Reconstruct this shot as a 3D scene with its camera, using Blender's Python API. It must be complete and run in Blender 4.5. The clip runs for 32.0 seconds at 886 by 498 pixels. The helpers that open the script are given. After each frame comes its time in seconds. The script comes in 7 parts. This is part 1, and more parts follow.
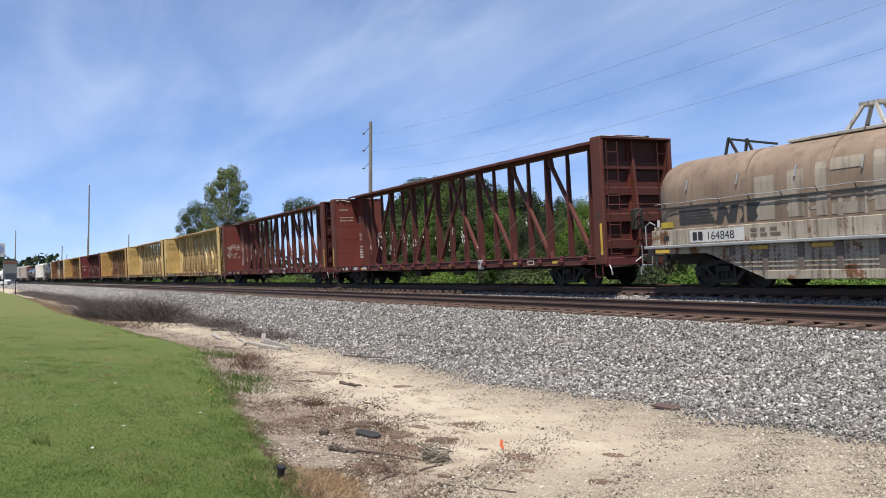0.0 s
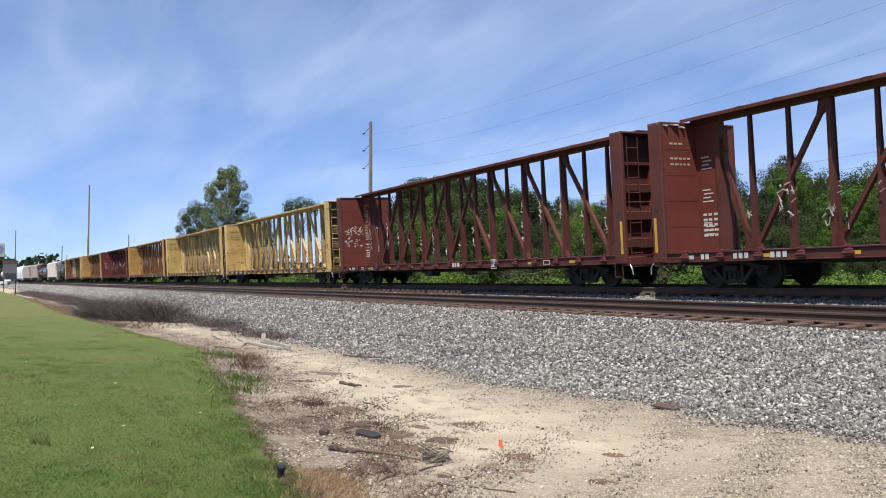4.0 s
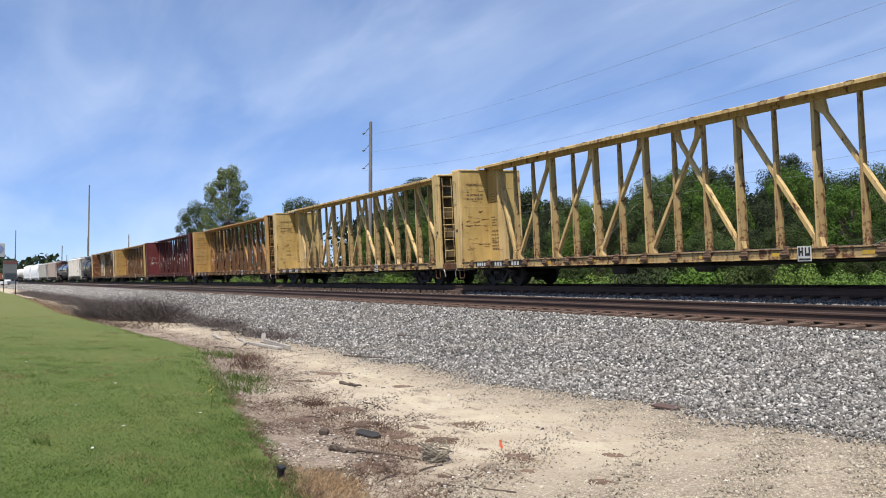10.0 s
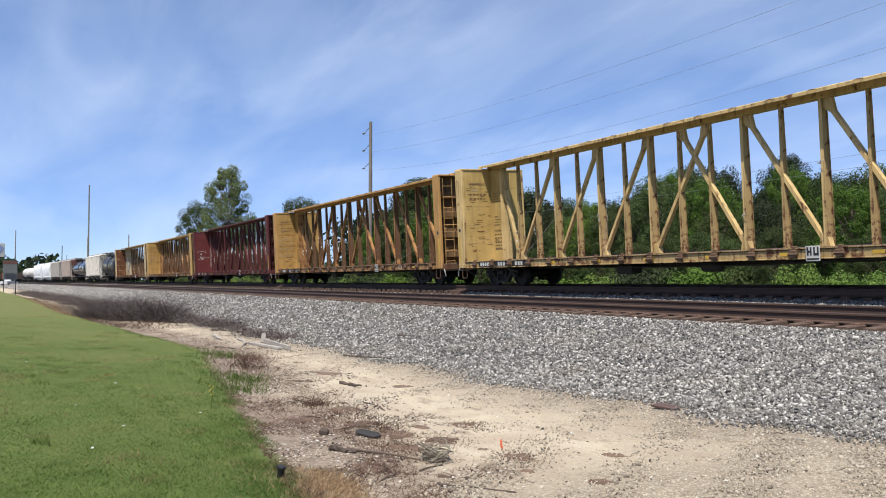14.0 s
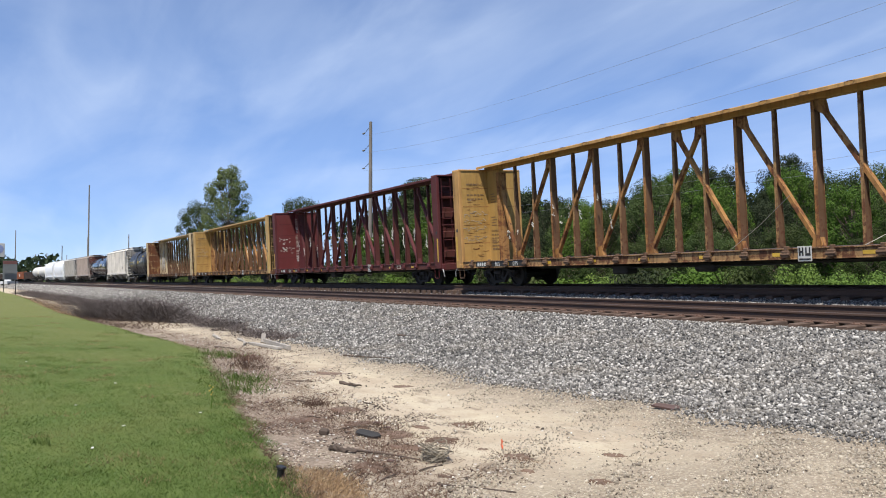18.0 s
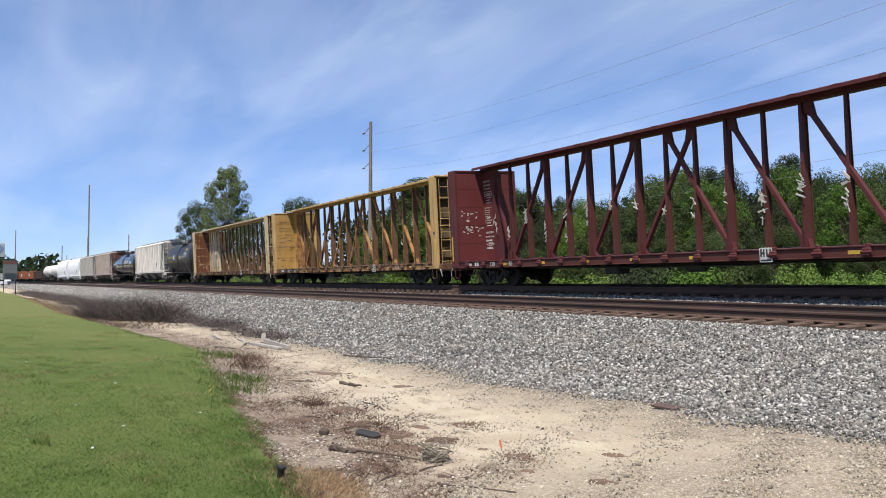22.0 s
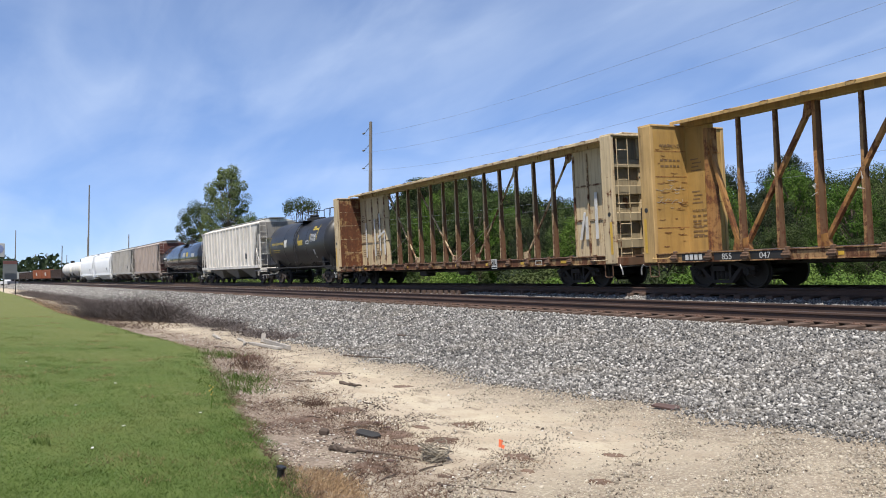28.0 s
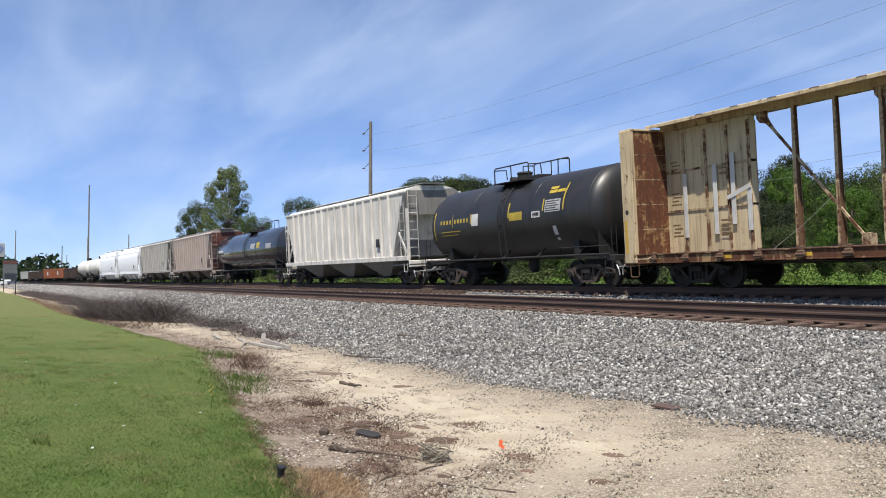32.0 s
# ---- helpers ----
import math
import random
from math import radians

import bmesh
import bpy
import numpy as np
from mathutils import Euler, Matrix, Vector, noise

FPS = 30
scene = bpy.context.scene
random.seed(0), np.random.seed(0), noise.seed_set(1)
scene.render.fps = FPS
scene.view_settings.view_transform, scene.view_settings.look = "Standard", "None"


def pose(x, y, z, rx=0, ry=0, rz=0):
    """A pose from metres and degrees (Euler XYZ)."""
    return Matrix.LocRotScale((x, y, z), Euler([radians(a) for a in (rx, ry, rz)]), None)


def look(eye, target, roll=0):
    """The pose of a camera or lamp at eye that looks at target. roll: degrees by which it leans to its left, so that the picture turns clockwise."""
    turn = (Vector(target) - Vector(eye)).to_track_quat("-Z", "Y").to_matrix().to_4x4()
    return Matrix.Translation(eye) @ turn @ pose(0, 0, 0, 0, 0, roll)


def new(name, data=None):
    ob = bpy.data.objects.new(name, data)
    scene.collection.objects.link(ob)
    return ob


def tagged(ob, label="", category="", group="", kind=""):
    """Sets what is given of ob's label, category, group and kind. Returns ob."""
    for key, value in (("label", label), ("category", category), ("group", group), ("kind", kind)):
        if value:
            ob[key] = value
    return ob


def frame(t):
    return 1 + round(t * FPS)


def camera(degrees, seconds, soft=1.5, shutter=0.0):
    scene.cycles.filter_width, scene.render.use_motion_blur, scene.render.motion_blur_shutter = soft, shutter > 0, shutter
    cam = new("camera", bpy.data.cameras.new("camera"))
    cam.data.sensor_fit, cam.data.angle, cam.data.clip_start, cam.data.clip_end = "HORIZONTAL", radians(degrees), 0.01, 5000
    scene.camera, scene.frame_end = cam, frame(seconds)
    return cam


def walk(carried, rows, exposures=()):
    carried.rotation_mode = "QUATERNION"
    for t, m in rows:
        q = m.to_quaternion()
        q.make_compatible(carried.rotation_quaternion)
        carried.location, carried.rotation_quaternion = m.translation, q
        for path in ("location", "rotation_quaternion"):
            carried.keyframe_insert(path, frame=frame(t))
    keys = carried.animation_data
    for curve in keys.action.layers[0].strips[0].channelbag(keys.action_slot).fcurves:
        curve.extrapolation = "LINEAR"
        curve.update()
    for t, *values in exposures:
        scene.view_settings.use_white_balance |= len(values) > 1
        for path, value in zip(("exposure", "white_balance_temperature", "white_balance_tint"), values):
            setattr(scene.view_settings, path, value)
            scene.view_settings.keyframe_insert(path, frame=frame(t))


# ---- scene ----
from collections import namedtuple

# The eye stands still beside the line. z = 0 is the railhead of the far track.
EYE = Vector((0.0, 0.0, 0.185))
YAW, TILT = radians(28.93), radians(2.2425)
AHEAD = Vector((-math.cos(YAW) * math.cos(TILT), math.sin(YAW) * math.cos(TILT), math.sin(TILT)))
cam = camera(56.65, 32.0, soft=1.0)
walk(cam, [(0.0, look(EYE, EYE + AHEAD)), (32.0, look(EYE, EYE + AHEAD))])

TRACK_Y = 18.475      # centre line of the far track, on which the train runs
NEAR_Y = 14.25        # centre line of the empty near track
NEAR_Z = -0.39        # its railhead
SPEED, SLOWING, MIDDLE = 6.133, -0.00767, 16.0


def run(t):
    """How far the train has gone by t seconds, from its place at 16 s."""
    return 0.2 + SPEED * (t - MIDDLE) + SLOWING * (t - MIDDLE) ** 2


# The line is straight beside the eye and swings gently towards the lawn further off.
BEND_X, BEND_R = -59.6, 3060.0


LEAN = 3.2            # degrees by which the canted line leans towards the lawn


def on_line(s, off=0.0, z=0.0):
    """The pose on the line at s metres along it, off metres beyond its centre."""
    if s >= BEND_X:
        return pose(s, TRACK_Y + off, z)
    a = (BEND_X - s) / BEND_R
    r = BEND_R + off
    return pose(BEND_X - r * math.sin(a), TRACK_Y - BEND_R + r * math.cos(a), z, 0, 0, math.degrees(a))


# ---- light ----
SUN = Vector((0.31, -0.33, 0.89)).normalized()      # towards the sun
sun = new("sun", bpy.data.lights.new("sun", "SUN"))
sun.data.energy, sun.data.angle, sun.data.color = 5.0, radians(0.53), (1.0, 0.945, 0.85)
sun.matrix_world = look(SUN * 100, (0, 0, 0))

world = bpy.data.worlds.new("sky")
scene.world = world
world.use_nodes = True
wn, wl = world.node_tree.nodes, world.node_tree.links
wn.clear()
sky = wn.new("ShaderNodeTexSky")
sky.sky_type, sky.sun_disc = "NISHITA", False
sky.sun_elevation = math.asin(SUN.z)
sky.sun_rotation = math.atan2(SUN.x, SUN.y)
sky.altitude, sky.air_density, sky.dust_density, sky.ozone_density = 1800, 0.85, 0.0, 2.2
# thin streaks of high cloud
wc = wn.new("ShaderNodeTexCoord")
sep = wn.new("ShaderNodeSeparateXYZ")
wl.new(wc.outputs["Generated"], sep.inputs[0])
up = wn.new("ShaderNodeMath"); up.operation = "ADD"; up.inputs[1].default_value = 0.22
wl.new(sep.outputs["Z"], up.inputs[0])
flat = wn.new("ShaderNodeVectorMath"); flat.operation = "DIVIDE"
comb = wn.new("ShaderNodeCombineXYZ")
for k in range(3):
    wl.new(up.outputs[0], comb.inputs[k])
wl.new(wc.outputs["Generated"], flat.inputs[0])
wl.new(comb.outputs[0], flat.inputs[1])
mapc = wn.new("ShaderNodeMapping")
mapc.inputs["Rotation"].default_value = (0, 0, radians(62))
mapc.inputs["Scale"].default_value = (0.8, 1.7, 0.0)
wl.new(flat.outputs[0], mapc.inputs[0])
cl1 = wn.new("ShaderNodeTexNoise")
cl1.inputs["Scale"].default_value, cl1.inputs["Detail"].default_value, cl1.inputs["Roughness"].default_value = 1.15, 8, 0.5
cl1.inputs["Distortion"].default_value = 0.5
wl.new(mapc.outputs[0], cl1.inputs["Vector"])
ramp = wn.new("ShaderNodeValToRGB")
ramp.color_ramp.elements[0].position, ramp.color_ramp.elements[1].position = 0.40, 0.86
ramp.color_ramp.elements[0].color = (0.25, 0.25, 0.25, 1)
ramp.color_ramp.elements[1].color = (0.85, 0.85, 0.85, 1)
wl.new(cl1.outputs["Fac"], ramp.inputs[0])
amount = wn.new("ShaderNodeMath"); amount.operation = "MULTIPLY"; amount.inputs[1].default_value = 0.66
wl.new(ramp.outputs[0], amount.inputs[0])
mapw = wn.new("ShaderNodeMapping")
mapw.inputs["Rotation"].default_value = (0, 0, radians(38))
mapw.inputs["Location"].default_value = (3.1, 1.7, 0.0)
mapw.inputs["Scale"].default_value = (0.75, 2.6, 0.0)
wl.new(flat.outputs[0], mapw.inputs[0])
cl2 = wn.new("ShaderNodeTexNoise")
cl2.inputs["Scale"].default_value, cl2.inputs["Detail"].default_value, cl2.inputs["Roughness"].default_value = 1.5, 6, 0.5
cl2.inputs["Distortion"].default_value = 0.8
wl.new(mapw.outputs[0], cl2.inputs["Vector"])
wisp = wn.new("ShaderNodeMapRange")
wisp.interpolation_type = "SMOOTHSTEP"
wisp.inputs["From Min"].default_value, wisp.inputs["From Max"].default_value = 0.42, 0.78
wisp.inputs["To Min"].default_value, wisp.inputs["To Max"].default_value = -0.02, 0.13
wl.new(cl2.outputs["Fac"], wisp.inputs["Value"])
cover = wn.new("ShaderNodeMath"); cover.operation = "ADD"; cover.use_clamp = True
wl.new(amount.outputs[0], cover.inputs[0])
wl.new(wisp.outputs[0], cover.inputs[1])
mixc = wn.new("ShaderNodeMix"); mixc.data_type = "RGBA"
wl.new(cover.outputs[0], mixc.inputs["Factor"])
tint = wn.new("ShaderNodeMix"); tint.data_type = "RGBA"; tint.blend_type = "MULTIPLY"
tint.inputs["Factor"].default_value = 1.0
low = wn.new("ShaderNodeMapRange")
low.interpolation_type = "SMOOTHSTEP"
low.inputs["From Min"].default_value, low.inputs["From Max"].default_value = 0.0, 0.30
wl.new(sep.outputs["Z"], low.inputs["Value"])
deep = wn.new("ShaderNodeMix"); deep.data_type = "RGBA"
deep.inputs[6].default_value = (0.62, 0.75, 1.08, 1)      # a clear, dry horizon
deep.inputs[7].default_value = (0.78, 1.00, 1.28, 1)
wl.new(low.outputs[0], deep.inputs["Factor"])
wl.new(deep.outputs[2], tint.inputs[7])
wl.new(sky.outputs[0], tint.inputs[6])
wl.new(tint.outputs[2], mixc.inputs[6])
mixc.inputs[7].default_value = (6.7, 7.75, 9.5, 1)
bg = wn.new("ShaderNodeBackground")
bg.inputs["Strength"].default_value = 0.081
wl.new(mixc.outputs[2], bg.inputs["Color"])
wo = wn.new("ShaderNodeOutputWorld")
wl.new(bg.outputs[0], wo.inputs["Surface"])
scene.view_settings.exposure = 0.6

# ---- building tools ----
class Form:
    """Collects vertices and faces of one mesh."""

    def __init__(self):
        self.v, self.f = [], []

    def add(self, verts, faces):
        n = len(self.v)
        self.v += [tuple(p) for p in verts]
        self.f += [tuple(n + i for i in face) for face in faces]
        return self

    def box(self, x0, x1, y0, y1, z0, z1, c=0.0):
        if c <= 0:
            vs = [(x, y, z) for x in (x0, x1) for y in (y0, y1) for z in (z0, z1)]
            return self.add(vs, [(0, 1, 3, 2), (4, 6, 7, 5), (0, 4, 5, 1), (2, 3, 7, 6), (0, 2, 6, 4), (1, 5, 7, 3)])
        c = min(c, 0.45 * (x1 - x0), 0.45 * (y1 - y0), 0.45 * (z1 - z0))
        rings = []
        for z, k in ((z0, c), (z0 + c, 0), (z1 - c, 0), (z1, c)):
            a, b, d, e = x0 + k, x1 - k, y0 + k, y1 - k
            q = c if k == 0 else 0.0
            rings.append([(a + q, d, z), (b - q, d, z), (b, d + q, z), (b, e - q, z), (b - q, e, z), (a + q, e, z), (a, e - q, z), (a, d + q, z)])
        return self.loft(rings)

    def loft(self, rings, closed=True, caps=True):
        n, m, base = len(rings), len(rings[0]), len(self.v)
        self.v += [tuple(p) for r in rings for p in r]
        for i in range(n - 1):
            for j in range(m if closed else m - 1):
                k = (j + 1) % m
                self.f.append((base + i * m + j, base + i * m + k, base + (i + 1) * m + k, base + (i + 1) * m + j))
        if caps and closed:
            self.f.append(tuple(base + j for j in reversed(range(m))))
            self.f.append(tuple(base + (n - 1) * m + j for j in range(m)))
        return self

    def bar(self, p0, p1, w, h, side=(0, 1, 0), w1=None, h1=None):
        """A beam from p0 to p1, w wide along side and h the other way; w1, h1 at its end."""
        p0, p1, s = Vector(p0), Vector(p1), Vector(side)
        d = (p1 - p0).normalized()
        s = (s - d * s.dot(d)).normalized()
        u = d.cross(s)
        rings = []
        for p, a, b in ((p0, w, h), (p1, w1 or w, h1 or h)):
            rings.append([p + s * (i * a / 2) + u * (j * b / 2) for i, j in ((-1, -1), (1, -1), (1, 1), (-1, 1))])
        return self.loft(rings)

    def tube(self, points, r, n=8, r1=None):
        pts = [Vector(p) for p in points]
        rings = []
        for i, p in enumerate(pts):
            d = (pts[min(i + 1, len(pts) - 1)] - pts[max(i - 1, 0)]).normalized()
            a = d.orthogonal().normalized() if i == 0 else (a - d * a.dot(d)).normalized()
            b = d.cross(a)
            q = r if r1 is None else r + (r1 - r) * i / (len(pts) - 1)
            rings.append([p + a * q * math.cos(t) + b * q * math.sin(t) for t in (2 * math.pi * k / n for k in range(n))])
        return self.loft(rings)

    def turned(self, profile, n=20, axis="y", at=(0, 0, 0)):
        """A solid turned round an axis; profile: (place along the axis, radius)."""
        rings = []
        for s, r in profile:
            ring = []
            for k in range(n):
                t = 2 * math.pi * k / n
                a, b = r * math.cos(t), r * math.sin(t)
                p = {"x": (s, a, b), "y": (b, s, a), "z": (a, b, s)}[axis]
                ring.append((p[0] + at[0], p[1] + at[1], p[2] + at[2]))
            rings.append(ring)
        return self.loft(rings)

    def slab(self, outline, axis, a, b):
        """An outline, pairs in the two other axes in the order x, y, z, pushed from a to b along axis."""
        def at(p, s):
            return {"x": (s, p[0], p[1]), "y": (p[0], s, p[1]), "z": (p[0], p[1], s)}[axis]
        return self.loft([[at(p, a) for p in outline], [at(p, b) for p in outline]])

    def mesh(self, name, material, smooth=None):
        me = bpy.data.meshes.new(name)
        me.from_pydata(self.v, [], self.f)
        bm = bmesh.new()
        bm.from_mesh(me)
        bmesh.ops.recalc_face_normals(bm, faces=bm.faces)
        bm.to_mesh(me)
        bm.free()
        me.materials.append(material)
        if smooth:
            me.shade_smooth()
            me.set_sharp_from_angle(angle=radians(smooth))
        return me


def part(name, form, material, parent, label="", at=None, smooth=None):
    """Links one mesh under a thing or a part. form: a Form, or a mesh that is shared."""
    me = form.mesh(name, material, smooth) if isinstance(form, Form) else form
    ob = new(name, me)
    ob.parent = parent
    if at is not None:
        ob.matrix_basis = at
    if label:
        ob["label"] = label
    return ob


def thing(name, label, category, group="", at=None):
    ob = new(name)
    ob.empty_display_size = 0.3
    tagged(ob, label, category, group)
    if at is not None:
        ob.matrix_basis = at
    return ob


def solid(name, form, material, label, category, group="", kind="", at=None, smooth=None):
    """A thing that is one mesh."""
    ob = new(name, form.mesh(name, material, smooth) if isinstance(form, Form) else form)
    tagged(ob, label, category, group, kind)
    if at is not None:
        ob.matrix_basis = at
    return ob


def stuff_mesh(name, verts, faces, material, smooth=False):
    """A mesh from arrays: verts (n, 3) and faces (m, k)."""
    me = bpy.data.meshes.new(name)
    verts, faces = np.asarray(verts, np.float32), np.asarray(faces, np.int32)
    m, k = faces.shape
    me.vertices.add(len(verts))
    me.vertices.foreach_set("co", verts.ravel())
    me.loops.add(m * k)
    me.loops.foreach_set("vertex_index", faces.ravel())
    me.polygons.add(m)
    me.polygons.foreach_set("loop_start", np.arange(0, m * k, k, dtype=np.int32))
    me.update(calc_edges=True)
    me.materials.append(material)
    if smooth:
        me.shade_smooth()
    return me


# ---- materials ----
def nodes_of(name):
    m = bpy.data.materials.new(name)
    m.use_nodes = True
    nt = m.node_tree
    return m, nt.nodes, nt.links, nt.nodes["Principled BSDF"]


def noise_node(n, l, source, scale, detail=5, rough=0.6, stretch=None, distort=0.0):
    if stretch:
        mp = n.new("ShaderNodeMapping")
        mp.inputs["Scale"].default_value = stretch
        l.new(source, mp.inputs[0])
        source = mp.outputs[0]
    t = n.new("ShaderNodeTexNoise")
    t.inputs["Scale"].default_value, t.inputs["Detail"].default_value = scale, detail
    t.inputs["Roughness"].default_value, t.inputs["Distortion"].default_value = rough, distort
    l.new(source, t.inputs["Vector"])
    return t.outputs["Fac"]


def band(n, l, value, low, high):
    """Value from 0 at low to 1 at high."""
    r = n.new("ShaderNodeMapRange")
    r.inputs["From Min"].default_value, r.inputs["From Max"].default_value = low, high
    l.new(value, r.inputs["Value"])
    return r.outputs[0]


def math_node(n, l, op, *values):
    m = n.new("ShaderNodeMath")
    m.operation = op
    for k, s in enumerate(values):
        if isinstance(s, (int, float)):
            m.inputs[k].default_value = s
        else:
            l.new(s, m.inputs[k])
    return m.outputs[0]


def mix(n, l, fac, a, b, blend="MIX"):
    m = n.new("ShaderNodeMix")
    m.data_type, m.blend_type = "RGBA", blend
    for k, s in ((0, fac), (6, a), (7, b)):
        if isinstance(s, (int, float)):
            m.inputs[k].default_value = s
        elif isinstance(s, tuple):
            m.inputs[k].default_value = (*s, 1)
        else:
            l.new(s, m.inputs[k])
    return m.outputs[2]


def bump(n, l, bsdf, height, strength, distance=0.02):
    b = n.new("ShaderNodeBump")
    b.inputs["Strength"].default_value, b.inputs["Distance"].default_value = strength, distance
    l.new(height, b.inputs["Height"])
    l.new(b.outputs[0], bsdf.inputs["Normal"])


RUST, RUST_DARK, GRIME = (0.19, 0.075, 0.034), (0.075, 0.035, 0.022), (0.058, 0.040, 0.028)


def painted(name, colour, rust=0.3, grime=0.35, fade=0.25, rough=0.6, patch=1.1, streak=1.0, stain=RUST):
    """Weathered paint on steel: faded blotches, rust patches and streaks that run down. Colours are cut by a fifth to
    balance the sun and exposure.
    """
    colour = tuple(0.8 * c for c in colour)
    m, n, l, b = nodes_of(name)
    co = n.new("ShaderNodeTexCoord").outputs["Object"]
    big = noise_node(n, l, co, 0.7, 4)
    fine = noise_node(n, l, co, 9, 6, 0.65)
    pale = tuple(min(0.85, c * 1.25 + 0.03) for c in colour)
    dull = tuple(c * 0.72 for c in colour)
    c = mix(n, l, band(n, l, big, 0.3, 0.7), dull, pale)
    c = mix(n, l, 1 - fade, c, colour)
    runs = noise_node(n, l, co, 1.0, 6, 0.7, (5.0 * streak, 5.0 * streak, 0.35))
    c = mix(n, l, math_node(n, l, "MULTIPLY", band(n, l, runs, 0.48, 0.72), grime), c, GRIME)
    spots = noise_node(n, l, co, patch, 8, 0.72, None, 0.4)
    level = 0.74 - 0.36 * rust
    where = math_node(n, l, "ADD", math_node(n, l, "MULTIPLY", spots, 0.72), math_node(n, l, "MULTIPLY", runs, 0.28))
    mask = band(n, l, where, level, level + 0.06)
    rusty = mix(n, l, band(n, l, fine, 0.3, 0.66), RUST_DARK, stain)
    rusty = mix(n, l, math_node(n, l, "MULTIPLY", band(n, l, runs, 0.42, 0.6), 0.55), rusty, RUST_DARK)
    c = mix(n, l, mask, c, rusty)
    l.new(c, b.inputs["Base Color"])
    l.new(math_node(n, l, "ADD", math_node(n, l, "MULTIPLY", mask, 0.25), rough), b.inputs["Roughness"])
    b.inputs["Specular IOR Level"].default_value = 0.5 if rough < 0.55 else 0.22
    bump(n, l, b, math_node(n, l, "ADD", fine, math_node(n, l, "MULTIPLY", mask, 0.6)), 0.18, 0.01)
    return m


def plain(name, colour, rough=0.6, metal=0.0, vary=0.25, scale=6.0, relief=0.15, coord="Object"):
    """A dull surface with grain and blotches."""
    m, n, l, b = nodes_of(name)
    co = n.new("ShaderNodeTexCoord").outputs[coord]
    big, fine = noise_node(n, l, co, scale * 0.15, 4), noise_node(n, l, co, scale * 2, 6)
    lo, hi = tuple(c * (1 - vary) for c in colour), tuple(min(1, c * (1 + vary)) for c in colour)
    c = mix(n, l, band(n, l, big, 0.3, 0.7), lo, hi)
    c = mix(n, l, math_node(n, l, "MULTIPLY", fine, 0.5), c, tuple(k * 0.6 for k in colour))
    l.new(c, b.inputs["Base Color"])
    b.inputs["Roughness"].default_value, b.inputs["Metallic"].default_value = rough, metal
    if relief:
        bump(n, l, b, fine, relief, 0.01)
    return m


def leafy(name, dark, light, rough=0.75):
    """Foliage: each leaf its own green, a little light through it."""
    m, n, l, b = nodes_of(name)
    g = n.new("ShaderNodeNewGeometry").outputs["Random Per Island"]
    o = n.new("ShaderNodeObjectInfo").outputs["Random"]
    co = n.new("ShaderNodeTexCoord").outputs["Object"]
    c = mix(n, l, g, dark, light)
    c = mix(n, l, math_node(n, l, "MULTIPLY", band(n, l, noise_node(n, l, co, 3.0, 3), .35, .65), 0.5), c, tuple(k * 0.55 for k in dark))
    c = mix(n, l, math_node(n, l, "MULTIPLY", o, 0.35), c, (light[0] * 1.2, light[1] * 0.95, light[2]))
    l.new(c, b.inputs["Base Color"])
    b.inputs["Roughness"].default_value = rough
    b.inputs["Specular IOR Level"].default_value = 0.12
    tr = n.new("ShaderNodeBsdfTranslucent")
    l.new(c, tr.inputs["Color"])
    ms = n.new("ShaderNodeMixShader")
    ms.inputs[0].default_value = 0.3
    l.new(b.outputs[0], ms.inputs[1])
    l.new(tr.outputs[0], ms.inputs[2])
    l.new(ms.outputs[0], n["Material Output"].inputs["Surface"])
    return m


M_RAIL_SIDE = plain("rusty_rail", (0.062, 0.034, 0.024), 0.8, 0.0, 0.3, 5)
M_RAIL_TOP = plain("worn_railhead", (0.10, 0.098, 0.10), 0.4, 0.7, 0.15, 8, 0.05)
M_TIE = plain("weathered_tie", (0.098, 0.062, 0.045), 0.9, 0, 0.4, 9, 0.4)
M_PLATE = plain("tie_plate_rust", (0.105, 0.058, 0.04), 0.85, 0, 0.3, 14)
M_BLACK = plain("grimy_black_iron", (0.022, 0.019, 0.017), 0.7, 0, 0.4, 8)
M_BOGIE = plain("brown_oily_cast_steel", (0.014, 0.011, 0.010), 0.8, 0, 0.4, 7)
M_WHEEL = plain("rust_brown_wheel_steel", (0.015, 0.012, 0.010), 0.75, 0.1, 0.35, 8)
M_TREAD = plain("bright_wheel_tread", (0.35, 0.34, 0.33), 0.35, 0.9, 0.1, 12, 0)
M_WHITE = plain("white_stencil_paint", (0.52, 0.51, 0.48), 0.6, 0, 0.15, 20, 0)
M_NOTE = plain("faded_brown_stencil_paint", (0.17, 0.105, 0.05), 0.6, 0, 0.3, 20, 0)
M_MARK = plain("black_stencil_and_hole_paint", (0.02, 0.02, 0.02), 0.6, 0, 0.2, 20, 0)
M_REFLECT = plain("yellow_reflector", (0.52, 0.32, 0.04), 0.5, 0, 0.35, 8, 0)
M_ALU = plain("dull_galvanised_steel", (0.36, 0.36, 0.35), 0.5, 0.4, 0.2, 8, 0.05)


# ---- ground ----
def smooth_step(a, b, x):
    t = np.clip((x - a) / (b - a), 0, 1)
    return t * t * (3 - 2 * t)


def grass_edge(x):
    """How far from the eye's line towards the track the lawn reaches."""
    return np.minimum(1.0 - 0.172 * x, np.maximum(4.3 + 0.06 * (x + 20), 3.1 + 0.02 * (x + 38)) + 0.06 * np.sin(x * 0.8))


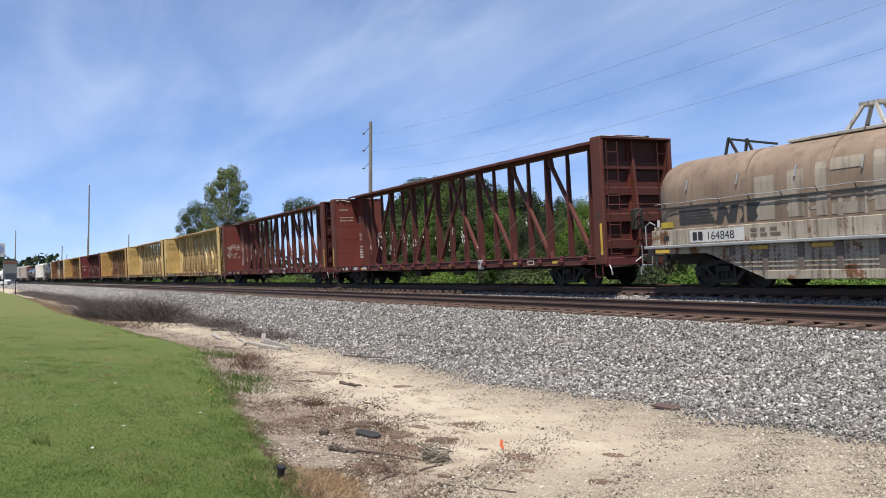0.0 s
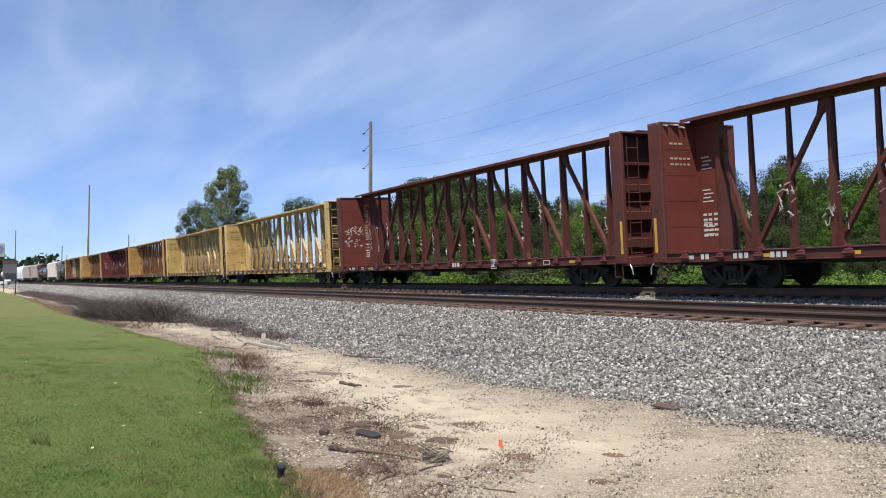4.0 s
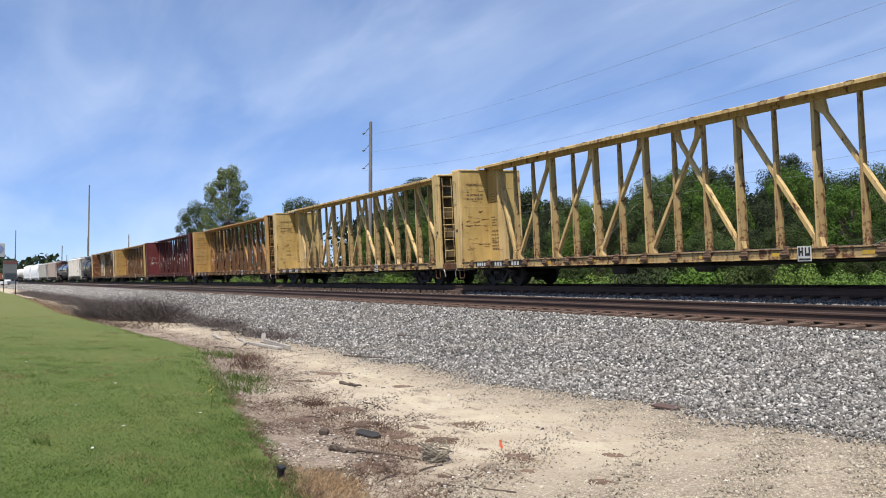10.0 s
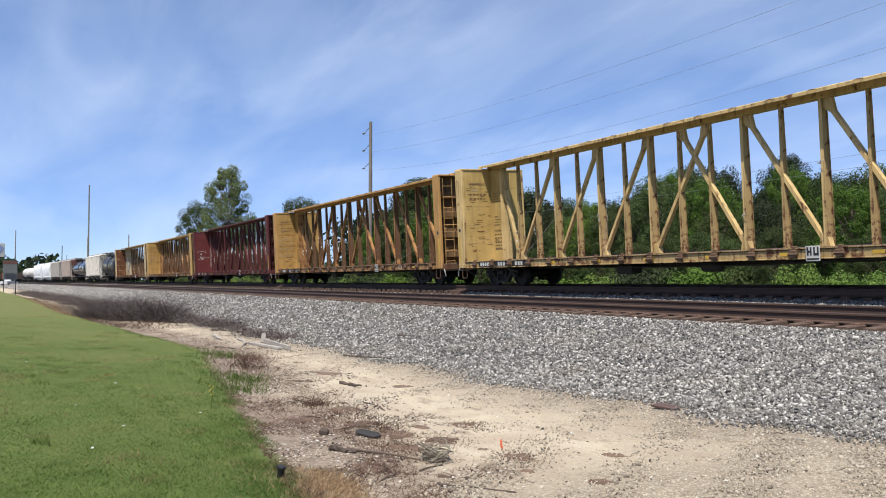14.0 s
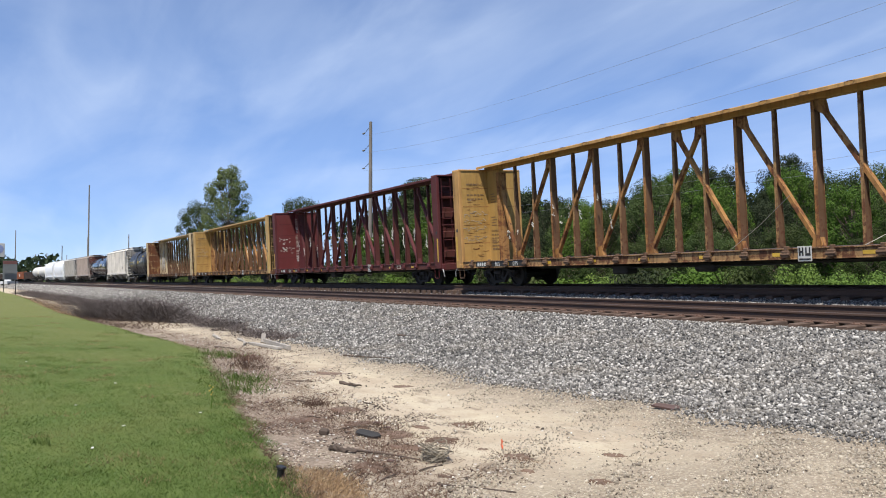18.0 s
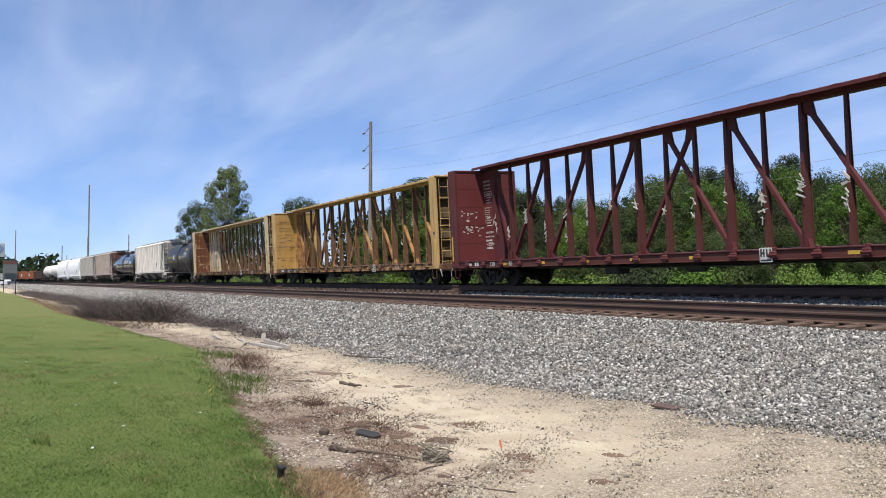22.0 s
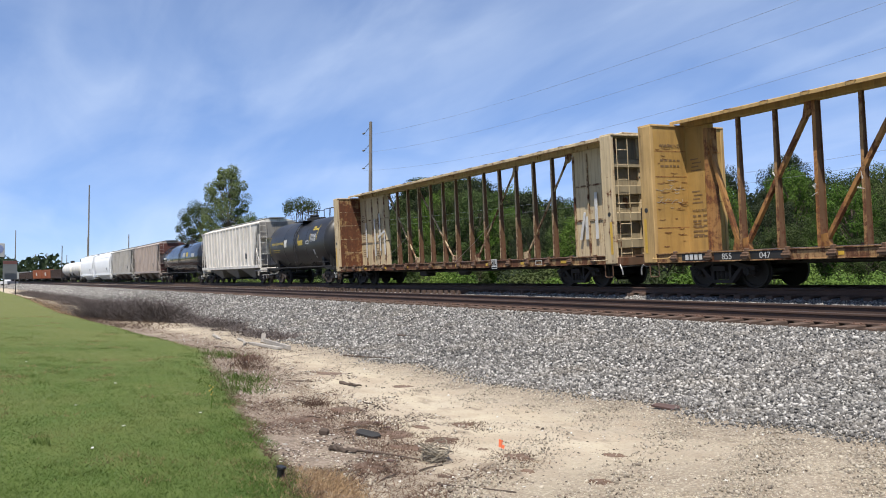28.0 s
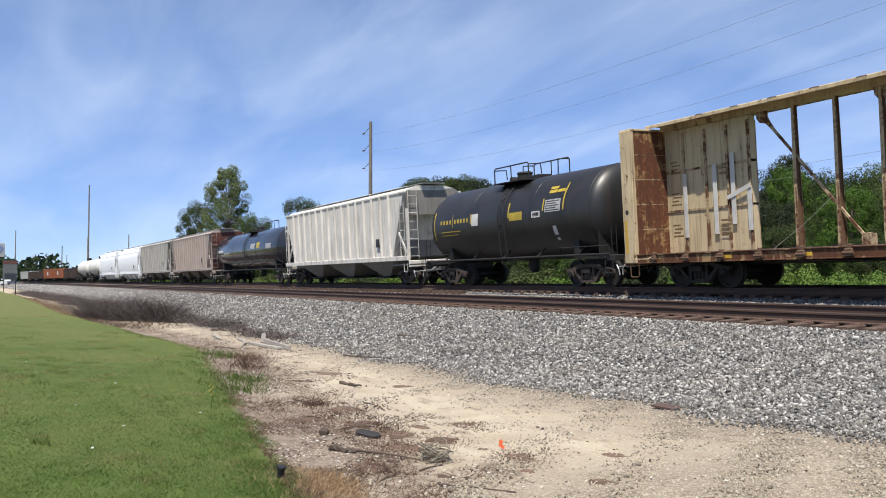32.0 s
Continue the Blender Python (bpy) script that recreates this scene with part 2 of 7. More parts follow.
PROFILE_Y = (-3000, -12, 1.0, 3.5, 7.4, 8.1, 12.6, 12.9, 15.6, 16.4, 16.9, 17.1, 17.4, 17.75, 19.8, 20.3, 22.6, 26, 60, 140, 3000)
PROFILE_Z = (-0.6, -0.95, -1.33, -1.42, -1.42, -1.38, -0.67, -0.70, -0.52, -0.50, -0.46, -0.42, -0.35, -0.215, -0.14, -0.2, -1.0, -1.1, -0.8, 1.0, 0.5)


def across(x, y):
    """The distance across the line, straightened where the line bends."""
    return y + np.clip(BEND_X - x, 0, 700) ** 2 / (2 * BEND_R)


def ground_z(x, y):
    x = np.asarray(x, float)
    y = across(x, np.asarray(y, float))
    z = np.interp(y, PROFILE_Y, PROFILE_Z)
    rough = 0.5 + 0.5 * smooth_step(8.4, 7.6, y)
    ripple = 0.022 * np.sin(x * 2.1 + 1.3 * np.sin(y * 1.7)) * np.cos(y * 1.9 + 0.6 * np.sin(x * 1.1)) + 0.012 * np.sin(x * 5.3 + y * 3.7)
    bed = smooth_step(12.4, 12.8, y) * smooth_step(20.4, 20.0, y)
    lawn = smooth_step(0.35, -0.35, y - grass_edge(x)) * smooth_step(10, 3, y)
    swell = 0.08 * np.sin(x * 0.13 + 0.5) * np.sin(y * 0.23 + x * 0.03) + 0.05
    rise = 0.006 * np.clip(-x - 20, 0, 60) * lawn
    return z + ripple * rough * (1 - bed) * (1 - lawn) + lawn * (0.05 + swell * 0.6) + rise


def lines(*spans):
    out = []
    for a, b, step in spans:
        out += list(np.arange(a, b, step))
    return np.array(sorted(set(np.round(out, 4))))


def ground_material():
    m, n, l, b = nodes_of("ground_cover")
    co = n.new("ShaderNodeTexCoord").outputs["Object"]
    sp = n.new("ShaderNodeSeparateXYZ")
    l.new(co, sp.inputs[0])
    X = sp.outputs["X"]
    bent = math_node(n, l, "MINIMUM", math_node(n, l, "MAXIMUM", math_node(n, l, "SUBTRACT", BEND_X, X), 0.0), 700.0)
    Y = math_node(n, l, "ADD", sp.outputs["Y"], math_node(n, l, "DIVIDE", math_node(n, l, "MULTIPLY", bent, bent), 2 * BEND_R))
    big, mid, fine = noise_node(n, l, co, 0.35, 4), noise_node(n, l, co, 1.7, 6, 0.65), noise_node(n, l, co, 22, 6, 0.7)
    tiny = noise_node(n, l, co, 70, 3, 0.7)
    # sandy dirt
    sand = mix(n, l, band(n, l, mid, 0.3, 0.72), (0.31, 0.25, 0.185), (0.43, 0.375, 0.29))
    sand = mix(n, l, math_node(n, l, "MULTIPLY", band(n, l, noise_node(n, l, co, 0.8, 4, 0.6, (1, 1.6, 1)), 0.48, 0.66), 0.6), sand, (0.48, 0.42, 0.31))
    sand = mix(n, l, math_node(n, l, "MULTIPLY", band(n, l, fine, 0.52, 0.75), 0.45), sand, (0.15, 0.11, 0.08))
    vor = n.new("ShaderNodeTexVoronoi")
    vor.inputs["Scale"].default_value = 32
    l.new(co, vor.inputs["Vector"])
    pebble = band(n, l, vor.outputs["Distance"], 0.28, 0.12)
    speck = math_node(n, l, "MULTIPLY", pebble, band(n, l, mid, 0.38, 0.55))
    sand = mix(n, l, math_node(n, l, "MULTIPLY", speck, 0.7), sand, mix(n, l, vor.outputs["Color"], (0.13, 0.11, 0.095), (0.42, 0.39, 0.34)))
    # brown litter beside the lawn
    bay = math_node(n, l, "MAXIMUM", math_node(n, l, "MULTIPLY_ADD", X, 0.06, 5.5), math_node(n, l, "MULTIPLY_ADD", X, 0.02, 3.86))
    edge = math_node(n, l, "MINIMUM", math_node(n, l, "MULTIPLY_ADD", X, -0.172, 1.0), bay)
    past = math_node(n, l, "SUBTRACT", Y, edge)
    wob = math_node(n, l, "ADD", past, math_node(n, l, "MULTIPLY", math_node(n, l, "SUBTRACT", mid, 0.5), 1.1))
    litter = mix(n, l, band(n, l, fine, .3, .7), (0.075, 0.055, 0.043), (0.33, 0.265, 0.21))
    near_edge = math_node(n, l, "MULTIPLY", math_node(n, l, "MULTIPLY", band(n, l, wob, 1.7, 0.9), band(n, l, big, 0.25, 0.5)), band(n, l, math_node(n, l, "ADD", X, mid), -4.9, -6.0))
    c = mix(n, l, near_edge, sand, litter)
    patches = math_node(n, l, "MULTIPLY", band(n, l, noise_node(n, l, co, 1.15, 5, 0.6, (1.0, 2.2, 1)), 0.60, 0.70), 0.55)
    c = mix(n, l, patches, c, (0.105, 0.07, 0.05))
    # gravelly strip in front of the ballast
    strip = math_node(n, l, "ADD", Y, math_node(n, l, "MULTIPLY", math_node(n, l, "SUBTRACT", mid, 0.5), 2.4))
    chips = mix(n, l, vor.outputs["Color"], (0.12, 0.098, 0.078), (0.44, 0.39, 0.31))
    chips = mix(n, l, band(n, l, vor.outputs["Distance"], 0.32, 0.6), chips, (0.17, 0.135, 0.10))
    c = mix(n, l, math_node(n, l, "MULTIPLY", math_node(n, l, "MAXIMUM", band(n, l, strip, 5.6, 7.0), math_node(n, l, "MULTIPLY", band(n, l, math_node(n, l, "ADD", X, mid), -5.9, -4.6), 0.75)), 0.85), c, chips)
    # ballast
    stone = mix(n, l, vor.outputs["Color"], (0.085, 0.083, 0.08), (0.36, 0.35, 0.34))
    stone = mix(n, l, band(n, l, vor.outputs["Distance"], 0.30, 0.55), stone, (0.05, 0.05, 0.05))
    toe = math_node(n, l, "ADD", Y, math_node(n, l, "MULTIPLY", math_node(n, l, "SUBTRACT", mid, 0.5), 1.6))
    gravel = math_node(n, l, "MULTIPLY", band(n, l, toe, 7.5, 8.1), band(n, l, Y, 21.5, 21.0))
    c = mix(n, l, gravel, c, stone)
    # lawn soil and far grass
    lawn = mix(n, l, band(n, l, mid, 0.3, 0.7), (0.055, 0.092, 0.019), (0.082, 0.118, 0.028))
    lawn = mix(n, l, math_node(n, l, "MULTIPLY", band(n, l, big, 0.42, 0.66), 0.45), lawn, (0.14, 0.14, 0.05))
    lawn = mix(n, l, math_node(n, l, "MULTIPLY", band(n, l, noise_node(n, l, co, 4.0, 5, 0.7, (0.7, 1.2, 1)), 0.5, 0.68), 0.3), lawn, (0.034, 0.06, 0.013))
    lawn = mix(n, l, math_node(n, l, "MULTIPLY", band(n, l, math_node(n, l, "ADD", X, math_node(n, l, "MULTIPLY", mid, 14.0)), -8.0, -34.0), 0.55), lawn, (0.15, 0.145, 0.055))
    ragged = math_node(n, l, "ADD", past, math_node(n, l, "MULTIPLY", math_node(n, l, "SUBTRACT", mid, 0.5), 0.8))
    c = mix(n, l, band(n, l, ragged, 0.12, -0.12), c, lawn)
    weeds = mix(n, l, mid, (0.055, 0.095, 0.022), (0.11, 0.16, 0.04))
    c = mix(n, l, band(n, l, Y, 21.2, 22.2), c, weeds)
    l.new(c, b.inputs["Base Color"])
    b.inputs["Roughness"].default_value = 0.95
    b.inputs["Specular IOR Level"].default_value = 0.2
    bump(n, l, b, math_node(n, l, "ADD", fine, math_node(n, l, "ADD", tiny, math_node(n, l, "MULTIPLY", pebble, 0.5))), 0.5, 0.03)
    return m


gx = lines((-3000, -400, 400), (-400, -100, 10), (-100, -45, 2.5), (-45, 4, 0.4), (4, 40, 4), (40, 400, 40), (400, 3001, 400))
gy = lines((-3000, -200, 400), (-200, -20, 20), (-20, -3, 2), (-3, 8.6, 0.3), (8.6, 21, 0.35), (21, 30, 1.0), (30, 150, 10), (150, 400, 50), (400, 3001, 400))
GX, GY = np.meshgrid(gx, gy, indexing="ij")
gv = np.stack([GX, GY, ground_z(GX, GY)], -1).reshape(-1, 3)
ni, nj = GX.shape
ii, jj = np.meshgrid(np.arange(ni - 1), np.arange(nj - 1), indexing="ij")
q = (ii * nj + jj).ravel()
gf = np.stack([q, q + nj, q + nj + 1, q + 1], -1)
ground = new("ground", stuff_mesh("ground", gv, gf, ground_material(), True))
tagged(ground, "mown lawn, pale sandy dirt and a grey ballast bank", "ground", kind="structure")


# ---- the two tracks ----
def rail_form(off, top, wide=None):
    prof = ((-0.075, -0.18), (0.075, -0.18), (0.075, -0.168), (0.012, -0.145), (0.010, -0.05), (0.036, -0.038), (0.036, -0.008),
            (0.028, 0), (-0.028, 0), (-0.036, -0.008), (-0.036, -0.038), (-0.010, -0.05), (-0.012, -0.145), (-0.075, -0.168))
    if wide:
        prof = ((-wide, -0.002), (wide, -0.002), (wide, 0.003), (-wide, 0.003))
    ss = [90, 0, -20, -40, -59] + list(range(-70, -600, -15))
    return Form().loft([[on_line(s) @ Vector((0, off + a, top + b)) for a, b in prof] for s in ss])


def tie_mesh(seed, half=1.3):
    rnd = random.Random(seed)
    f = Form().box(-0.115, 0.115, -half, half, -0.18, 0.0, 0.012)
    f.v = [(x + rnd.uniform(-.006, .006), y + rnd.uniform(-.015, .015), z + rnd.uniform(-.006, .004)) for x, y, z in f.v]
    return f.mesh("tie", M_TIE)


tie_meshes = [tie_mesh(k) for k in range(4)]
short_ties = [tie_mesh(k, 0.92) for k in range(4)]
plate_form = Form().box(-0.10, 0.10, -0.18, 0.18, 0.0, 0.018, 0.004)
for sx in (-0.07, 0.07):
    for sy in (-0.10, 0.10):
        plate_form.box(sx - 0.012, sx + 0.012, sy - 0.014, sy + 0.014, 0.015, 0.045, 0.004)
plate_mesh = plate_form.mesh("tie_plate", M_PLATE)
for name, yc, top, label in (("near_track", NEAR_Y, NEAR_Z, "empty railway track with rusty rails on wooden ties"),
                             ("far_track", TRACK_Y, 0.0, "railway track under the train, its rails dark")):
    track = new(name)
    tagged(track, label, "railway track", kind="structure")
    for side, lift in ((-0.755, 0.0), (0.755, 0.09)):
        rail = part("rail", rail_form(yc - TRACK_Y + side, top + lift), M_RAIL_SIDE, track)
        part("railhead", rail_form(yc - TRACK_Y + side, top + lift, 0.026), M_RAIL_TOP, rail, "worn running surface of a rail")
    rnd = random.Random(len(name))
    count = 120 if name == "near_track" else 60
    for k in range(count):
        x = 2.0 - 0.53 * k + rnd.uniform(-0.03, 0.03)
        tie = part("tie", (tie_meshes if name == "near_track" else short_ties)[k % 4], None, track, at=pose(x, yc + rnd.uniform(-.05, .05), top - 0.14, LEAN, 0, rnd.uniform(-1.5, 1.5)))
        if name == "near_track" and k < 70:
            part("tie_plate", plate_mesh, None, tie, at=pose(0, -0.755, 0.0))
    rest = Form()
    for k in range(count, 420):
        m = on_line(2 - .53 * k, yc - TRACK_Y, top - 0.14) @ pose(0, 0, 0, LEAN)
        rest.loft([[m @ Vector((a, b, c)) for a, b in ((-.11, -1.3), (.11, -1.3), (.11, 1.3), (-.11, 1.3))] for c in (-.18, 0)])
    tagged(part("tie_row", rest, M_TIE, track), kind="stuff")


# ---- rolling stock: local x runs forward along the track, -y faces the lawn, z = 0 is the railhead ----
WHEEL_R = 0.457
wheelset_form = Form()
for s in (-1, 1):
    prof = [(s * 0.68, 0.10), (s * 0.69, 0.30), (s * 0.69, WHEEL_R + 0.026), (s * 0.715, WHEEL_R + 0.02), (s * 0.725, WHEEL_R),
            (s * 0.815, WHEEL_R - 0.006), (s * 0.82, WHEEL_R - 0.07), (s * 0.775, WHEEL_R - 0.09), (s * 0.765, 0.16), (s * 0.84, 0.12), (s * 0.84, 0.09)]
    wheelset_form.turned(prof, 28, "y")
wheelset_form.turned([(-1.02, 0.07), (-0.7, 0.085), (0.7, 0.085), (1.02, 0.07)], 12, "y")
for s in (-1, 1):
    wheelset_form.turned([(s * 1.0, 0.075), (s * 1.1, 0.11), (s * 1.13, 0.10)], 10, "y")
    for k in range(3):
        a = 2 * math.pi * k / 3
        wheelset_form.box(0.06 * math.cos(a) - .016, 0.06 * math.cos(a) + .016, min(s * 1.12, s * 1.15), max(s * 1.12, s * 1.15), 0.06 * math.sin(a) - .016, 0.06 * math.sin(a) + .016)
wheelset_mesh = wheelset_form.mesh("wheelset", M_WHEEL, 30)
tread_form = Form()
for s in (-1, 1):
    tread_form.loft([[(math.sin(t) * (WHEEL_R + 0.002), s * y, math.cos(t) * (WHEEL_R + 0.002)) for t in (2 * math.pi * k / 28 for k in range(28))] for y in (0.735, 0.812)], True, False)
tread_mesh = tread_form.mesh("tread", M_TREAD, 30)


def side_frame_form(s):
    """Cast side frame: a bow over the axle boxes with two windows and a spring nest."""
    y0, y1 = s * 0.93, s * 1.08
    f = Form()
    top = [(-1.12, 0.50), (-1.12, 0.60), (-0.75, 0.66), (-0.40, 0.78), (0.40, 0.78), (0.75, 0.66), (1.12, 0.60), (1.12, 0.50), (0.72, 0.54), (0.36, 0.66), (-0.36, 0.66), (-0.72, 0.54)]
    f.slab(top, "y", y0, y1)
    f.slab([(-0.72, 0.54), (-0.62, 0.58), (-0.28, 0.24), (0.28, 0.24), (0.62, 0.58), (0.72, 0.54), (0.36, 0.15), (-0.36, 0.15)], "y", y0, y1)
    for sx in (-1, 1):
        f.box(sx * 0.30 - 0.05, sx * 0.30 + 0.05, min(y0, y1), max(y0, y1), 0.22, 0.68, 0.01)
        f.box(sx * 0.89 - 0.14, sx * 0.89 + 0.14, min(y0, y1) - .01, max(y0, y1) + .01, 0.36, 0.56, 0.03)
    for sx in (-0.15, 0, 0.15):
        f.turned([(0.25, 0.06), (0.29, 0.066), (0.33, 0.06), (0.37, 0.066), (0.41, 0.06), (0.45, 0.066), (0.48, 0.06)], 10, "z", (sx, s * 1.0, 0))
    return f


frame_meshes = {s: side_frame_form(s).mesh("side_frame", M_BOGIE) for s in (-1, 1)}
bolster_mesh = Form().slab([(-1.15, 0.48), (1.15, 0.48), (1.15, 0.62), (0.4, 0.74), (-0.4, 0.74), (-1.15, 0.62)], "x", -0.2, 0.2).mesh("bolster", M_BOGIE)
beam_mesh = Form().box(-0.04, 0.04, -0.75, 0.75, 0.3, 0.42, 0.01).mesh("brake_beam", M_BLACK)
M_DUSTY = plain("dust_brown_cast_steel", (0.052, 0.038, 0.030), 0.85, 0, 0.4, 7)
dusty_meshes = {s: side_frame_form(s).mesh("side_frame", M_DUSTY) for s in (-1, 1)}
WHEELSETS = []


def bogie(car, x, dusty=False):
    b = part("bogie", bolster_mesh, None, car, at=pose(x, 0, 0))
    for s in (-1, 1):
        part("side_frame", (dusty_meshes if dusty else frame_meshes)[s], None, b)
    for sx in (-0.58, 0.58):
        part("brake_beam", beam_mesh, None, b, at=pose(sx, 0, 0))
    for sx in (-0.89, 0.89):
        w = part("wheelset", wheelset_mesh, None, b, at=pose(sx, 0, WHEEL_R))
        WHEELSETS.append(w)
    return b


def coupler(car, x, s):
    f = Form().box(min(x, x + s * 0.45), max(x, x + s * 0.45), -0.09, 0.09, 0.78, 0.95, 0.02)
    f.slab([(x + s * 0.4, -0.16), (x + s * 0.62, -0.17), (x + s * 0.66, 0.02), (x + s * 0.56, 0.06), (x + s * 0.6, 0.16), (x + s * 0.4, 0.15)], "z", 0.74, 1.0)
    part("coupler", f, M_BLACK, car)
    h = [(x + s * 0.05, -0.3, 0.75), (x + s * 0.25, -0.28, 0.55), (x + s * 0.45, -0.2, 0.42), (x + s * 0.6, -0.1, 0.5)]
    part("air_hose", Form().tube(h, 0.022, 6), M_BLACK, car)
    lever = [(x + s * 0.22, -1.44, 0.42), (x + s * 0.20, -1.46, 0.60), (x + s * 0.12, -1.45, 0.72), (x + s * 0.05, -1.38, 0.66), (x + s * 0.06, -0.5, 0.70), (x + s * 0.2, -0.2, 0.93)]
    part("uncoupling_lever", Form().tube(lever, 0.022, 6), M_ALU, car, "dull metal uncoupling lever")


def stirrup(car, x, y, z, m, drop=0.42, w=0.36):
    pts = [(x - w / 2, y, z), (x - w / 2, y, z - drop + .04), (x - w / 2 + .04, y, z - drop), (x + w / 2 - .04, y, z - drop), (x + w / 2, y, z - drop + .04), (x + w / 2, y, z)]
    part("stirrup_step", Form().tube(pts, 0.017, 6), m, car)


def ladder_form(x, y0, y1, z0, z1, step=0.4, r=0.011, axis="y"):
    """Rungs between two stiles on a face at x (axis y), or at y = x (axis x)."""
    def p(a, b):
        return (x, a, b) if axis == "y" else (a, x, b)
    f = Form()
    for a in (y0, y1):
        f.bar(p(a, z0), p(a, z1), 0.026, 0.012, (1, 0, 0) if axis == "y" else (0, 1, 0))
    z = z0 + 0.15
    while z < z1:
        f.tube([p(y0, z), p(y1, z)], r, 6)
        z += step
    return f


def lettering(name, body, height, material, parent, at):
    """Words in the built-in font as a thin mesh; at: the pose of their lower left corner, x along the line of writing."""
    cu = bpy.data.curves.new(name, "FONT")
    cu.body, cu.size, cu.extrude = body, height * 1.38, 0.002
    ob = bpy.data.objects.new(name, cu)
    me = bpy.data.meshes.new_from_object(ob)
    bpy.data.objects.remove(ob)
    me.materials.append(material)
    return part(name, me, None, parent, at=at)


def side_pose(x, y, z):
    """Writing on a side that faces the lawn."""
    return pose(x, y, z, 90, 0, 0)


def bars_form(x, y, z, widths, height, gap=0.03):
    f = Form()
    for w in widths:
        f.box(x, x + w, y - 0.004, y, z, z + height)
        x += w + gap
    return f


M_SCUFF = plain("dull_pale_film", (0.38, 0.34, 0.28), .6, 0, .3, 8, .1)
Scheme = namedtuple("Scheme", "body sheet trim end deck sill wall")
DECK_Z, TOP_Z, HALF = 1.02, 4.78, 11.63
BAY = 1.235           # from post to post
POSTS = [0.6 + BAY * k for k in range(8)]


def post_form(bottom=0.185, top=0.105, wide=0.05):
    """An upright of the middle frame: a tapered web with flanges on its two edges."""
    z0, z1, a, b = DECK_Z, TOP_Z - 0.06, bottom, top
    def section(r, z):
        q, t = r - 0.014, 0.011
        return [(-wide, -r, z), (wide, -r, z), (wide, -q, z), (t, -q, z), (t, q, z), (wide, q, z), (wide, r, z), (-wide, r, z), (-wide, q, z), (-t, q, z), (-t, -q, z), (-wide, -q, z)]
    return Form().loft([section(a, z0), section(b, z1)])


def post_mesh(web, flange, bottom, top, wide):
    """A post whose flanges carry their own paint; the web's is darkened as shade."""
    me = post_form(bottom, top, wide).mesh("post", web)
    me.materials.append(flange)
    for face in me.polygons:
        if len(face.vertices) == 4 and min(abs(me.vertices[i].co.x) for i in face.vertices) > 0.03:
            face.material_index = 1
    return me


def winch_form():
    f = Form().box(-0.10, 0.10, -1.57, -1.48, DECK_Z - 0.23, DECK_Z - 0.05, 0.02)
    f.box(-0.05, 0.05, -1.53, -1.42, DECK_Z - 0.06, DECK_Z + 0.05, 0.015)
    f.turned([(-0.13, 0.045), (0.13, 0.045)], 8, "x", (0, -1.54, DECK_Z - 0.15))
    return f


winch_meshes, loop_meshes = {}, {}


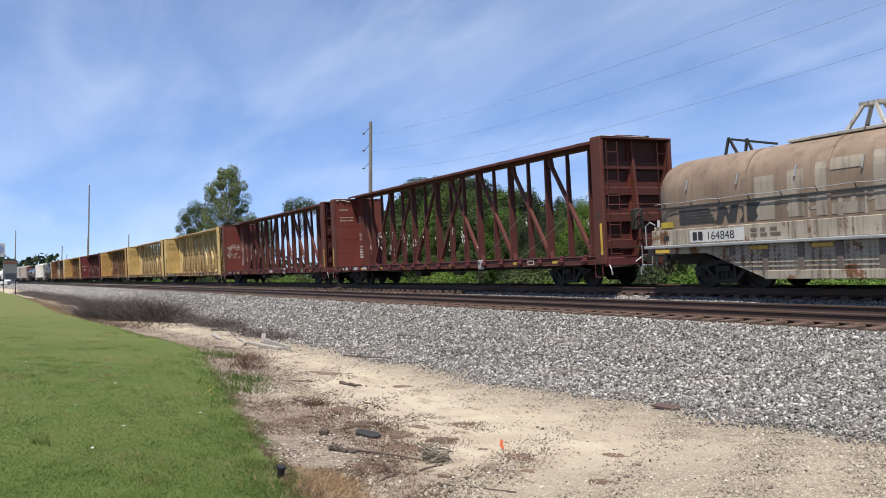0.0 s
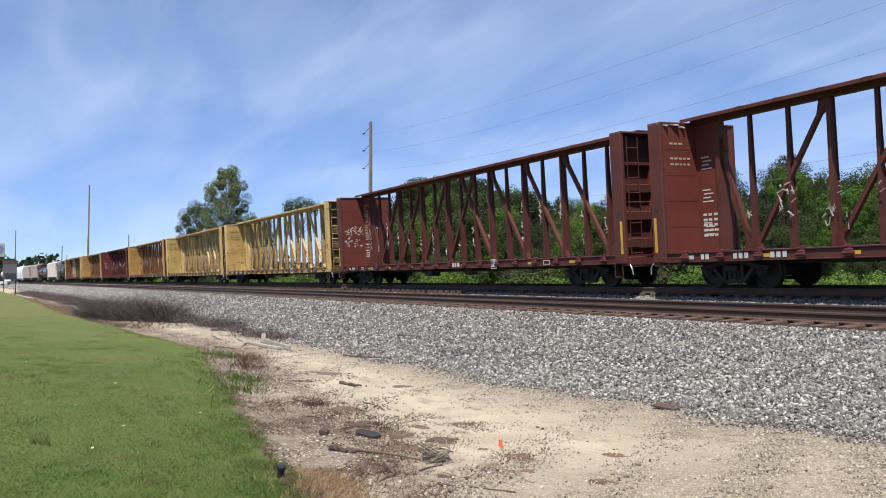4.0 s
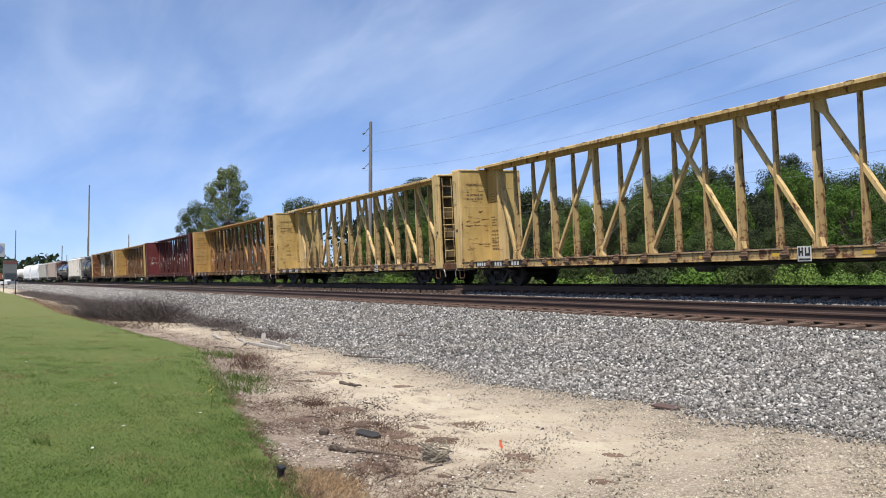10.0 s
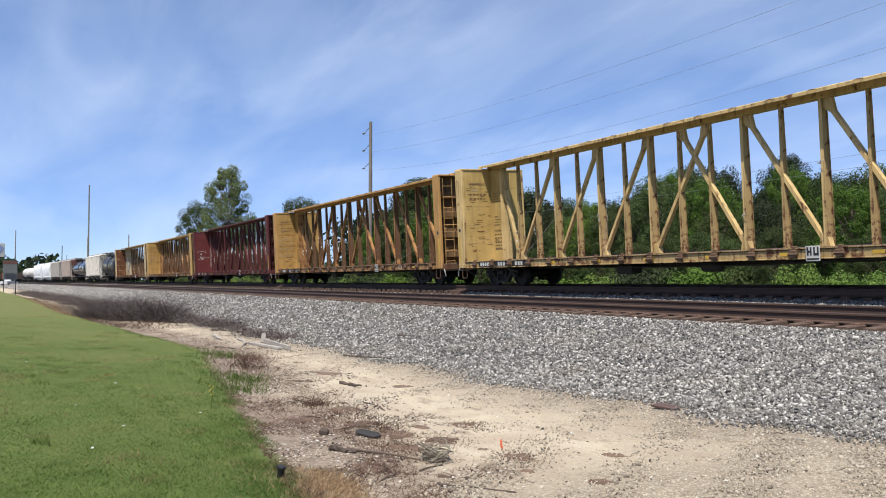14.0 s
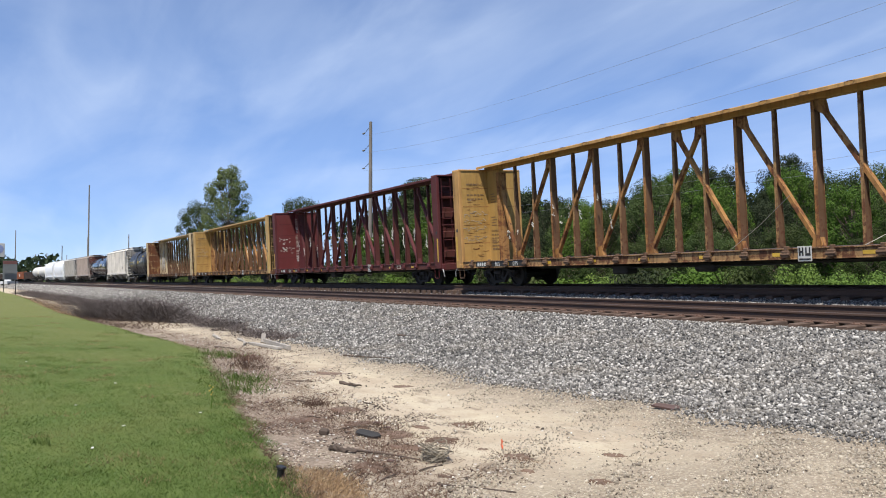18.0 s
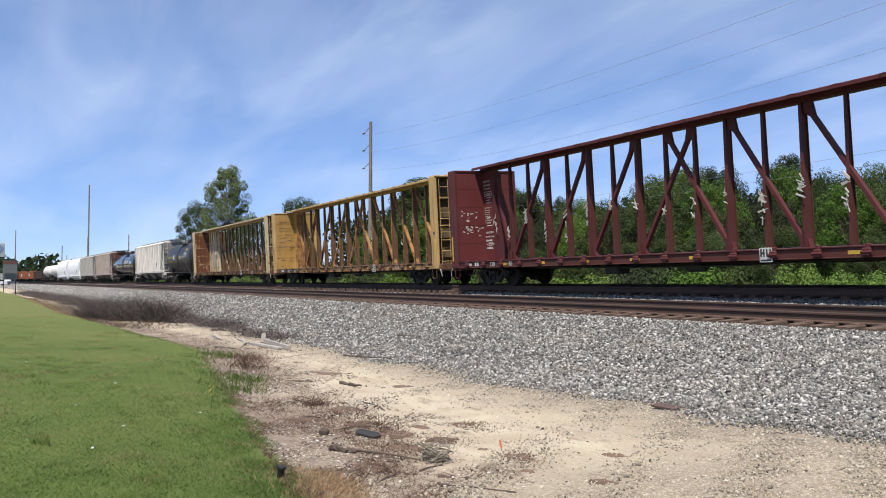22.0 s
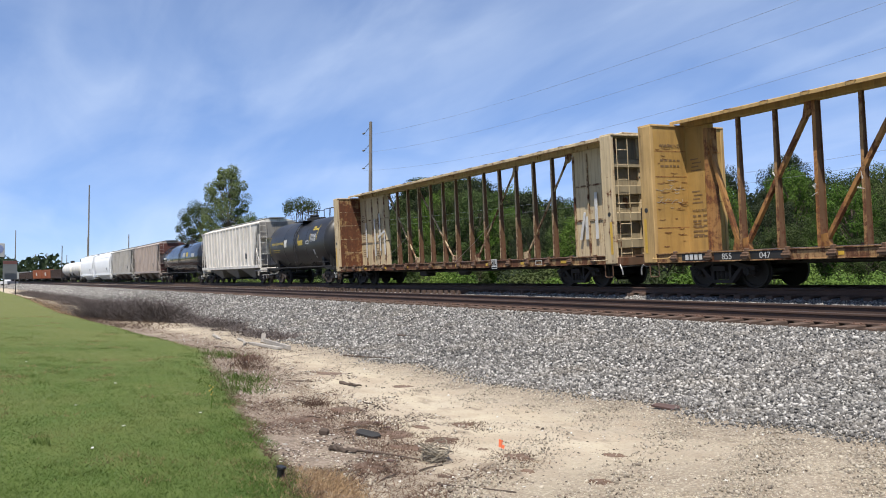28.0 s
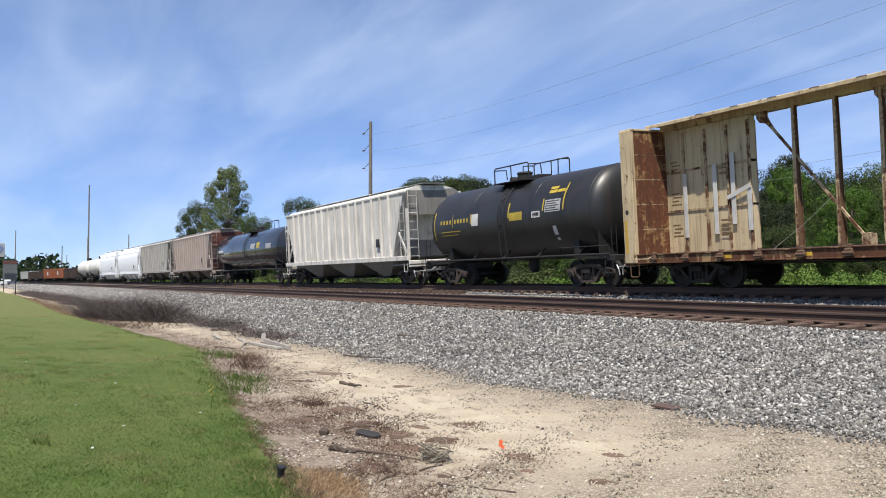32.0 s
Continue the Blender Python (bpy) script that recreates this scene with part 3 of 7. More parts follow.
def centre_beam_car(s0, scheme, label, kind="open", marks=True, chord=0.55):
    car = thing("centre_beam_flatcar", label, "railway wagon", "wagons of the freight train")
    body, sheet, trim, end, deck, sill, wall_paint = scheme
    # underframe and deck
    f = Form().box(-11.6, 11.6, -0.32, 0.32, 0.62, DECK_Z - 0.06, 0.02)
    for k in range(-9, 10):
        f.slab([(-1.45, DECK_Z - 0.08), (-0.3, 0.66), (-0.3, DECK_Z - 0.06), (-1.45, DECK_Z - 0.06)], "x", k * 1.2 - .012, k * 1.2 + .012)
        f.slab([(1.45, DECK_Z - 0.08), (0.3, 0.66), (0.3, DECK_Z - 0.06), (1.45, DECK_Z - 0.06)], "x", k * 1.2 - .012, k * 1.2 + .012)
    part("underframe", f, M_BLACK, car, "grimy black underframe")
    part("deck", Form().box(-11.5, 11.5, -1.47, 1.47, DECK_Z - 0.055, DECK_Z - 0.005), deck, car, "rusty steel deck plates")
    for s in (-1, 1):
        y0, y1 = s * 1.38, s * 1.50
        prof = [(y0, DECK_Z - .27), (y1, DECK_Z - .27), (y1, DECK_Z - .25), (s * 1.47, DECK_Z - .245), (s * 1.47, DECK_Z - .03), (y1, DECK_Z - .025), (y1, DECK_Z), (y0, DECK_Z)]
        part("side_sill", Form().slab(prof, "x", -11.5, 11.5), sill, car)
    f = Form()
    f.tube([(-6, -0.9, 0.72), (-2, -0.9, 0.62), (3, -0.9, 0.62), (6.4, -0.9, 0.72)], 0.025, 6)
    part("brake_pipe", f, M_BLACK, car)
    part("brake_cylinder", Form().turned([(-0.4, 0.1), (-0.35, 0.17), (0.25, 0.17), (0.35, 0.08)], 12, "x", (1.2, -0.75, 0.62)), M_BLACK, car)
    part("air_reservoir", Form().box(-2.6, -1.9, -1.0, -0.5, 0.42, 0.72, 0.05), M_BLACK, car)
    # winches along both sills
    if trim not in winch_meshes:
        winch_meshes[trim] = winch_form().mesh("winch", deck)
    for x in [-x for x in POSTS] + POSTS + [-10.5, 10.5]:
        for s in (1, -1):
            part("winch", winch_meshes[trim], None, car, at=pose(x + 0.1, 0, 0, 0, 0, 0 if s > 0 else 180))
    # middle frame
    # Webs and slim posts: rustier paint, darkened to put their shade into the colour.
    web = RUST_STEEL if body in (ORANGE, OLD) else sill
    slim = post_mesh(web, sill, 0.13, 0.06, 0.04)
    broad = post_mesh(web, body, 0.16, 0.115, 0.048)
    if kind == "old":
        slim = broad = post_mesh(web, body, 0.12, 0.065, 0.045)
    xs = POSTS
    plate_in = 10.25
    if kind == "old":
        xs = [0.6 + 1.2 * k for k in range(6)]
        plate_in = 7.95
    for k, x in enumerate(xs):
        for s in (-1, 1):
            part("post", broad if k in (1, 3, 5) else slim, None, car, at=pose(s * x, 0, 0))
    zt, zb = TOP_Z - 0.08, DECK_Z
    braces = []
    if kind == "old":
        for s in (-1, 1):
            braces += [(s * 7.55, zt - 0.15, s * 4.75, zb + 0.15), (s * 4.15, zt - 0.15, s * 1.05, zb + 0.15)]
    else:
        for s in (-1, 1):
            braces += [(s * (-0.6 + 2 * BAY * k + .05), zt, s * (-0.6 + 2 * BAY * (k + 1) - .06), zb) for k in range(4)] + [(s * 10.35, zt - 0.5, s * 9.36, zb)]
    for x0, z0, x1, z1 in braces:
        f = Form().bar((x0, 0, z0), (x1, 0, z1), 0.06 if kind == "old" else 0.14, 0.06 if kind == "old" else 0.10)
        d = 1 if x1 > x0 else -1
        if kind == "old":
            f.slab([(x0 - d * .24, z0 + .17), (x0 + d * .14, z0 + .17), (x0 + d * .12, z0 + .02), (x0 + d * .2, z0 - .14), (x0 + d * .33, z0 - .34), (x0 + d * .27, z0 - .38), (x0 + d * .06, z0 - .16), (x0 - d * .12, z0 - .12), (x0 - d * .22, z0)], "y", -0.02, 0.02)
            f.slab([(x1 - d * .12, zb), (x1 + d * .22, zb), (x1 + d * .22, zb + .26), (x1 - d * .02, zb + .30), (x1 - d * .12, zb + .2)], "y", -0.05, 0.05)
        else:
            f.slab([(x0 - d * .09, z0 + .04), (x0 + d * .2, z0 + .04), (x0 + d * .28, z0 - .34), (x0 + d * .15, z0 - .36), (x0 - d * .07, z0 - .2)], "y", -0.06, 0.06)
            f.slab([(x1 - d * .22, z1), (x1 + d * .1, z1), (x1 + d * .02, z1 + .3), (x1 - d * .14, z1 + .34)], "y", -0.085, 0.085)
        part("diagonal_brace", f, body, car)
    c, top_z = chord, TOP_Z + 0.13
    prof = [(-c, top_z - 0.105), (-c, top_z - 0.02), (-c + .03, top_z), (c - .03, top_z), (c, top_z - 0.02), (c, top_z - 0.105), (c - .015, top_z - 0.105), (c - .02, top_z - 0.03),
            (-c + .02, top_z - 0.03), (-c + .015, top_z - 0.105)]
    f = Form().slab(prof, "x", -11.3, 11.3).box(-11.3, 11.3, -0.14, 0.14, top_z - 0.19, top_z - 0.028)
    top = part("top_chord", f, trim, car)
    if trim not in loop_meshes:
        loop_meshes[trim] = Form().tube([(-.13, -.002, 0), (-.1, -.03, -.012), (0, -.04, -.005), (.1, -.03, -.012), (.13, -.002, 0)], 0.012, 5).mesh("tie_down_loop", sill)
    for x in [-x for x in POSTS] + POSTS:
        part("tie_down_loop", loop_meshes[trim], None, top, at=pose(x + .12, -c, top_z - 0.012))
    for s in (-1, 1):
        f = Form().box(min(s * plate_in, s * 11.3), max(s * plate_in, s * 11.3), -0.11, 0.11, DECK_Z, TOP_Z - 0.07)
        plate = part("partition_panel", f, sheet, car)
        if kind == "old":
            for x in (8.0, 8.75, 9.55, 10.4):
                part("rib", Form().box(s * x - .04, s * x + .04, -0.16, 0.16, DECK_Z, TOP_Z - 0.2, 0.005), body, plate)
            for z in (DECK_Z + 1.25, DECK_Z + 2.45):
                part("rib", Form().box(min(s * plate_in, s * 11.3), max(s * plate_in, s * 11.3), -0.14, 0.14, z - .03, z + .03), body, plate)
        else:
            part("rib", Form().box(min(s * (plate_in - .03), s * (plate_in + .1)), max(s * (plate_in - .03), s * (plate_in + .1)), -0.2, 0.2, DECK_Z, TOP_Z - 0.2), body, plate)
        f = Form()
        for r in range(3):
            for k in range(4):
                f.box(s * 10.75 - 0.22 + 0.03 * (k % 3), s * 10.75 + 0.18 - 0.1 * (k % 2), -0.116, -0.112, 1.5 + r * 0.95 + k * 0.11, 1.535 + r * 0.95 + k * 0.11)
        if marks:
            tagged(part("stencil_note", f, M_NOTE if sum(scheme.sheet.diffuse_color[:2]) > 0.9 else M_WHITE, plate, "faint lines of stencilled notes"), kind="stuff")
    # end walls
    for s in (-1, 1):
        xo, xi = s * HALF, s * (HALF - 0.48)
        wall = part("end_wall", Form().slab([(-1.47, DECK_Z - .02), (1.47, DECK_Z - .02), (1.47, TOP_Z - .2), (1.33, TOP_Z - .03), (-1.47, TOP_Z - .03)], "x", min(xi, xi + s * .05), max(xi, xi + s * .05)), wall_paint, car)
        for z in (1.75, 2.5, 3.25, 4.0):
            part("wall_seam", Form().box(min(xi - s * .004, xi), max(xi - s * .004, xi), -1.36, 1.36, z, z + .025), body, wall)
        for y in (-1, 1):
            f = Form().box(min(xi - s * .02, xo), max(xi - s * .02, xo), min(y * 1.38, y * 1.52), max(y * 1.38, y * 1.52), DECK_Z - 0.26, TOP_Z - 0.02, 0.02)
            part("corner_post", f, trim, wall)
            # No opening is cut: the hole's inner shade is a black disc.
            part("tie_hole", Form().turned([(y * 1.515, 0.075), (y * 1.526, 0.07)], 10, "y", (s * (HALF - .2), 0, 2.3)), M_MARK, wall, "black disc for the dark of a slotted hole")
            part("reflector", Form().box(s * (HALF - .14) - .05, s * (HALF - .14) + .05, min(y * 1.515, y * 1.526), max(y * 1.515, y * 1.526), 1.05, 2.05), M_REFLECT, wall, "yellow reflective strip")
        part("wall_cap", Form().box(min(xi - s * .03, xo + s * .02), max(xi - s * .03, xo + s * .02), -1.5, 1.5, TOP_Z - 0.05, TOP_Z + 0.015, 0.012), trim, wall)
        f = Form().box(min(xi + s * .056, xi + s * .07), max(xi + s * .056, xi + s * .07), -1.36, 1.36, DECK_Z, TOP_Z - 0.05)
        part("outer_sheet", f, end, wall, "grimy outer end sheet, toned for the shade between wagons")
        for z in (1.25, 2.1, 2.95, 3.8):
            part("rib", Form().slab([(xi + s * .06, z - .04), (xi + s * .06, z + .28), (xo - s * .27, z + .24), (xo - s * .27, z + .0)], "y", -1.37, 1.37), end, wall)
        f = Form().loft([[(xi + s * .06, -.05, z), (xi + s * .06, .05, z), (xo - s * .04 + s * k, .05, z), (xo - s * .04 + s * k, -.05, z)] for z, k in ((DECK_Z, 0), (2.2, 0), (TOP_Z - .06, -.2))])
        part("middle_stiffener", f, trim, wall)
        part("ladder", ladder_form(xo + s * .03, -1.3, -0.86, DECK_Z - 0.1, TOP_Z - 0.15, .46, .014), trim, wall)
        part("cross_rail", Form().tube([(xo + s * .02, -1.35, 2.62), (xo + s * .1, -1.2, 2.62), (xo + s * .1, 1.2, 2.62), (xo + s * .02, 1.35, 2.62)], .018, 6), trim, wall)
        part("ladder", ladder_form(xo + s * .03, 0.85, 1.25, DECK_Z - 0.1, TOP_Z - 0.15), end, wall)
        f = Form().box(min(xo - s * .3, xo + s * .12), max(xo - s * .3, xo + s * .12), -1.45, 1.45, DECK_Z - 0.33, DECK_Z - 0.06, 0.02)
        part("end_sill", f, deck, car)
        coupler(car, s * 11.62, s)
        for y in (-1.48, 1.48):
            stirrup(car, s * 11.25, y, DECK_Z - 0.25, deck)
        part("grab_iron", Form().tube([(s * 10.55, -1.5, DECK_Z - .1), (s * 10.6, -1.58, DECK_Z - .14), (s * 11.2, -1.58, DECK_Z - .14), (s * 11.25, -1.5, DECK_Z - .1)], 0.014, 6), trim, car)
        bogie(car, s * 9.15)
    brake = part("brake_wheel", Form().tube([(HALF + .12, .28 * math.cos(t), 2.15 + .28 * math.sin(t)) for t in (2 * math.pi * k / 16 for k in range(17))], 0.018, 6)
                 .tube([(HALF - .1, 0, 2.15), (HALF + .13, 0, 2.15)], .035, 6).bar((HALF + .11, -.28, 2.15), (HALF + .11, .28, 2.15), .02, .03).bar((HALF + .11, 0, 1.87), (HALF + .11, 0, 2.43), .02, .03), M_BLACK, car)
    part("brake_housing", Form().box(HALF - .3, HALF - .05, -0.16, 0.16, 1.8, 2.5, 0.03), M_BLACK, brake)
    part("crossover_platform", Form().box(HALF - .02, HALF + .22, -0.9, 0.9, 1.22, 1.25), M_BOGIE, car)
    # small markings on the sill
    px = {RED: 4.2, MAROON: 4.2, OLD_TRIM: 4.7}.get(trim, 4.95)
    plate = part("stencil_plate", Form().box(px - .19, px + .19, -1.545, -1.535, DECK_Z - 0.32, DECK_Z + 0.04, 0.003), M_WHITE, car, "white square stencil plate")
    z0, z1 = DECK_Z - 0.19, DECK_Z + 0.01
    part("stencil_print", Form().box(px - .16, px - .11, -1.549, -1.546, z0, z1).box(px - .11, px - .03, -1.549, -1.546, z0 + .07, z0 + .12).box(px - .07, px - .03, -1.549, -1.546, z0, z1)
         .box(px + .02, px + .06, -1.549, -1.546, z0, z1).box(px + .06, px + .12, -1.549, -1.546, z0, z0 + .06).box(px + .12, px + .16, -1.549, -1.546, z0, z1).box(px - .16, px + .16, -1.549, -1.546, z0 - .1, z0 - .06), M_MARK, plate)
    part("info_plate", Form().box(7.35, 7.75, -1.51, -1.505, DECK_Z - .22, DECK_Z - .19).box(7.35, 7.75, -1.51, -1.505, DECK_Z - .09, DECK_Z - .06).box(7.35, 7.39, -1.51, -1.505, DECK_Z - .19, DECK_Z - .09).box(7.71, 7.75, -1.51, -1.505, DECK_Z - .19, DECK_Z - .09), M_SCUFF, car, "small pale framed plate")
    for k in (-7.8, -5.4, -3.0, -0.6, 1.8, 4.2, 6.6, 9.0):
        part("reflector", Form().box(k - .22, k + .22, -1.476, -1.471, DECK_Z - 0.19, DECK_Z - 0.10), M_REFLECT, car, "yellow reflective strip")
    TRAIN.append((car, s0))
    return car


TRAIN = []
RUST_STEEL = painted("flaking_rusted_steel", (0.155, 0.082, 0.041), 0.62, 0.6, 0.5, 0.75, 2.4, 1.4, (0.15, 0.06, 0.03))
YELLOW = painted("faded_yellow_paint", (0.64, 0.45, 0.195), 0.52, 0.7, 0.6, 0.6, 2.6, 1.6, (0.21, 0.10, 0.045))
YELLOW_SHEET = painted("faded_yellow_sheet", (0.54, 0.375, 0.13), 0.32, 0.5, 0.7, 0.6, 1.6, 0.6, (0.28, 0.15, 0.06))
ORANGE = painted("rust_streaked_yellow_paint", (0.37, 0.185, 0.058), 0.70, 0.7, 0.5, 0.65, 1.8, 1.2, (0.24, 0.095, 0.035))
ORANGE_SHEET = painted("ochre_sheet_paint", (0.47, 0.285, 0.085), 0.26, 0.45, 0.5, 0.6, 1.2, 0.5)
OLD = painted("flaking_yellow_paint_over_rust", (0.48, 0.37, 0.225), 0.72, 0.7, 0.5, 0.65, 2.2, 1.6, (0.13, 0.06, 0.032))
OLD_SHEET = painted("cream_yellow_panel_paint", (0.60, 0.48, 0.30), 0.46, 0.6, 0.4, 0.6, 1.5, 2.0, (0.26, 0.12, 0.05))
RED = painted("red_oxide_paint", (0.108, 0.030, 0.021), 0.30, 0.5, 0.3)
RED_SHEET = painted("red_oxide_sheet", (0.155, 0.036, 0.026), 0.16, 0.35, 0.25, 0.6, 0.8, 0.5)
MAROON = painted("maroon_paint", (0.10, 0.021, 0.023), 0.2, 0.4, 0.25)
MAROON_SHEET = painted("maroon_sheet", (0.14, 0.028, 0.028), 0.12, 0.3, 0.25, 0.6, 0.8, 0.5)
# End sheets: grimy, and darkened to put the shade between wagons into the colour.
SHADED_YELLOW = painted("grimy_shaded_yellow_end_sheet", (0.15, 0.108, 0.05), 0.4, 0.7, 0.4, 0.7, 1.1, 1.0, (0.10, 0.05, 0.03))
SHADED_RED = painted("grimy_shaded_red_end_sheet", (0.085, 0.025, 0.02), 0.25, 0.35, 0.2)
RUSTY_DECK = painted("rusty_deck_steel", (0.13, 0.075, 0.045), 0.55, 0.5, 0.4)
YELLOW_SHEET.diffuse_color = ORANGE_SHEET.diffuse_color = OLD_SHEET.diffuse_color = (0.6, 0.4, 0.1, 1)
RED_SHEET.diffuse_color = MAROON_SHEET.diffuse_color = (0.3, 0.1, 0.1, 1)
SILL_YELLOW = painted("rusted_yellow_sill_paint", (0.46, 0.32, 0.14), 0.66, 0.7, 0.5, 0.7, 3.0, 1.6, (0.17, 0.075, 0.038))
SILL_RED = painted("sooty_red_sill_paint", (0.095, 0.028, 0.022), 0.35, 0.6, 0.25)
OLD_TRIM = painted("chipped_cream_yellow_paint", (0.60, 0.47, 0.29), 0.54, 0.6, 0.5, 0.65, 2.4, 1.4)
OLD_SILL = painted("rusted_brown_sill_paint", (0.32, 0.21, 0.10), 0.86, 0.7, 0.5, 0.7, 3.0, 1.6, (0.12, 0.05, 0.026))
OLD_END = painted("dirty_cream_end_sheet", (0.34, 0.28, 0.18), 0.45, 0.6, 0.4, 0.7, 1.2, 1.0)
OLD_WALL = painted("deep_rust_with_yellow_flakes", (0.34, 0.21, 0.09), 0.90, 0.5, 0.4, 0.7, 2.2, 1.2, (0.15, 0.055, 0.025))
S_RED = Scheme(RED, RED_SHEET, RED, SHADED_RED, MAROON, SILL_RED, RED_SHEET)
S_MAROON = Scheme(MAROON, MAROON_SHEET, MAROON, SHADED_RED, MAROON, SILL_RED, MAROON_SHEET)
S_YELLOW = Scheme(YELLOW, YELLOW_SHEET, YELLOW, SHADED_YELLOW, RUSTY_DECK, SILL_YELLOW, YELLOW_SHEET)
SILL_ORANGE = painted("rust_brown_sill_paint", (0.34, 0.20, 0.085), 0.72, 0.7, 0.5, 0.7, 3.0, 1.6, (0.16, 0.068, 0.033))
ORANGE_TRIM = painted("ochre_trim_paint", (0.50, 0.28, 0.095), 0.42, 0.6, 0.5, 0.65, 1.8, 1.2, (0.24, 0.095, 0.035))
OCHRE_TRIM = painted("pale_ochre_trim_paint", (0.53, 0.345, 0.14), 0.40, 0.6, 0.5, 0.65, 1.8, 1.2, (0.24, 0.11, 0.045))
# Darkened like the other end sheets for the shade between wagons.
SHADED_ORANGE = painted("grimy_shaded_ochre_end_sheet", (0.20, 0.115, 0.05), 0.45, 0.6, 0.4, 0.7, 1.1, 1.0, (0.12, 0.055, 0.03))
S_ORANGE = Scheme(ORANGE, ORANGE_SHEET, ORANGE_TRIM, SHADED_ORANGE, RUSTY_DECK, SILL_ORANGE, ORANGE_SHEET)
S_OCHRE = Scheme(ORANGE, ORANGE_SHEET, OCHRE_TRIM, SHADED_YELLOW, RUSTY_DECK, SILL_ORANGE, ORANGE_SHEET)
S_OLD = Scheme(OLD, OLD_SHEET, OLD_TRIM, OLD_END, RUSTY_DECK, OLD_SILL, OLD_WALL)
cars = [centre_beam_car(68.2, S_RED, "empty red-oxide centre-beam flatcar with torn white wrap on its end wall"),
        centre_beam_car(43.75, S_RED, "empty red-oxide centre-beam flatcar scrawled with white graffiti"),
        centre_beam_car(19.05, S_YELLOW, "empty faded yellow centre-beam flatcar with grimy end ladder"),
        centre_beam_car(-5.5, S_YELLOW, "empty faded yellow centre-beam flatcar with rusty deck"),
        centre_beam_car(-30.25, S_ORANGE, "empty centre-beam flatcar, yellow paint streaked orange by rust"),
        centre_beam_car(-54.9, S_MAROON, "empty dark maroon centre-beam flatcar with shreds of wrap"),
        centre_beam_car(-79.4, S_OCHRE, "empty ochre centre-beam flatcar with stencilled end wall"),
        centre_beam_car(-103.9, S_OLD, "old flaking yellow centre-beam flatcar with wide cream panels", "old", chord=0.75)]


# ---- tank wagons ----
def tank_wagon(s0, length, radius, zc, shell, trim, label, detail=2, dome=True, blue=False):
    car = thing("tank_wagon", label, "railway wagon", "wagons of the freight train")
    h = length / 2
    prof = []
    for k in range(9):
        a = math.pi / 2 * k / 8
        prof.append((-h + 0.62 - 0.62 * math.cos(a), radius * math.sin(a) if k else 0.02))
    prof += [(x * h, radius) for x in (-0.5, -0.18, 0.0, 0.18, 0.5)]
    prof += [(-x, r) for x, r in reversed(prof[:9])]
    body = part("tank_shell", Form().turned(prof, 48, "x", (0, 0, zc)), shell, car, smooth=40)
    for x in (-h + 0.62, -h * 0.36, 0.0, h * 0.36, h - 0.62):
        part("weld_band", Form().turned([(x - 0.03, radius + 0.002), (x - 0.02, radius + 0.008), (x + 0.02, radius + 0.008), (x + 0.03, radius + 0.002)], 48, "x", (0, 0, zc)), shell, body, smooth=60)
    out = h + 0.45
    for s in (-1, 1):
        part("saddle", Form().slab([(-1.25, 0.98), (1.25, 0.98), (1.3, zc - radius * 0.42), (0.9, zc - radius * 0.80), (0, zc - radius * 0.99), (-0.9, zc - radius * 0.80), (-1.3, zc - radius * 0.42)], "x", min(s * (h - 1.75), s * (h - 1.45)), max(s * (h - 1.75), s * (h - 1.45))), trim, car)
        part("stub_sill", Form().box(min(s * (h - 2.4), s * out), max(s * (h - 2.4), s * out), -0.32, 0.32, 0.70, 1.02, 0.02), trim, car)
        part("end_sill", Form().box(min(s * (out - .35), s * out), max(s * (out - .35), s * out), -1.45, 1.45, 0.86, 1.05, 0.02), trim, car)
        part("head_brace", Form().bar((s * (out - .2), -1.2, 1.0), (s * (h - 1.5), -1.2, 1.0), 0.12, 0.12).bar((s * (out - .2), 1.2, 1.0), (s * (h - 1.5), 1.2, 1.0), 0.12, 0.12), trim, car)
        coupler(car, s * out, s)
        bogie(car, s * (h - 1.35), True)
        for y in (-1.45, 1.45):
            stirrup(car, s * (out - .25), y, 0.9, trim)
            part("side_ladder", ladder_form(s * (out - .12), y * 0.97 - 0.2 * (1 if y > 0 else -1), y * 0.97, 0.9, 2.0, 0.35), trim, car)
        rail = [(s * (out - .15), -1.5, 1.0), (s * (out - .15), -1.5, 1.35), (s * (h - 2.2), -1.5, 1.35), (s * (h - 2.2), -1.4, 1.05)]
        part("grab_rail", Form().tube(rail, 0.016, 6), trim, car)
    for y in (-1.46, 1.46):
        part("side_rail", Form().tube([(-out + .2, y, 1.08), (out - .2, y, 1.08)], 0.04, 8), trim, car)
        for k in range(5):
            x = -h + 1.4 + (2 * h - 2.8) * k / 4
            part("rail_bracket", Form().bar((x, y, 1.08), (x, y * 0.72, zc - radius * 0.72), 0.05, 0.03), trim, car)
    # valve housing, platform and its railing on top
    top = zc + radius
    k = 1.0 if dome else 1.35
    part("valve_housing", Form().turned([(top - 0.08, 0.29 * k), (top + 0.26 * k, 0.29 * k), (top + 0.28 * k, 0.32 * k), (top + 0.33 * k, 0.30 * k), (top + 0.36 * k, 0.12)], 20, "z", (-0.35, 0, 0)), trim, car, smooth=40)
    part("vent_valve", Form().turned([(top - .05, .09), (top + .22, .09), (top + .24, .12), (top + .3, .05)], 10, "z", (.25, -.2, 0)), trim, car)
    part("nozzle_box", Form().box(.4, 1.0, -.3, .3, top - .08, top + .12, .02), trim, car)
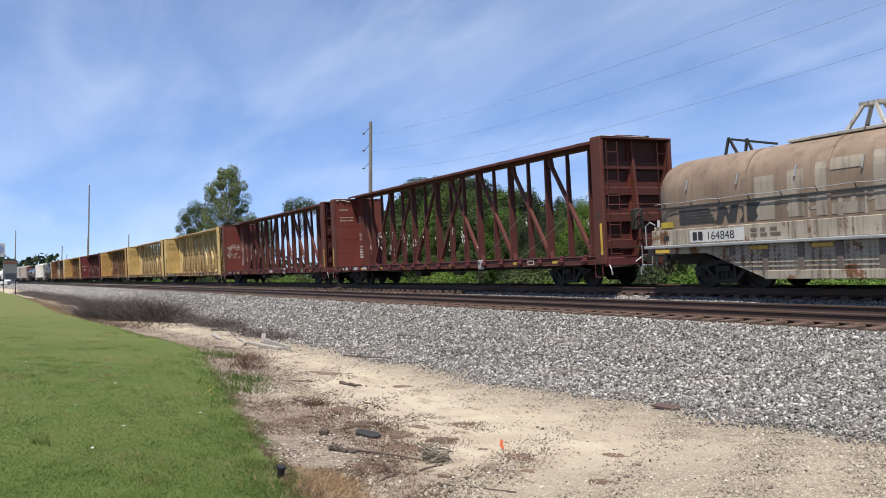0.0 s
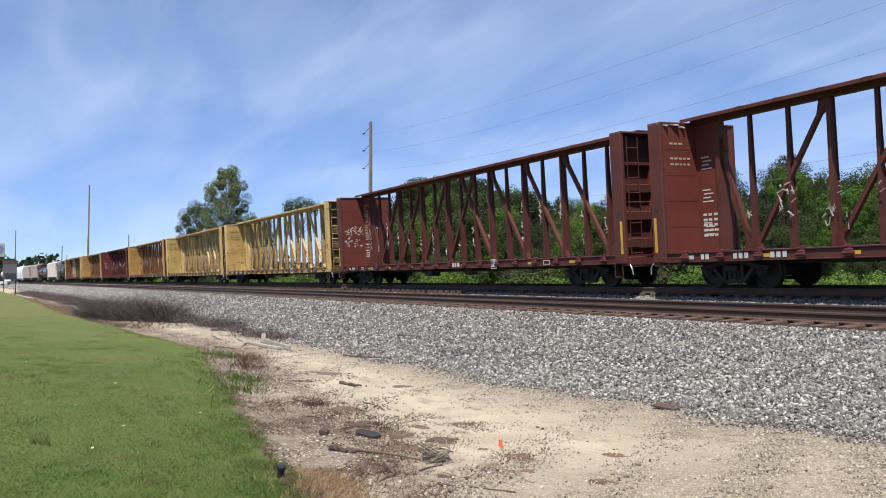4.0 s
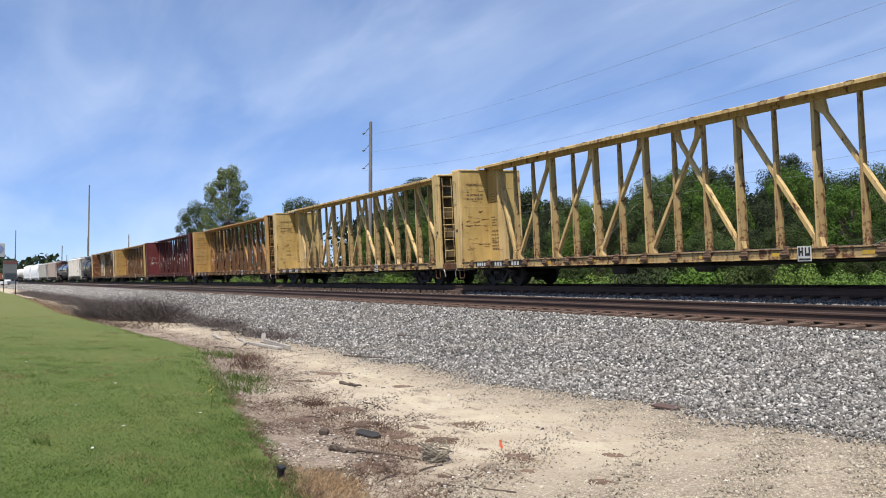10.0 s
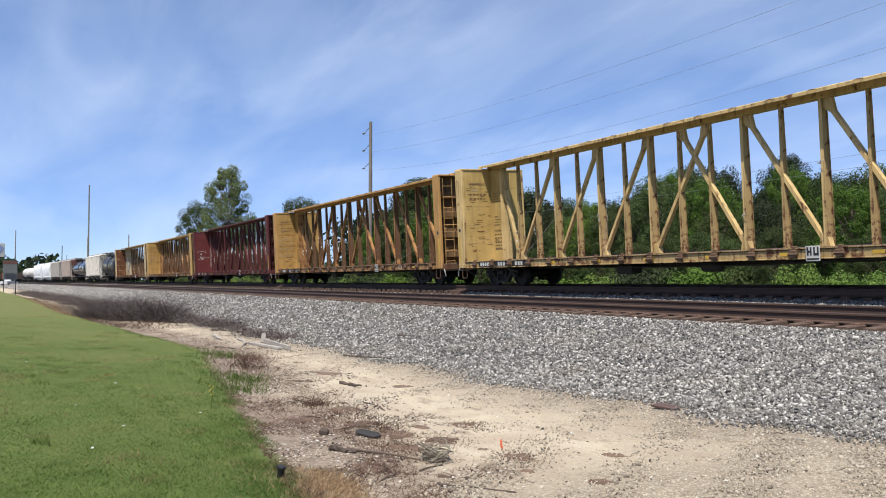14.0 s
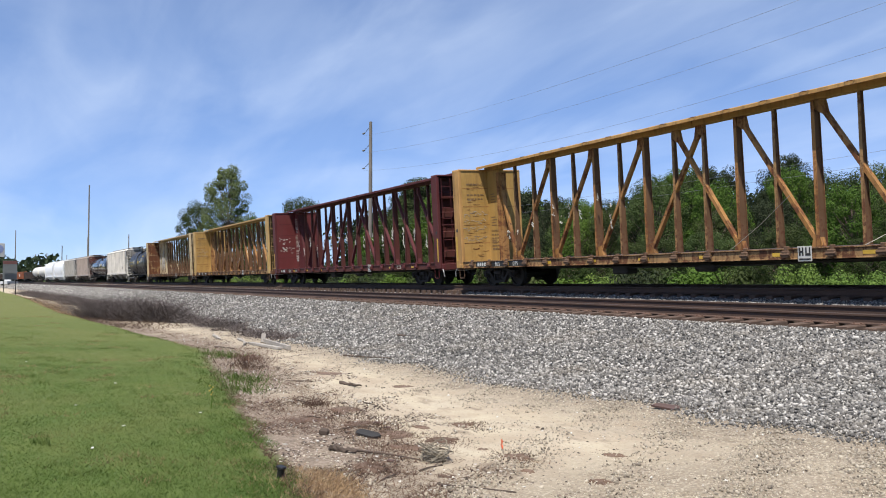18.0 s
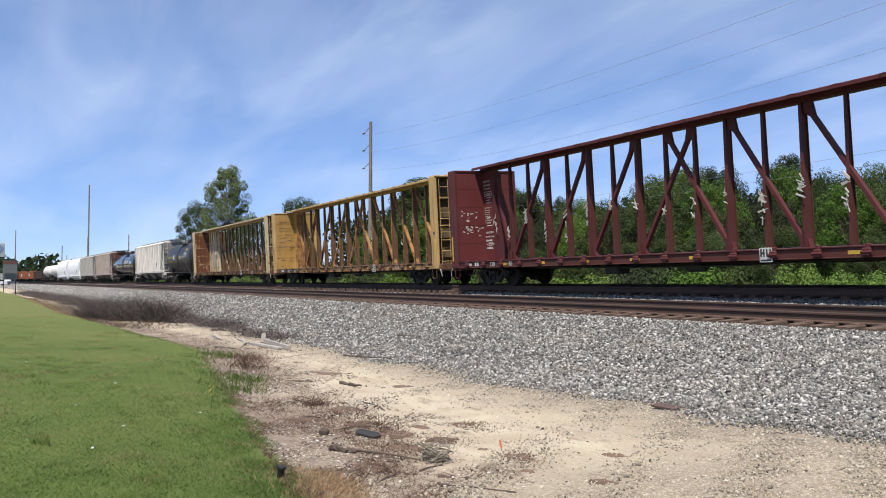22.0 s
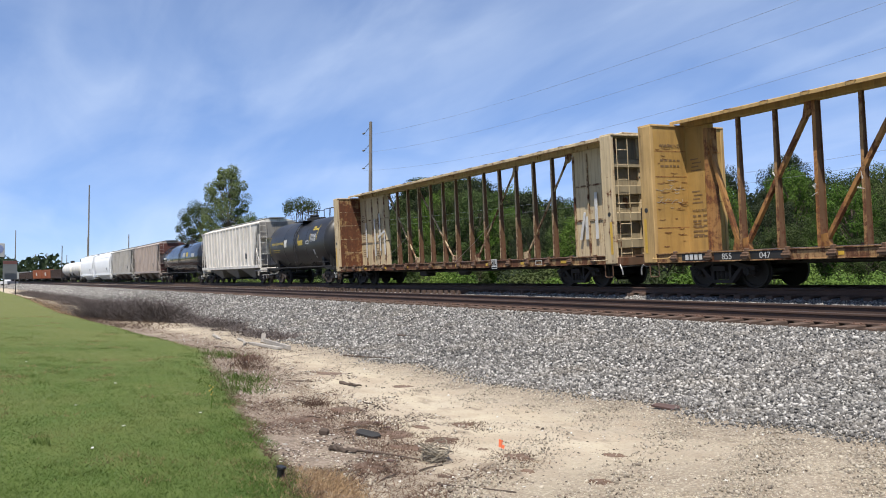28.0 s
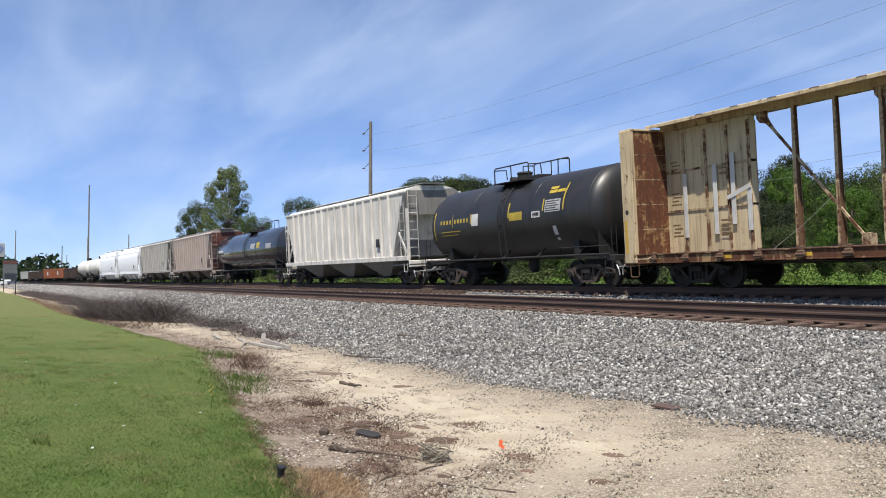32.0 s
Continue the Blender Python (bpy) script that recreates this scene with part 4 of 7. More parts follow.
    if dome:
        part("manway", Form().turned([(top - 0.08, 0.27), (top + 0.14, 0.27), (top + 0.2, 0.24)], 16, "z", (-0.95, 0, 0)), trim, car, smooth=40)
        plat = part("top_platform", Form().box(-0.9, 1.1, -1.15, -0.42, top - 0.12, top - 0.09).box(-0.9, 1.1, 0.42, 1.15, top - 0.12, top - 0.09), trim, car)
        for y, hgt in ((-0.95, .52), (0.95, .74)):
            pts = [(-1.05, y, top - .12), (-1.05, y, top + hgt - .07), (-0.98, y, top + hgt), (1.18, y, top + hgt), (1.25, y, top + hgt - .07), (1.25, y, top - .12)]
            part("railing", Form().tube(pts, 0.026, 6).tube([(.1, y, top - .1), (.1, y, top + hgt)], 0.022, 6), trim, plat)
        for x in (-1.05, 1.25):
            part("railing", Form().tube([(x, -0.95, top + .45), (x, -0.4, top + .48), (x, -.36, top + .1)], 0.024, 6), trim, plat)
            part("railing", Form().tube([(x, 0.4, top + .1), (x, 0.42, top + .66), (x, 0.95, top + .68)], 0.024, 6), trim, plat)
        f = Form()
        for x in (0.0, 0.42):
            f.tube([(x, -1.46, 0.85)] + [(x, -(radius + .07) * math.cos(a), zc + (radius + .07) * math.sin(a)) for a in (-0.2, 0.1, 0.4, 0.7, 0.95)], 0.018, 6)
        for k in range(9):
            a = -0.25 + 0.15 * k
            f.tube([(0.0, -(radius + .07) * math.cos(a), zc + (radius + .07) * math.sin(a)), (0.42, -(radius + .07) * math.cos(a), zc + (radius + .07) * math.sin(a))], 0.013, 5)
        part("tank_ladder", f, trim, car)
        part("belly_valve", Form().turned([(0.5, 0.12), (0.62, 0.2), (zc - radius + .1, 0.22)], 12, "z"), trim, car)
    TRAIN.append((car, s0))
    return car, body, zc, radius


def shell_patch(x0, x1, a0, a1, zc, r, lift=0.006, n=6):
    """A thin sheet that lies on a tank's side; angles in degrees above the level of its axis."""
    rings = []
    for q in (lift, 0.001):
        rings.append(q)
    f = Form()
    angles = [radians(a0 + (a1 - a0) * k / n) for k in range(n + 1)]
    outer = [(x, -(r + lift) * math.cos(a), zc + (r + lift) * math.sin(a)) for x in (x0, x1) for a in angles]
    m = n + 1
    f.add(outer, [(k, k + 1, m + k + 1, m + k) for k in range(n)])
    return f


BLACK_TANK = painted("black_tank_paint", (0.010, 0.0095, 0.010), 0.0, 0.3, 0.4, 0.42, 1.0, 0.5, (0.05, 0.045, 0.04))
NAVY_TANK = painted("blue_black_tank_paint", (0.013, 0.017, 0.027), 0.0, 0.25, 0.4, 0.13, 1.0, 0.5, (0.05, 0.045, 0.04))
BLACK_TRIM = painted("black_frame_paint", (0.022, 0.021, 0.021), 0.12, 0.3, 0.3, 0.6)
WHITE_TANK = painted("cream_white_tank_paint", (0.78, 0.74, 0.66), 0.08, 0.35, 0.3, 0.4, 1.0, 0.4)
M_YELLOW_MARK = plain("yellow_stencil_paint", (0.40, 0.29, 0.03), 0.5, 0, 0.2, 18, 0)
M_DATA = plain("grey_data_panel", (0.33, 0.33, 0.33), 0.5, 0, 0.35, 30, 0)
tank, body, zc, rad = tank_wagon(-122.4, 11.7, 1.56, 2.50, BLACK_TANK, BLACK_TRIM, "black tank wagon with yellow markings and a railed top platform")
x = -4.55
for k, w in enumerate((0.2, 0.2, 0.2, 0.2, 0.1, 0.19, 0.2, 0.19, 0.2, 0.19)):
    part("stencil_mark", shell_patch(x + .03, x + w - .03, 3.5 if k != 4 else -2, 9.5 if k != 4 else 17, zc, rad), M_YELLOW_MARK, body, "yellow stencilled mark")
    x += w + 0.05
for x0, x1, a0, a1, m in ((-4.5, -2.9, -9, -7.5, M_YELLOW_MARK), (-4.5, -3.1, -14, -12.8, M_YELLOW_MARK), (-2.0, -1.5, -3, 14, M_WHITE), (-2.1, -2.02, 0, 15, M_YELLOW_MARK), (-5.1, -5.02, -20, 25, M_YELLOW_MARK),
                          (0.62, 0.7, 2, 23, M_YELLOW_MARK), (0.72, 1.55, -2, 9, M_YELLOW_MARK), (2.15, 2.65, -1, 7, M_WHITE), (2.22, 2.58, 0.5, 5.5, M_MARK), (2.78, 2.85, 6, 22, M_YELLOW_MARK), (2.92, 3.8, 4, 20, M_DATA), (3.93, 4.0, 5, 42, M_YELLOW_MARK),
                          (3.0, 3.45, 35, 39, M_YELLOW_MARK), (3.0, 3.45, 29, 33.5, M_YELLOW_MARK), (3.5, 3.9, 29, 33.5, M_YELLOW_MARK), (3.3, 3.5, -26, -14, M_WHITE), (3.32, 3.48, -34, -30, M_WHITE)):
    part("marking", shell_patch(x0, x1, a0, a1, zc, rad), m, body)
for r in range(5):
    part("data_line", shell_patch(2.97, 3.72 - 0.15 * (r % 2), 5.4 + 2.9 * r, 6.6 + 2.9 * r, zc, rad, 0.009), M_MARK, body)
hx = 5.3
part("placard", Form().box(hx - .06, hx + .02, -0.75, -0.15, 3.05, 3.32), M_SCUFF, tank, "pale cream end placard")
f = Form()
for k in range(4):
    f.box(hx - .05, hx + .03, -0.75 + .16 * k, -0.64 + .16 * k, 2.85, 2.98)
part("stencil_note", f, M_YELLOW_MARK, tank)
part("head_shield", Form().slab([(-1.3, 1.05), (1.3, 1.05), (1.3, 2.0), (1.0, 2.25), (-1.0, 2.25), (-1.3, 2.0)], "x", 5.42, 5.46), BLACK_TRIM, tank)
tank, body, zc, rad = tank_wagon(-158.0, 17.3, 1.50, 2.50, NAVY_TANK, BLACK_TRIM, "glossy blue-black tank wagon with a few white stencils")
for x0, x1, a0, a1, m in ((-7.6, -6.2, 2, 9, M_WHITE), (-5.9, -4.2, -4, 0, M_DATA), (1.8, 2.9, 4, 18, M_DATA), (3.3, 4.1, 4, 20, M_YELLOW_MARK), (5.6, 6.8, 0, 14, M_DATA)):
    part("marking", shell_patch(x0, x1, a0, a1, zc, rad), m, body)
for s0 in (-247.6, -261.9):
    tank_wagon(s0, 12.6, 1.42, 2.55, WHITE_TANK, BLACK_TRIM, "short cream-white tank wagon with a top dome", 1, False)


# ---- covered hopper wagons ----
def hopper_wagon(s0, pitch, paint, end_paint, label, ribs=True, bays=3, low=None):
    car = thing("covered_hopper_wagon", label, "railway wagon", "wagons of the freight train")
    h = pitch / 2 - 0.75          # half length over the end platforms
    b = h - 1.75                  # half length of the body at the sill
    w, sill, eave, roof = 1.52, 1.38, 4.34, 4.68
    # the body in section: ribbed or bulging sides and a cambered roof
    if ribs:
        sec = [(-w, sill), (-w, eave), (-w + .35, eave + .2), (-0.6, roof), (0.6, roof), (w - .35, eave + .2), (w, eave), (w, sill)]
    else:
        sec = [(-w + .12, sill), (-w, sill + .5), (-w, 3.3), (-w + .12, 3.85), (-w + .5, 4.25), (-0.6, roof), (0.6, roof), (w - .5, 4.25), (w - .12, 3.85), (w, 3.3), (w, sill + .5), (w - .12, sill)]
    # ends slope inwards below the shoulder
    def x_at(z):
        return h - 0.35 if z > 3.35 else b + (h - 0.35 - b) * max(0.0, (z - sill) / (3.35 - sill))
    left = [[(-x_at(z), y, z) for y, z in sec]]
    right = [[(x_at(z), y, z) for y, z in sec]]
    body = part("hopper_body", Form().loft(left + right), paint, car, smooth=None if ribs else 35)
    if ribs:
        count = 15
        for k in range(count):
            x = -b + 0.15 + (2 * b - 0.3) * k / (count - 1)
            part("side_rib", Form().slab([(x - .06, -w - .005), (x - .03, -w - .10), (x + .03, -w - .10), (x + .06, -w - .005)], "z", sill, eave - 0.02), paint, body)
        for k in range(count):
            x = -b + 0.15 + (2 * b - 0.3) * k / (count - 1)
            part("side_rib", Form().slab([(x - .06, w + .005), (x - .03, w + .075), (x + .03, w + .075), (x + .06, w + .005)], "z", sill, eave - 0.02), paint, body)
    else:
        for k in range(1, 6):
            x = -b + 2 * b * k / 6
            ring = [[(x + d, y * 1.004, z if z < roof else z + .006) for y, z in sec] for d in (-.04, .04)]
            part("weld_seam", Form().loft(ring, False), paint, body)
    for y in (-1, 1):
        part("side_sill", Form().box(-h + .1, h - .1, min(y * 1.42, y * 1.58), max(y * 1.42, y * 1.58), sill - 0.20, sill + 0.02, 0.015), paint, car)
        part("eave_rail", Form().box(-h + .3, h - .3, min(y * (w - .05), y * (w + .04)), max(y * (w - .05), y * (w + .04)), eave - .03, eave + .06, 0.012), paint, body)
    part("roof_walk", Form().box(-h + .1, h - .1, -0.62, 0.62, roof + .06, roof + .09), M_ALU, body, "open steel roof walk")
    for k in range(7):
        x = -h + 0.8 + (2 * h - 1.6) * k / 6
        part("walk_bracket", Form().box(x - .03, x + .03, -0.6, 0.6, roof - .01, roof + .062), paint, body)
    for k in range(4):
        x = -b * 0.75 + b * 1.5 * k / 3
        part("roof_hatch", Form().box(x - 1.3, x + 1.3, -0.35, 0.35, roof + .02, roof + .16, 0.03), paint, body)
    # hopper bays
    span = 2 * b / bays
    for k in range(bays):
        x = -b + span * (k + 0.5)
        f = Form().loft([[(x - span * .49, -1.42, sill - .05), (x + span * .49, -1.42, sill - .05), (x + span * .49, 1.42, sill - .05), (x - span * .49, 1.42, sill - .05)],
                         [(x - .45, -.75, 0.46), (x + .45, -.75, 0.46), (x + .45, .75, 0.46), (x - .45, .75, 0.46)]])
        bay = part("hopper_bay", f, low or paint, car)
        part("outlet_gate", Form().box(x - .55, x + .55, -.85, .85, .34, .45, 0.02).tube([(x - .5, -1.1, .4), (x + .5, -1.1, .4)], .04, 6), M_BOGIE, bay)
    for s in (-1, 1):
        part("end_slope", Form().box(min(s * (b + .3), s * (b + .36)), max(s * (b + .3), s * (b + .36)), -1.3, 1.3, sill - .05, 2.2), end_paint, car)
        for y in (-1.4, 1.4):
            part("end_post", Form().bar((s * (h - .3), y, sill - .1), (s * (h - .3), y, 3.6), .1, .1), paint, car)
        part("end_brace", Form().bar((s * (h - .3), -1.42, sill), (s * (b + .25), -1.42, 2.9), .06, .1), paint, car)
        part("end_panel", Form().box(min(s * (h - .36), s * (h - .32)), max(s * (h - .36), s * (h - .32)), -1.36, 1.36, 3.3, eave + .1), end_paint, car)
        part("ladder", ladder_form(s * (h - .12), -1.4, -0.95, sill - .15, roof - .1), paint, car)
        part("side_ladder", ladder_form(-1.56, s * (h - .75), s * (h - .3), sill - .15, 3.9, 0.4, 0.013, "x"), paint, car)
        part("end_platform", Form().box(min(s * (h - 1.8), s * h), max(s * (h - 1.8), s * h), -1.5, 1.5, sill - .42, sill - .36), end_paint, car)
        part("stub_sill", Form().box(min(s * (b - .5), s * (h + .3)), max(s * (b - .5), s * (h + .3)), -.3, .3, .66, sill - .42, 0.02), end_paint, car)
        part("end_sill", Form().box(min(s * (h - .15), s * h), max(s * (h - .15), s * h), -1.5, 1.5, sill - .5, sill - .2, 0.02), paint, car)
        coupler(car, s * (h + .15), s)
        bogie(car, s * (h - 1.15), True)
        for y in (-1.52, 1.52):
            stirrup(car, s * (h - .4), y, sill - .3, paint)
    part("brake_wheel", Form().tube([(h + .08, .28 * math.cos(t), 2.1 + .28 * math.sin(t)) for t in (2 * math.pi * k / 16 for k in range(17))], 0.018, 6).tube([(h - .3, 0, 2.1), (h + .1, 0, 2.1)], .03, 6), M_BLACK, car)
    part("brake_reservoir", Form().turned([(-.5, .05), (-.42, .2), (.42, .2), (.5, .05)], 12, "x", (-h + 1.0, -.6, 1.35)), M_BOGIE, car)
    part("marking", Form().box(b - 1.7, b - 1.3, -w - .085, -w - .078, 1.9, 2.3), M_MARK, body, "small dark stencil")
    TRAIN.append((car, s0))
    return car


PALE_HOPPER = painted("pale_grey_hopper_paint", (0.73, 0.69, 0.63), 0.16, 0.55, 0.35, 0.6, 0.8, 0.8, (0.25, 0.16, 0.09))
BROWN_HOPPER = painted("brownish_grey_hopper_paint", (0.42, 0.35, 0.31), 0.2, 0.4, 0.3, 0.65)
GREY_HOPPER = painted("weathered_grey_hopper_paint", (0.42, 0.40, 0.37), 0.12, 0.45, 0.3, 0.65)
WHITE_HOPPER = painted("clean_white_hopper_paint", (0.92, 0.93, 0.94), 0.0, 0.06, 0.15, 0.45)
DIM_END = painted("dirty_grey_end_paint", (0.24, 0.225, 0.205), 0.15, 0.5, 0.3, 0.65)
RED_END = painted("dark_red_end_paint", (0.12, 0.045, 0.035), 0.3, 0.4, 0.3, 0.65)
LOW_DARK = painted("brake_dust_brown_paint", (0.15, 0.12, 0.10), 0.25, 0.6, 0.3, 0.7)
hopper_wagon(-139.0, 19.3, PALE_HOPPER, DIM_END, "pale grey ribbed covered hopper wagon with dusty bays", True, 3, DIM_END)
hopper_wagon(-176.4, 17.9, BROWN_HOPPER, RED_END, "brownish grey ribbed covered hopper wagon with dark red ends", True, 3, LOW_DARK)
hopper_wagon(-194.8, 18.9, GREY_HOPPER, DIM_END, "weathered grey covered hopper wagon with dirty bays", True, 3, LOW_DARK)
hopper_wagon(-213.4, 18.4, WHITE_HOPPER, WHITE_HOPPER, "clean white round-sided covered hopper wagon", False, 4, WHITE_HOPPER)
hopper_wagon(-231.5, 17.7, WHITE_HOPPER, WHITE_HOPPER, "clean white round-sided covered hopper wagon", False, 4, WHITE_HOPPER)


# ---- open wagons at the tail ----
def gondola(s0, pitch, paint, label, height=2.6, name="gondola_wagon"):
    car = thing(name, label, "railway wagon", "wagons of the freight train")
    h = pitch / 2 - 0.6
    part("floor", Form().box(-h, h, -1.45, 1.45, 0.98, 1.06), M_BLACK, car)
    part("centre_sill", Form().box(-h, h, -.3, .3, .62, .98), M_BLACK, car)
    for y in (-1, 1):
        side = part("side_wall", Form().box(-h, h, min(y * 1.42, y * 1.48), max(y * 1.42, y * 1.48), .95, height), paint, car)
        part("top_rail", Form().box(-h, h, min(y * 1.38, y * 1.54), max(y * 1.38, y * 1.54), height - .02, height + .1, .015), paint, side)
        for k in range(11):
            x = -h + .2 + (2 * h - .4) * k / 10
            part("side_post", Form().box(x - .07, x + .07, min(y * 1.47, y * 1.58), max(y * 1.47, y * 1.58), .9, height, .015), paint, side)
    for s in (-1, 1):
        part("end_wall", Form().box(min(s * (h - .08), s * h), max(s * (h - .08), s * h), -1.45, 1.45, .95, height), paint, car)
        coupler(car, s * (h + .05), s)
        bogie(car, s * (h - 1.6))
    TRAIN.append((car, s0))
    return car


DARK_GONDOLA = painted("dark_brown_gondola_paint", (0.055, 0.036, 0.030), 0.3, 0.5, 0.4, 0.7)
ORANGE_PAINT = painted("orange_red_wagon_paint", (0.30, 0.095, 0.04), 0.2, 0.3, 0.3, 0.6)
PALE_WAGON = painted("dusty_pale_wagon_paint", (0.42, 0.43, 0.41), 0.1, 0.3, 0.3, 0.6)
gondola(-279.0, 19.9, DARK_GONDOLA, "dark brown open gondola wagon", 2.75)
for s0, tall in ((-298.3, 2.75), (-317.1, 3.1)):
    car = gondola(s0, 18.8, ORANGE_PAINT, "orange-red open wagon with raised sides", tall, "ore_wagon")
    part("load_mark", Form().box(-1.2, 1.2, -1.6, -1.59, 1.6, 2.4), M_WHITE, car, "white painted panel")
gondola(-335.2, 17.3, DARK_GONDOLA, "dark brown open gondola wagon", 2.75)
gondola(-352.6, 17.3, DARK_GONDOLA, "dark brown open gondola wagon", 2.75)
gondola(-371.5, 19.0, PALE_WAGON, "pale dusty open wagon at the tail", 3.0)


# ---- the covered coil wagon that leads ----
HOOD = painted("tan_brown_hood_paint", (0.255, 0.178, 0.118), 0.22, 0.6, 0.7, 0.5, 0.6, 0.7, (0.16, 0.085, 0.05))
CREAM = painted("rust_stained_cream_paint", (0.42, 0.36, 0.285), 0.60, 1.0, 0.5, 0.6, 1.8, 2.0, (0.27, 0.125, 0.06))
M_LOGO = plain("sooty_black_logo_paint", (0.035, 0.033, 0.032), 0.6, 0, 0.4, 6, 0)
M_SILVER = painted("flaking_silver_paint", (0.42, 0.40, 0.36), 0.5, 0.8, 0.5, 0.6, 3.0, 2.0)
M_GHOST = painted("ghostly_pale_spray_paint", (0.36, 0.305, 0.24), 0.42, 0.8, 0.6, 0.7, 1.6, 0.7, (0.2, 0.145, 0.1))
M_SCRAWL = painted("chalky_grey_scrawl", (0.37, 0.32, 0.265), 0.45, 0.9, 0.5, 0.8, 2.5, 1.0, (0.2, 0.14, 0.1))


def coil_wagon(s0):
    car = thing("coil_wagon", "rusty cream coil wagon under a tan arched steel hood", "railway wagon", "wagons of the freight train")
    h = 6.0                       # half length over the sides
    z0, zs, ridge, w = 1.64, 2.55, 3.70, 1.46
    # arched hood with a rounded end
    def arch(k, x, low=0.0):
        out = []
        for i in range(19):
            t = math.pi * i / 18
            y, z = -w * k * math.copysign(abs(math.cos(t)) ** 0.72, math.cos(t)), zs + (ridge - zs) * k * math.sin(t) ** 0.8
            out.append((x, y, z))
        return [(x, -w * k, z0)] + out + [(x, w * k, z0)]
    rings = [arch(k, x) for x, k in ((-h + .02, 0.55), (-h + .06, 0.72), (-h + .15, 0.84), (-h + .32, 0.93), (-h + .6, 0.985), (-h + .95, 1.0), (0, 1.0), (h - .95, 1.0), (h - .6, .985), (h - .32, .93), (h - .15, .84), (h - .06, .72), (h - .02, .55))]
    hood = part("hood", Form().loft(rings), HOOD, car, smooth=50)
    def on_hood(z):
        t = math.asin(min(1.0, max(0.0, (z - zs) / (ridge - zs)) ** 1.25))
        return -w * math.cos(t) ** 0.72 if z > zs else -w
    for x in (-2.6, -0.2, 2.3, 4.4):
        ring = [[(x + d, y * 1.012, z + .012) for _, y, z in arch(1.0, x)] for d in (-.05, .05)]
        part("hood_band", Form().loft(ring, False), HOOD, hood)
    # dark line where the hood's skirt begins, and a hand rope on stanchions
    part("skirt_lap", Form().box(-h + .3, h - .3, -w - .022, -w - .004, 2.26, 2.32, .006), M_LOGO, hood)
    pts = [(-h + .25 + (2 * h - .5) * k / 24, -w - .09, 2.42 + .015 * math.sin(k * 2.1)) for k in range(25)]
    part("hand_rope", Form().tube(pts, 0.012, 5), M_ALU, hood)
    for k in range(12):
        x = -h + .6 + (2 * h - 1.2) * k / 11
        part("rope_stanchion", Form().bar((x, -w - .09, 2.44), (x, -w, 2.30), .02, .02), M_LOGO, hood)
    for k in range(9):
        x = -h + 1.4 + 1.75 * k
        part("hood_clip", Form().bar((x, on_hood(2.75) - .03, 2.74), (x + .04, on_hood(3.05) - .03, 3.02), .03, .04), M_ALU, hood)
    # lettered mark on the hood: plain bars and blocks only
    for k in range(5):
        part("logo_bar", Form().box(-h + 1.1, -h + 2.4 - .05 * k, -w - .012, -w - .003, 1.80 + .085 * k, 1.85 + .085 * k), M_LOGO, hood)
    part("logo_block", Form().slab([(-h + 2.40, 1.76), (-h + 2.63, 1.76), (-h + 2.73, 2.02), (-h + 2.83, 1.76), (-h + 3.08, 1.76), (-h + 3.18, 2.22), (-h + 2.94, 2.22), (-h + 2.86, 1.98), (-h + 2.74, 2.22), (-h + 2.53, 2.22)], "y", -w - .012, -w - .003), M_LOGO, hood)
    part("logo_block", Form().slab([(-h + 3.20, 1.76), (-h + 3.68, 1.76), (-h + 3.78, 1.86), (-h + 3.73, 2.02), (-h + 3.88, 2.22), (-h + 3.38, 2.22), (-h + 3.28, 2.10), (-h + 3.34, 1.97)], "y", -w - .012, -w - .003), M_LOGO, hood)
    rnd = random.Random(5)
    for k in range(9):
        x = -h + 4.6 + 0.72 * k + rnd.uniform(-.1, .1)
        f = Form()
        y = -w - .006
        tall = rnd.uniform(.4, .62)
        for a, c, b, d in ((0, 0, 0, tall), (0, tall, .34, tall - rnd.uniform(0, .2)), (.34, tall, .3, rnd.uniform(.0, .3)), (0, tall * .45, .3, tall * rnd.uniform(.2, .7))):
            if rnd.random() < .8:
                f.bar((x + a, y, 1.72 + c), (x + b + .01, y, 1.72 + d), .003, rnd.uniform(.06, .11), (0, 1, 0))
        if f.v:
            tagged(part("scrawl", f, M_SCRAWL, hood, "faded chalky spray-paint strokes"), kind="stuff")
    # large faded block letters sprayed over the hood, gone beyond reading
    def block(x0, x1, za, zb, lift=.008):
        zz = [za + (zb - za) * k / 8 for k in range(9)]
        out = [(x, on_hood(z) - lift, z + (.004 if z > zs else 0)) for x in (x0, x1) for z in zz]
        return Form().add(out, [(k, k + 1, 10 + k, 9 + k) for k in range(8)])
    for x0, x1, za, zb in ((4.0, 4.6, 1.76, 2.85), (4.6, 4.98, 2.2, 2.42), (4.98, 5.42, 1.78, 2.9), (5.75, 6.08, 1.76, 3.0), (6.08, 6.95, 1.76, 2.02), (6.08, 6.95, 2.78, 3.05), (7.2, 7.5, 1.78, 3.1), (7.5, 8.2, 2.8, 3.05), (7.5, 8.2, 1.78, 2.0), (8.7, 9.1, 1.78, 3.1), (9.1, 9.7, 2.3, 2.5), (9.7, 10.1, 1.8, 3.05)):
        part("paint_block", block(-h + x0 - .3, -h + x1 - .3, za, zb), M_GHOST, hood, "ghost of a pale sprayed block letter")
    part("patch", Form().box(-h + .38, -h + .85, -w - .012, -w - .004, 1.74, 1.90), M_YELLOW_MARK, hood, "yellow label on the hood")
    part("patch", Form().box(-h + .2, -h + .3, -w * .985 - .012, -w * .985 - .004, 1.8, 1.98), M_WHITE, hood)
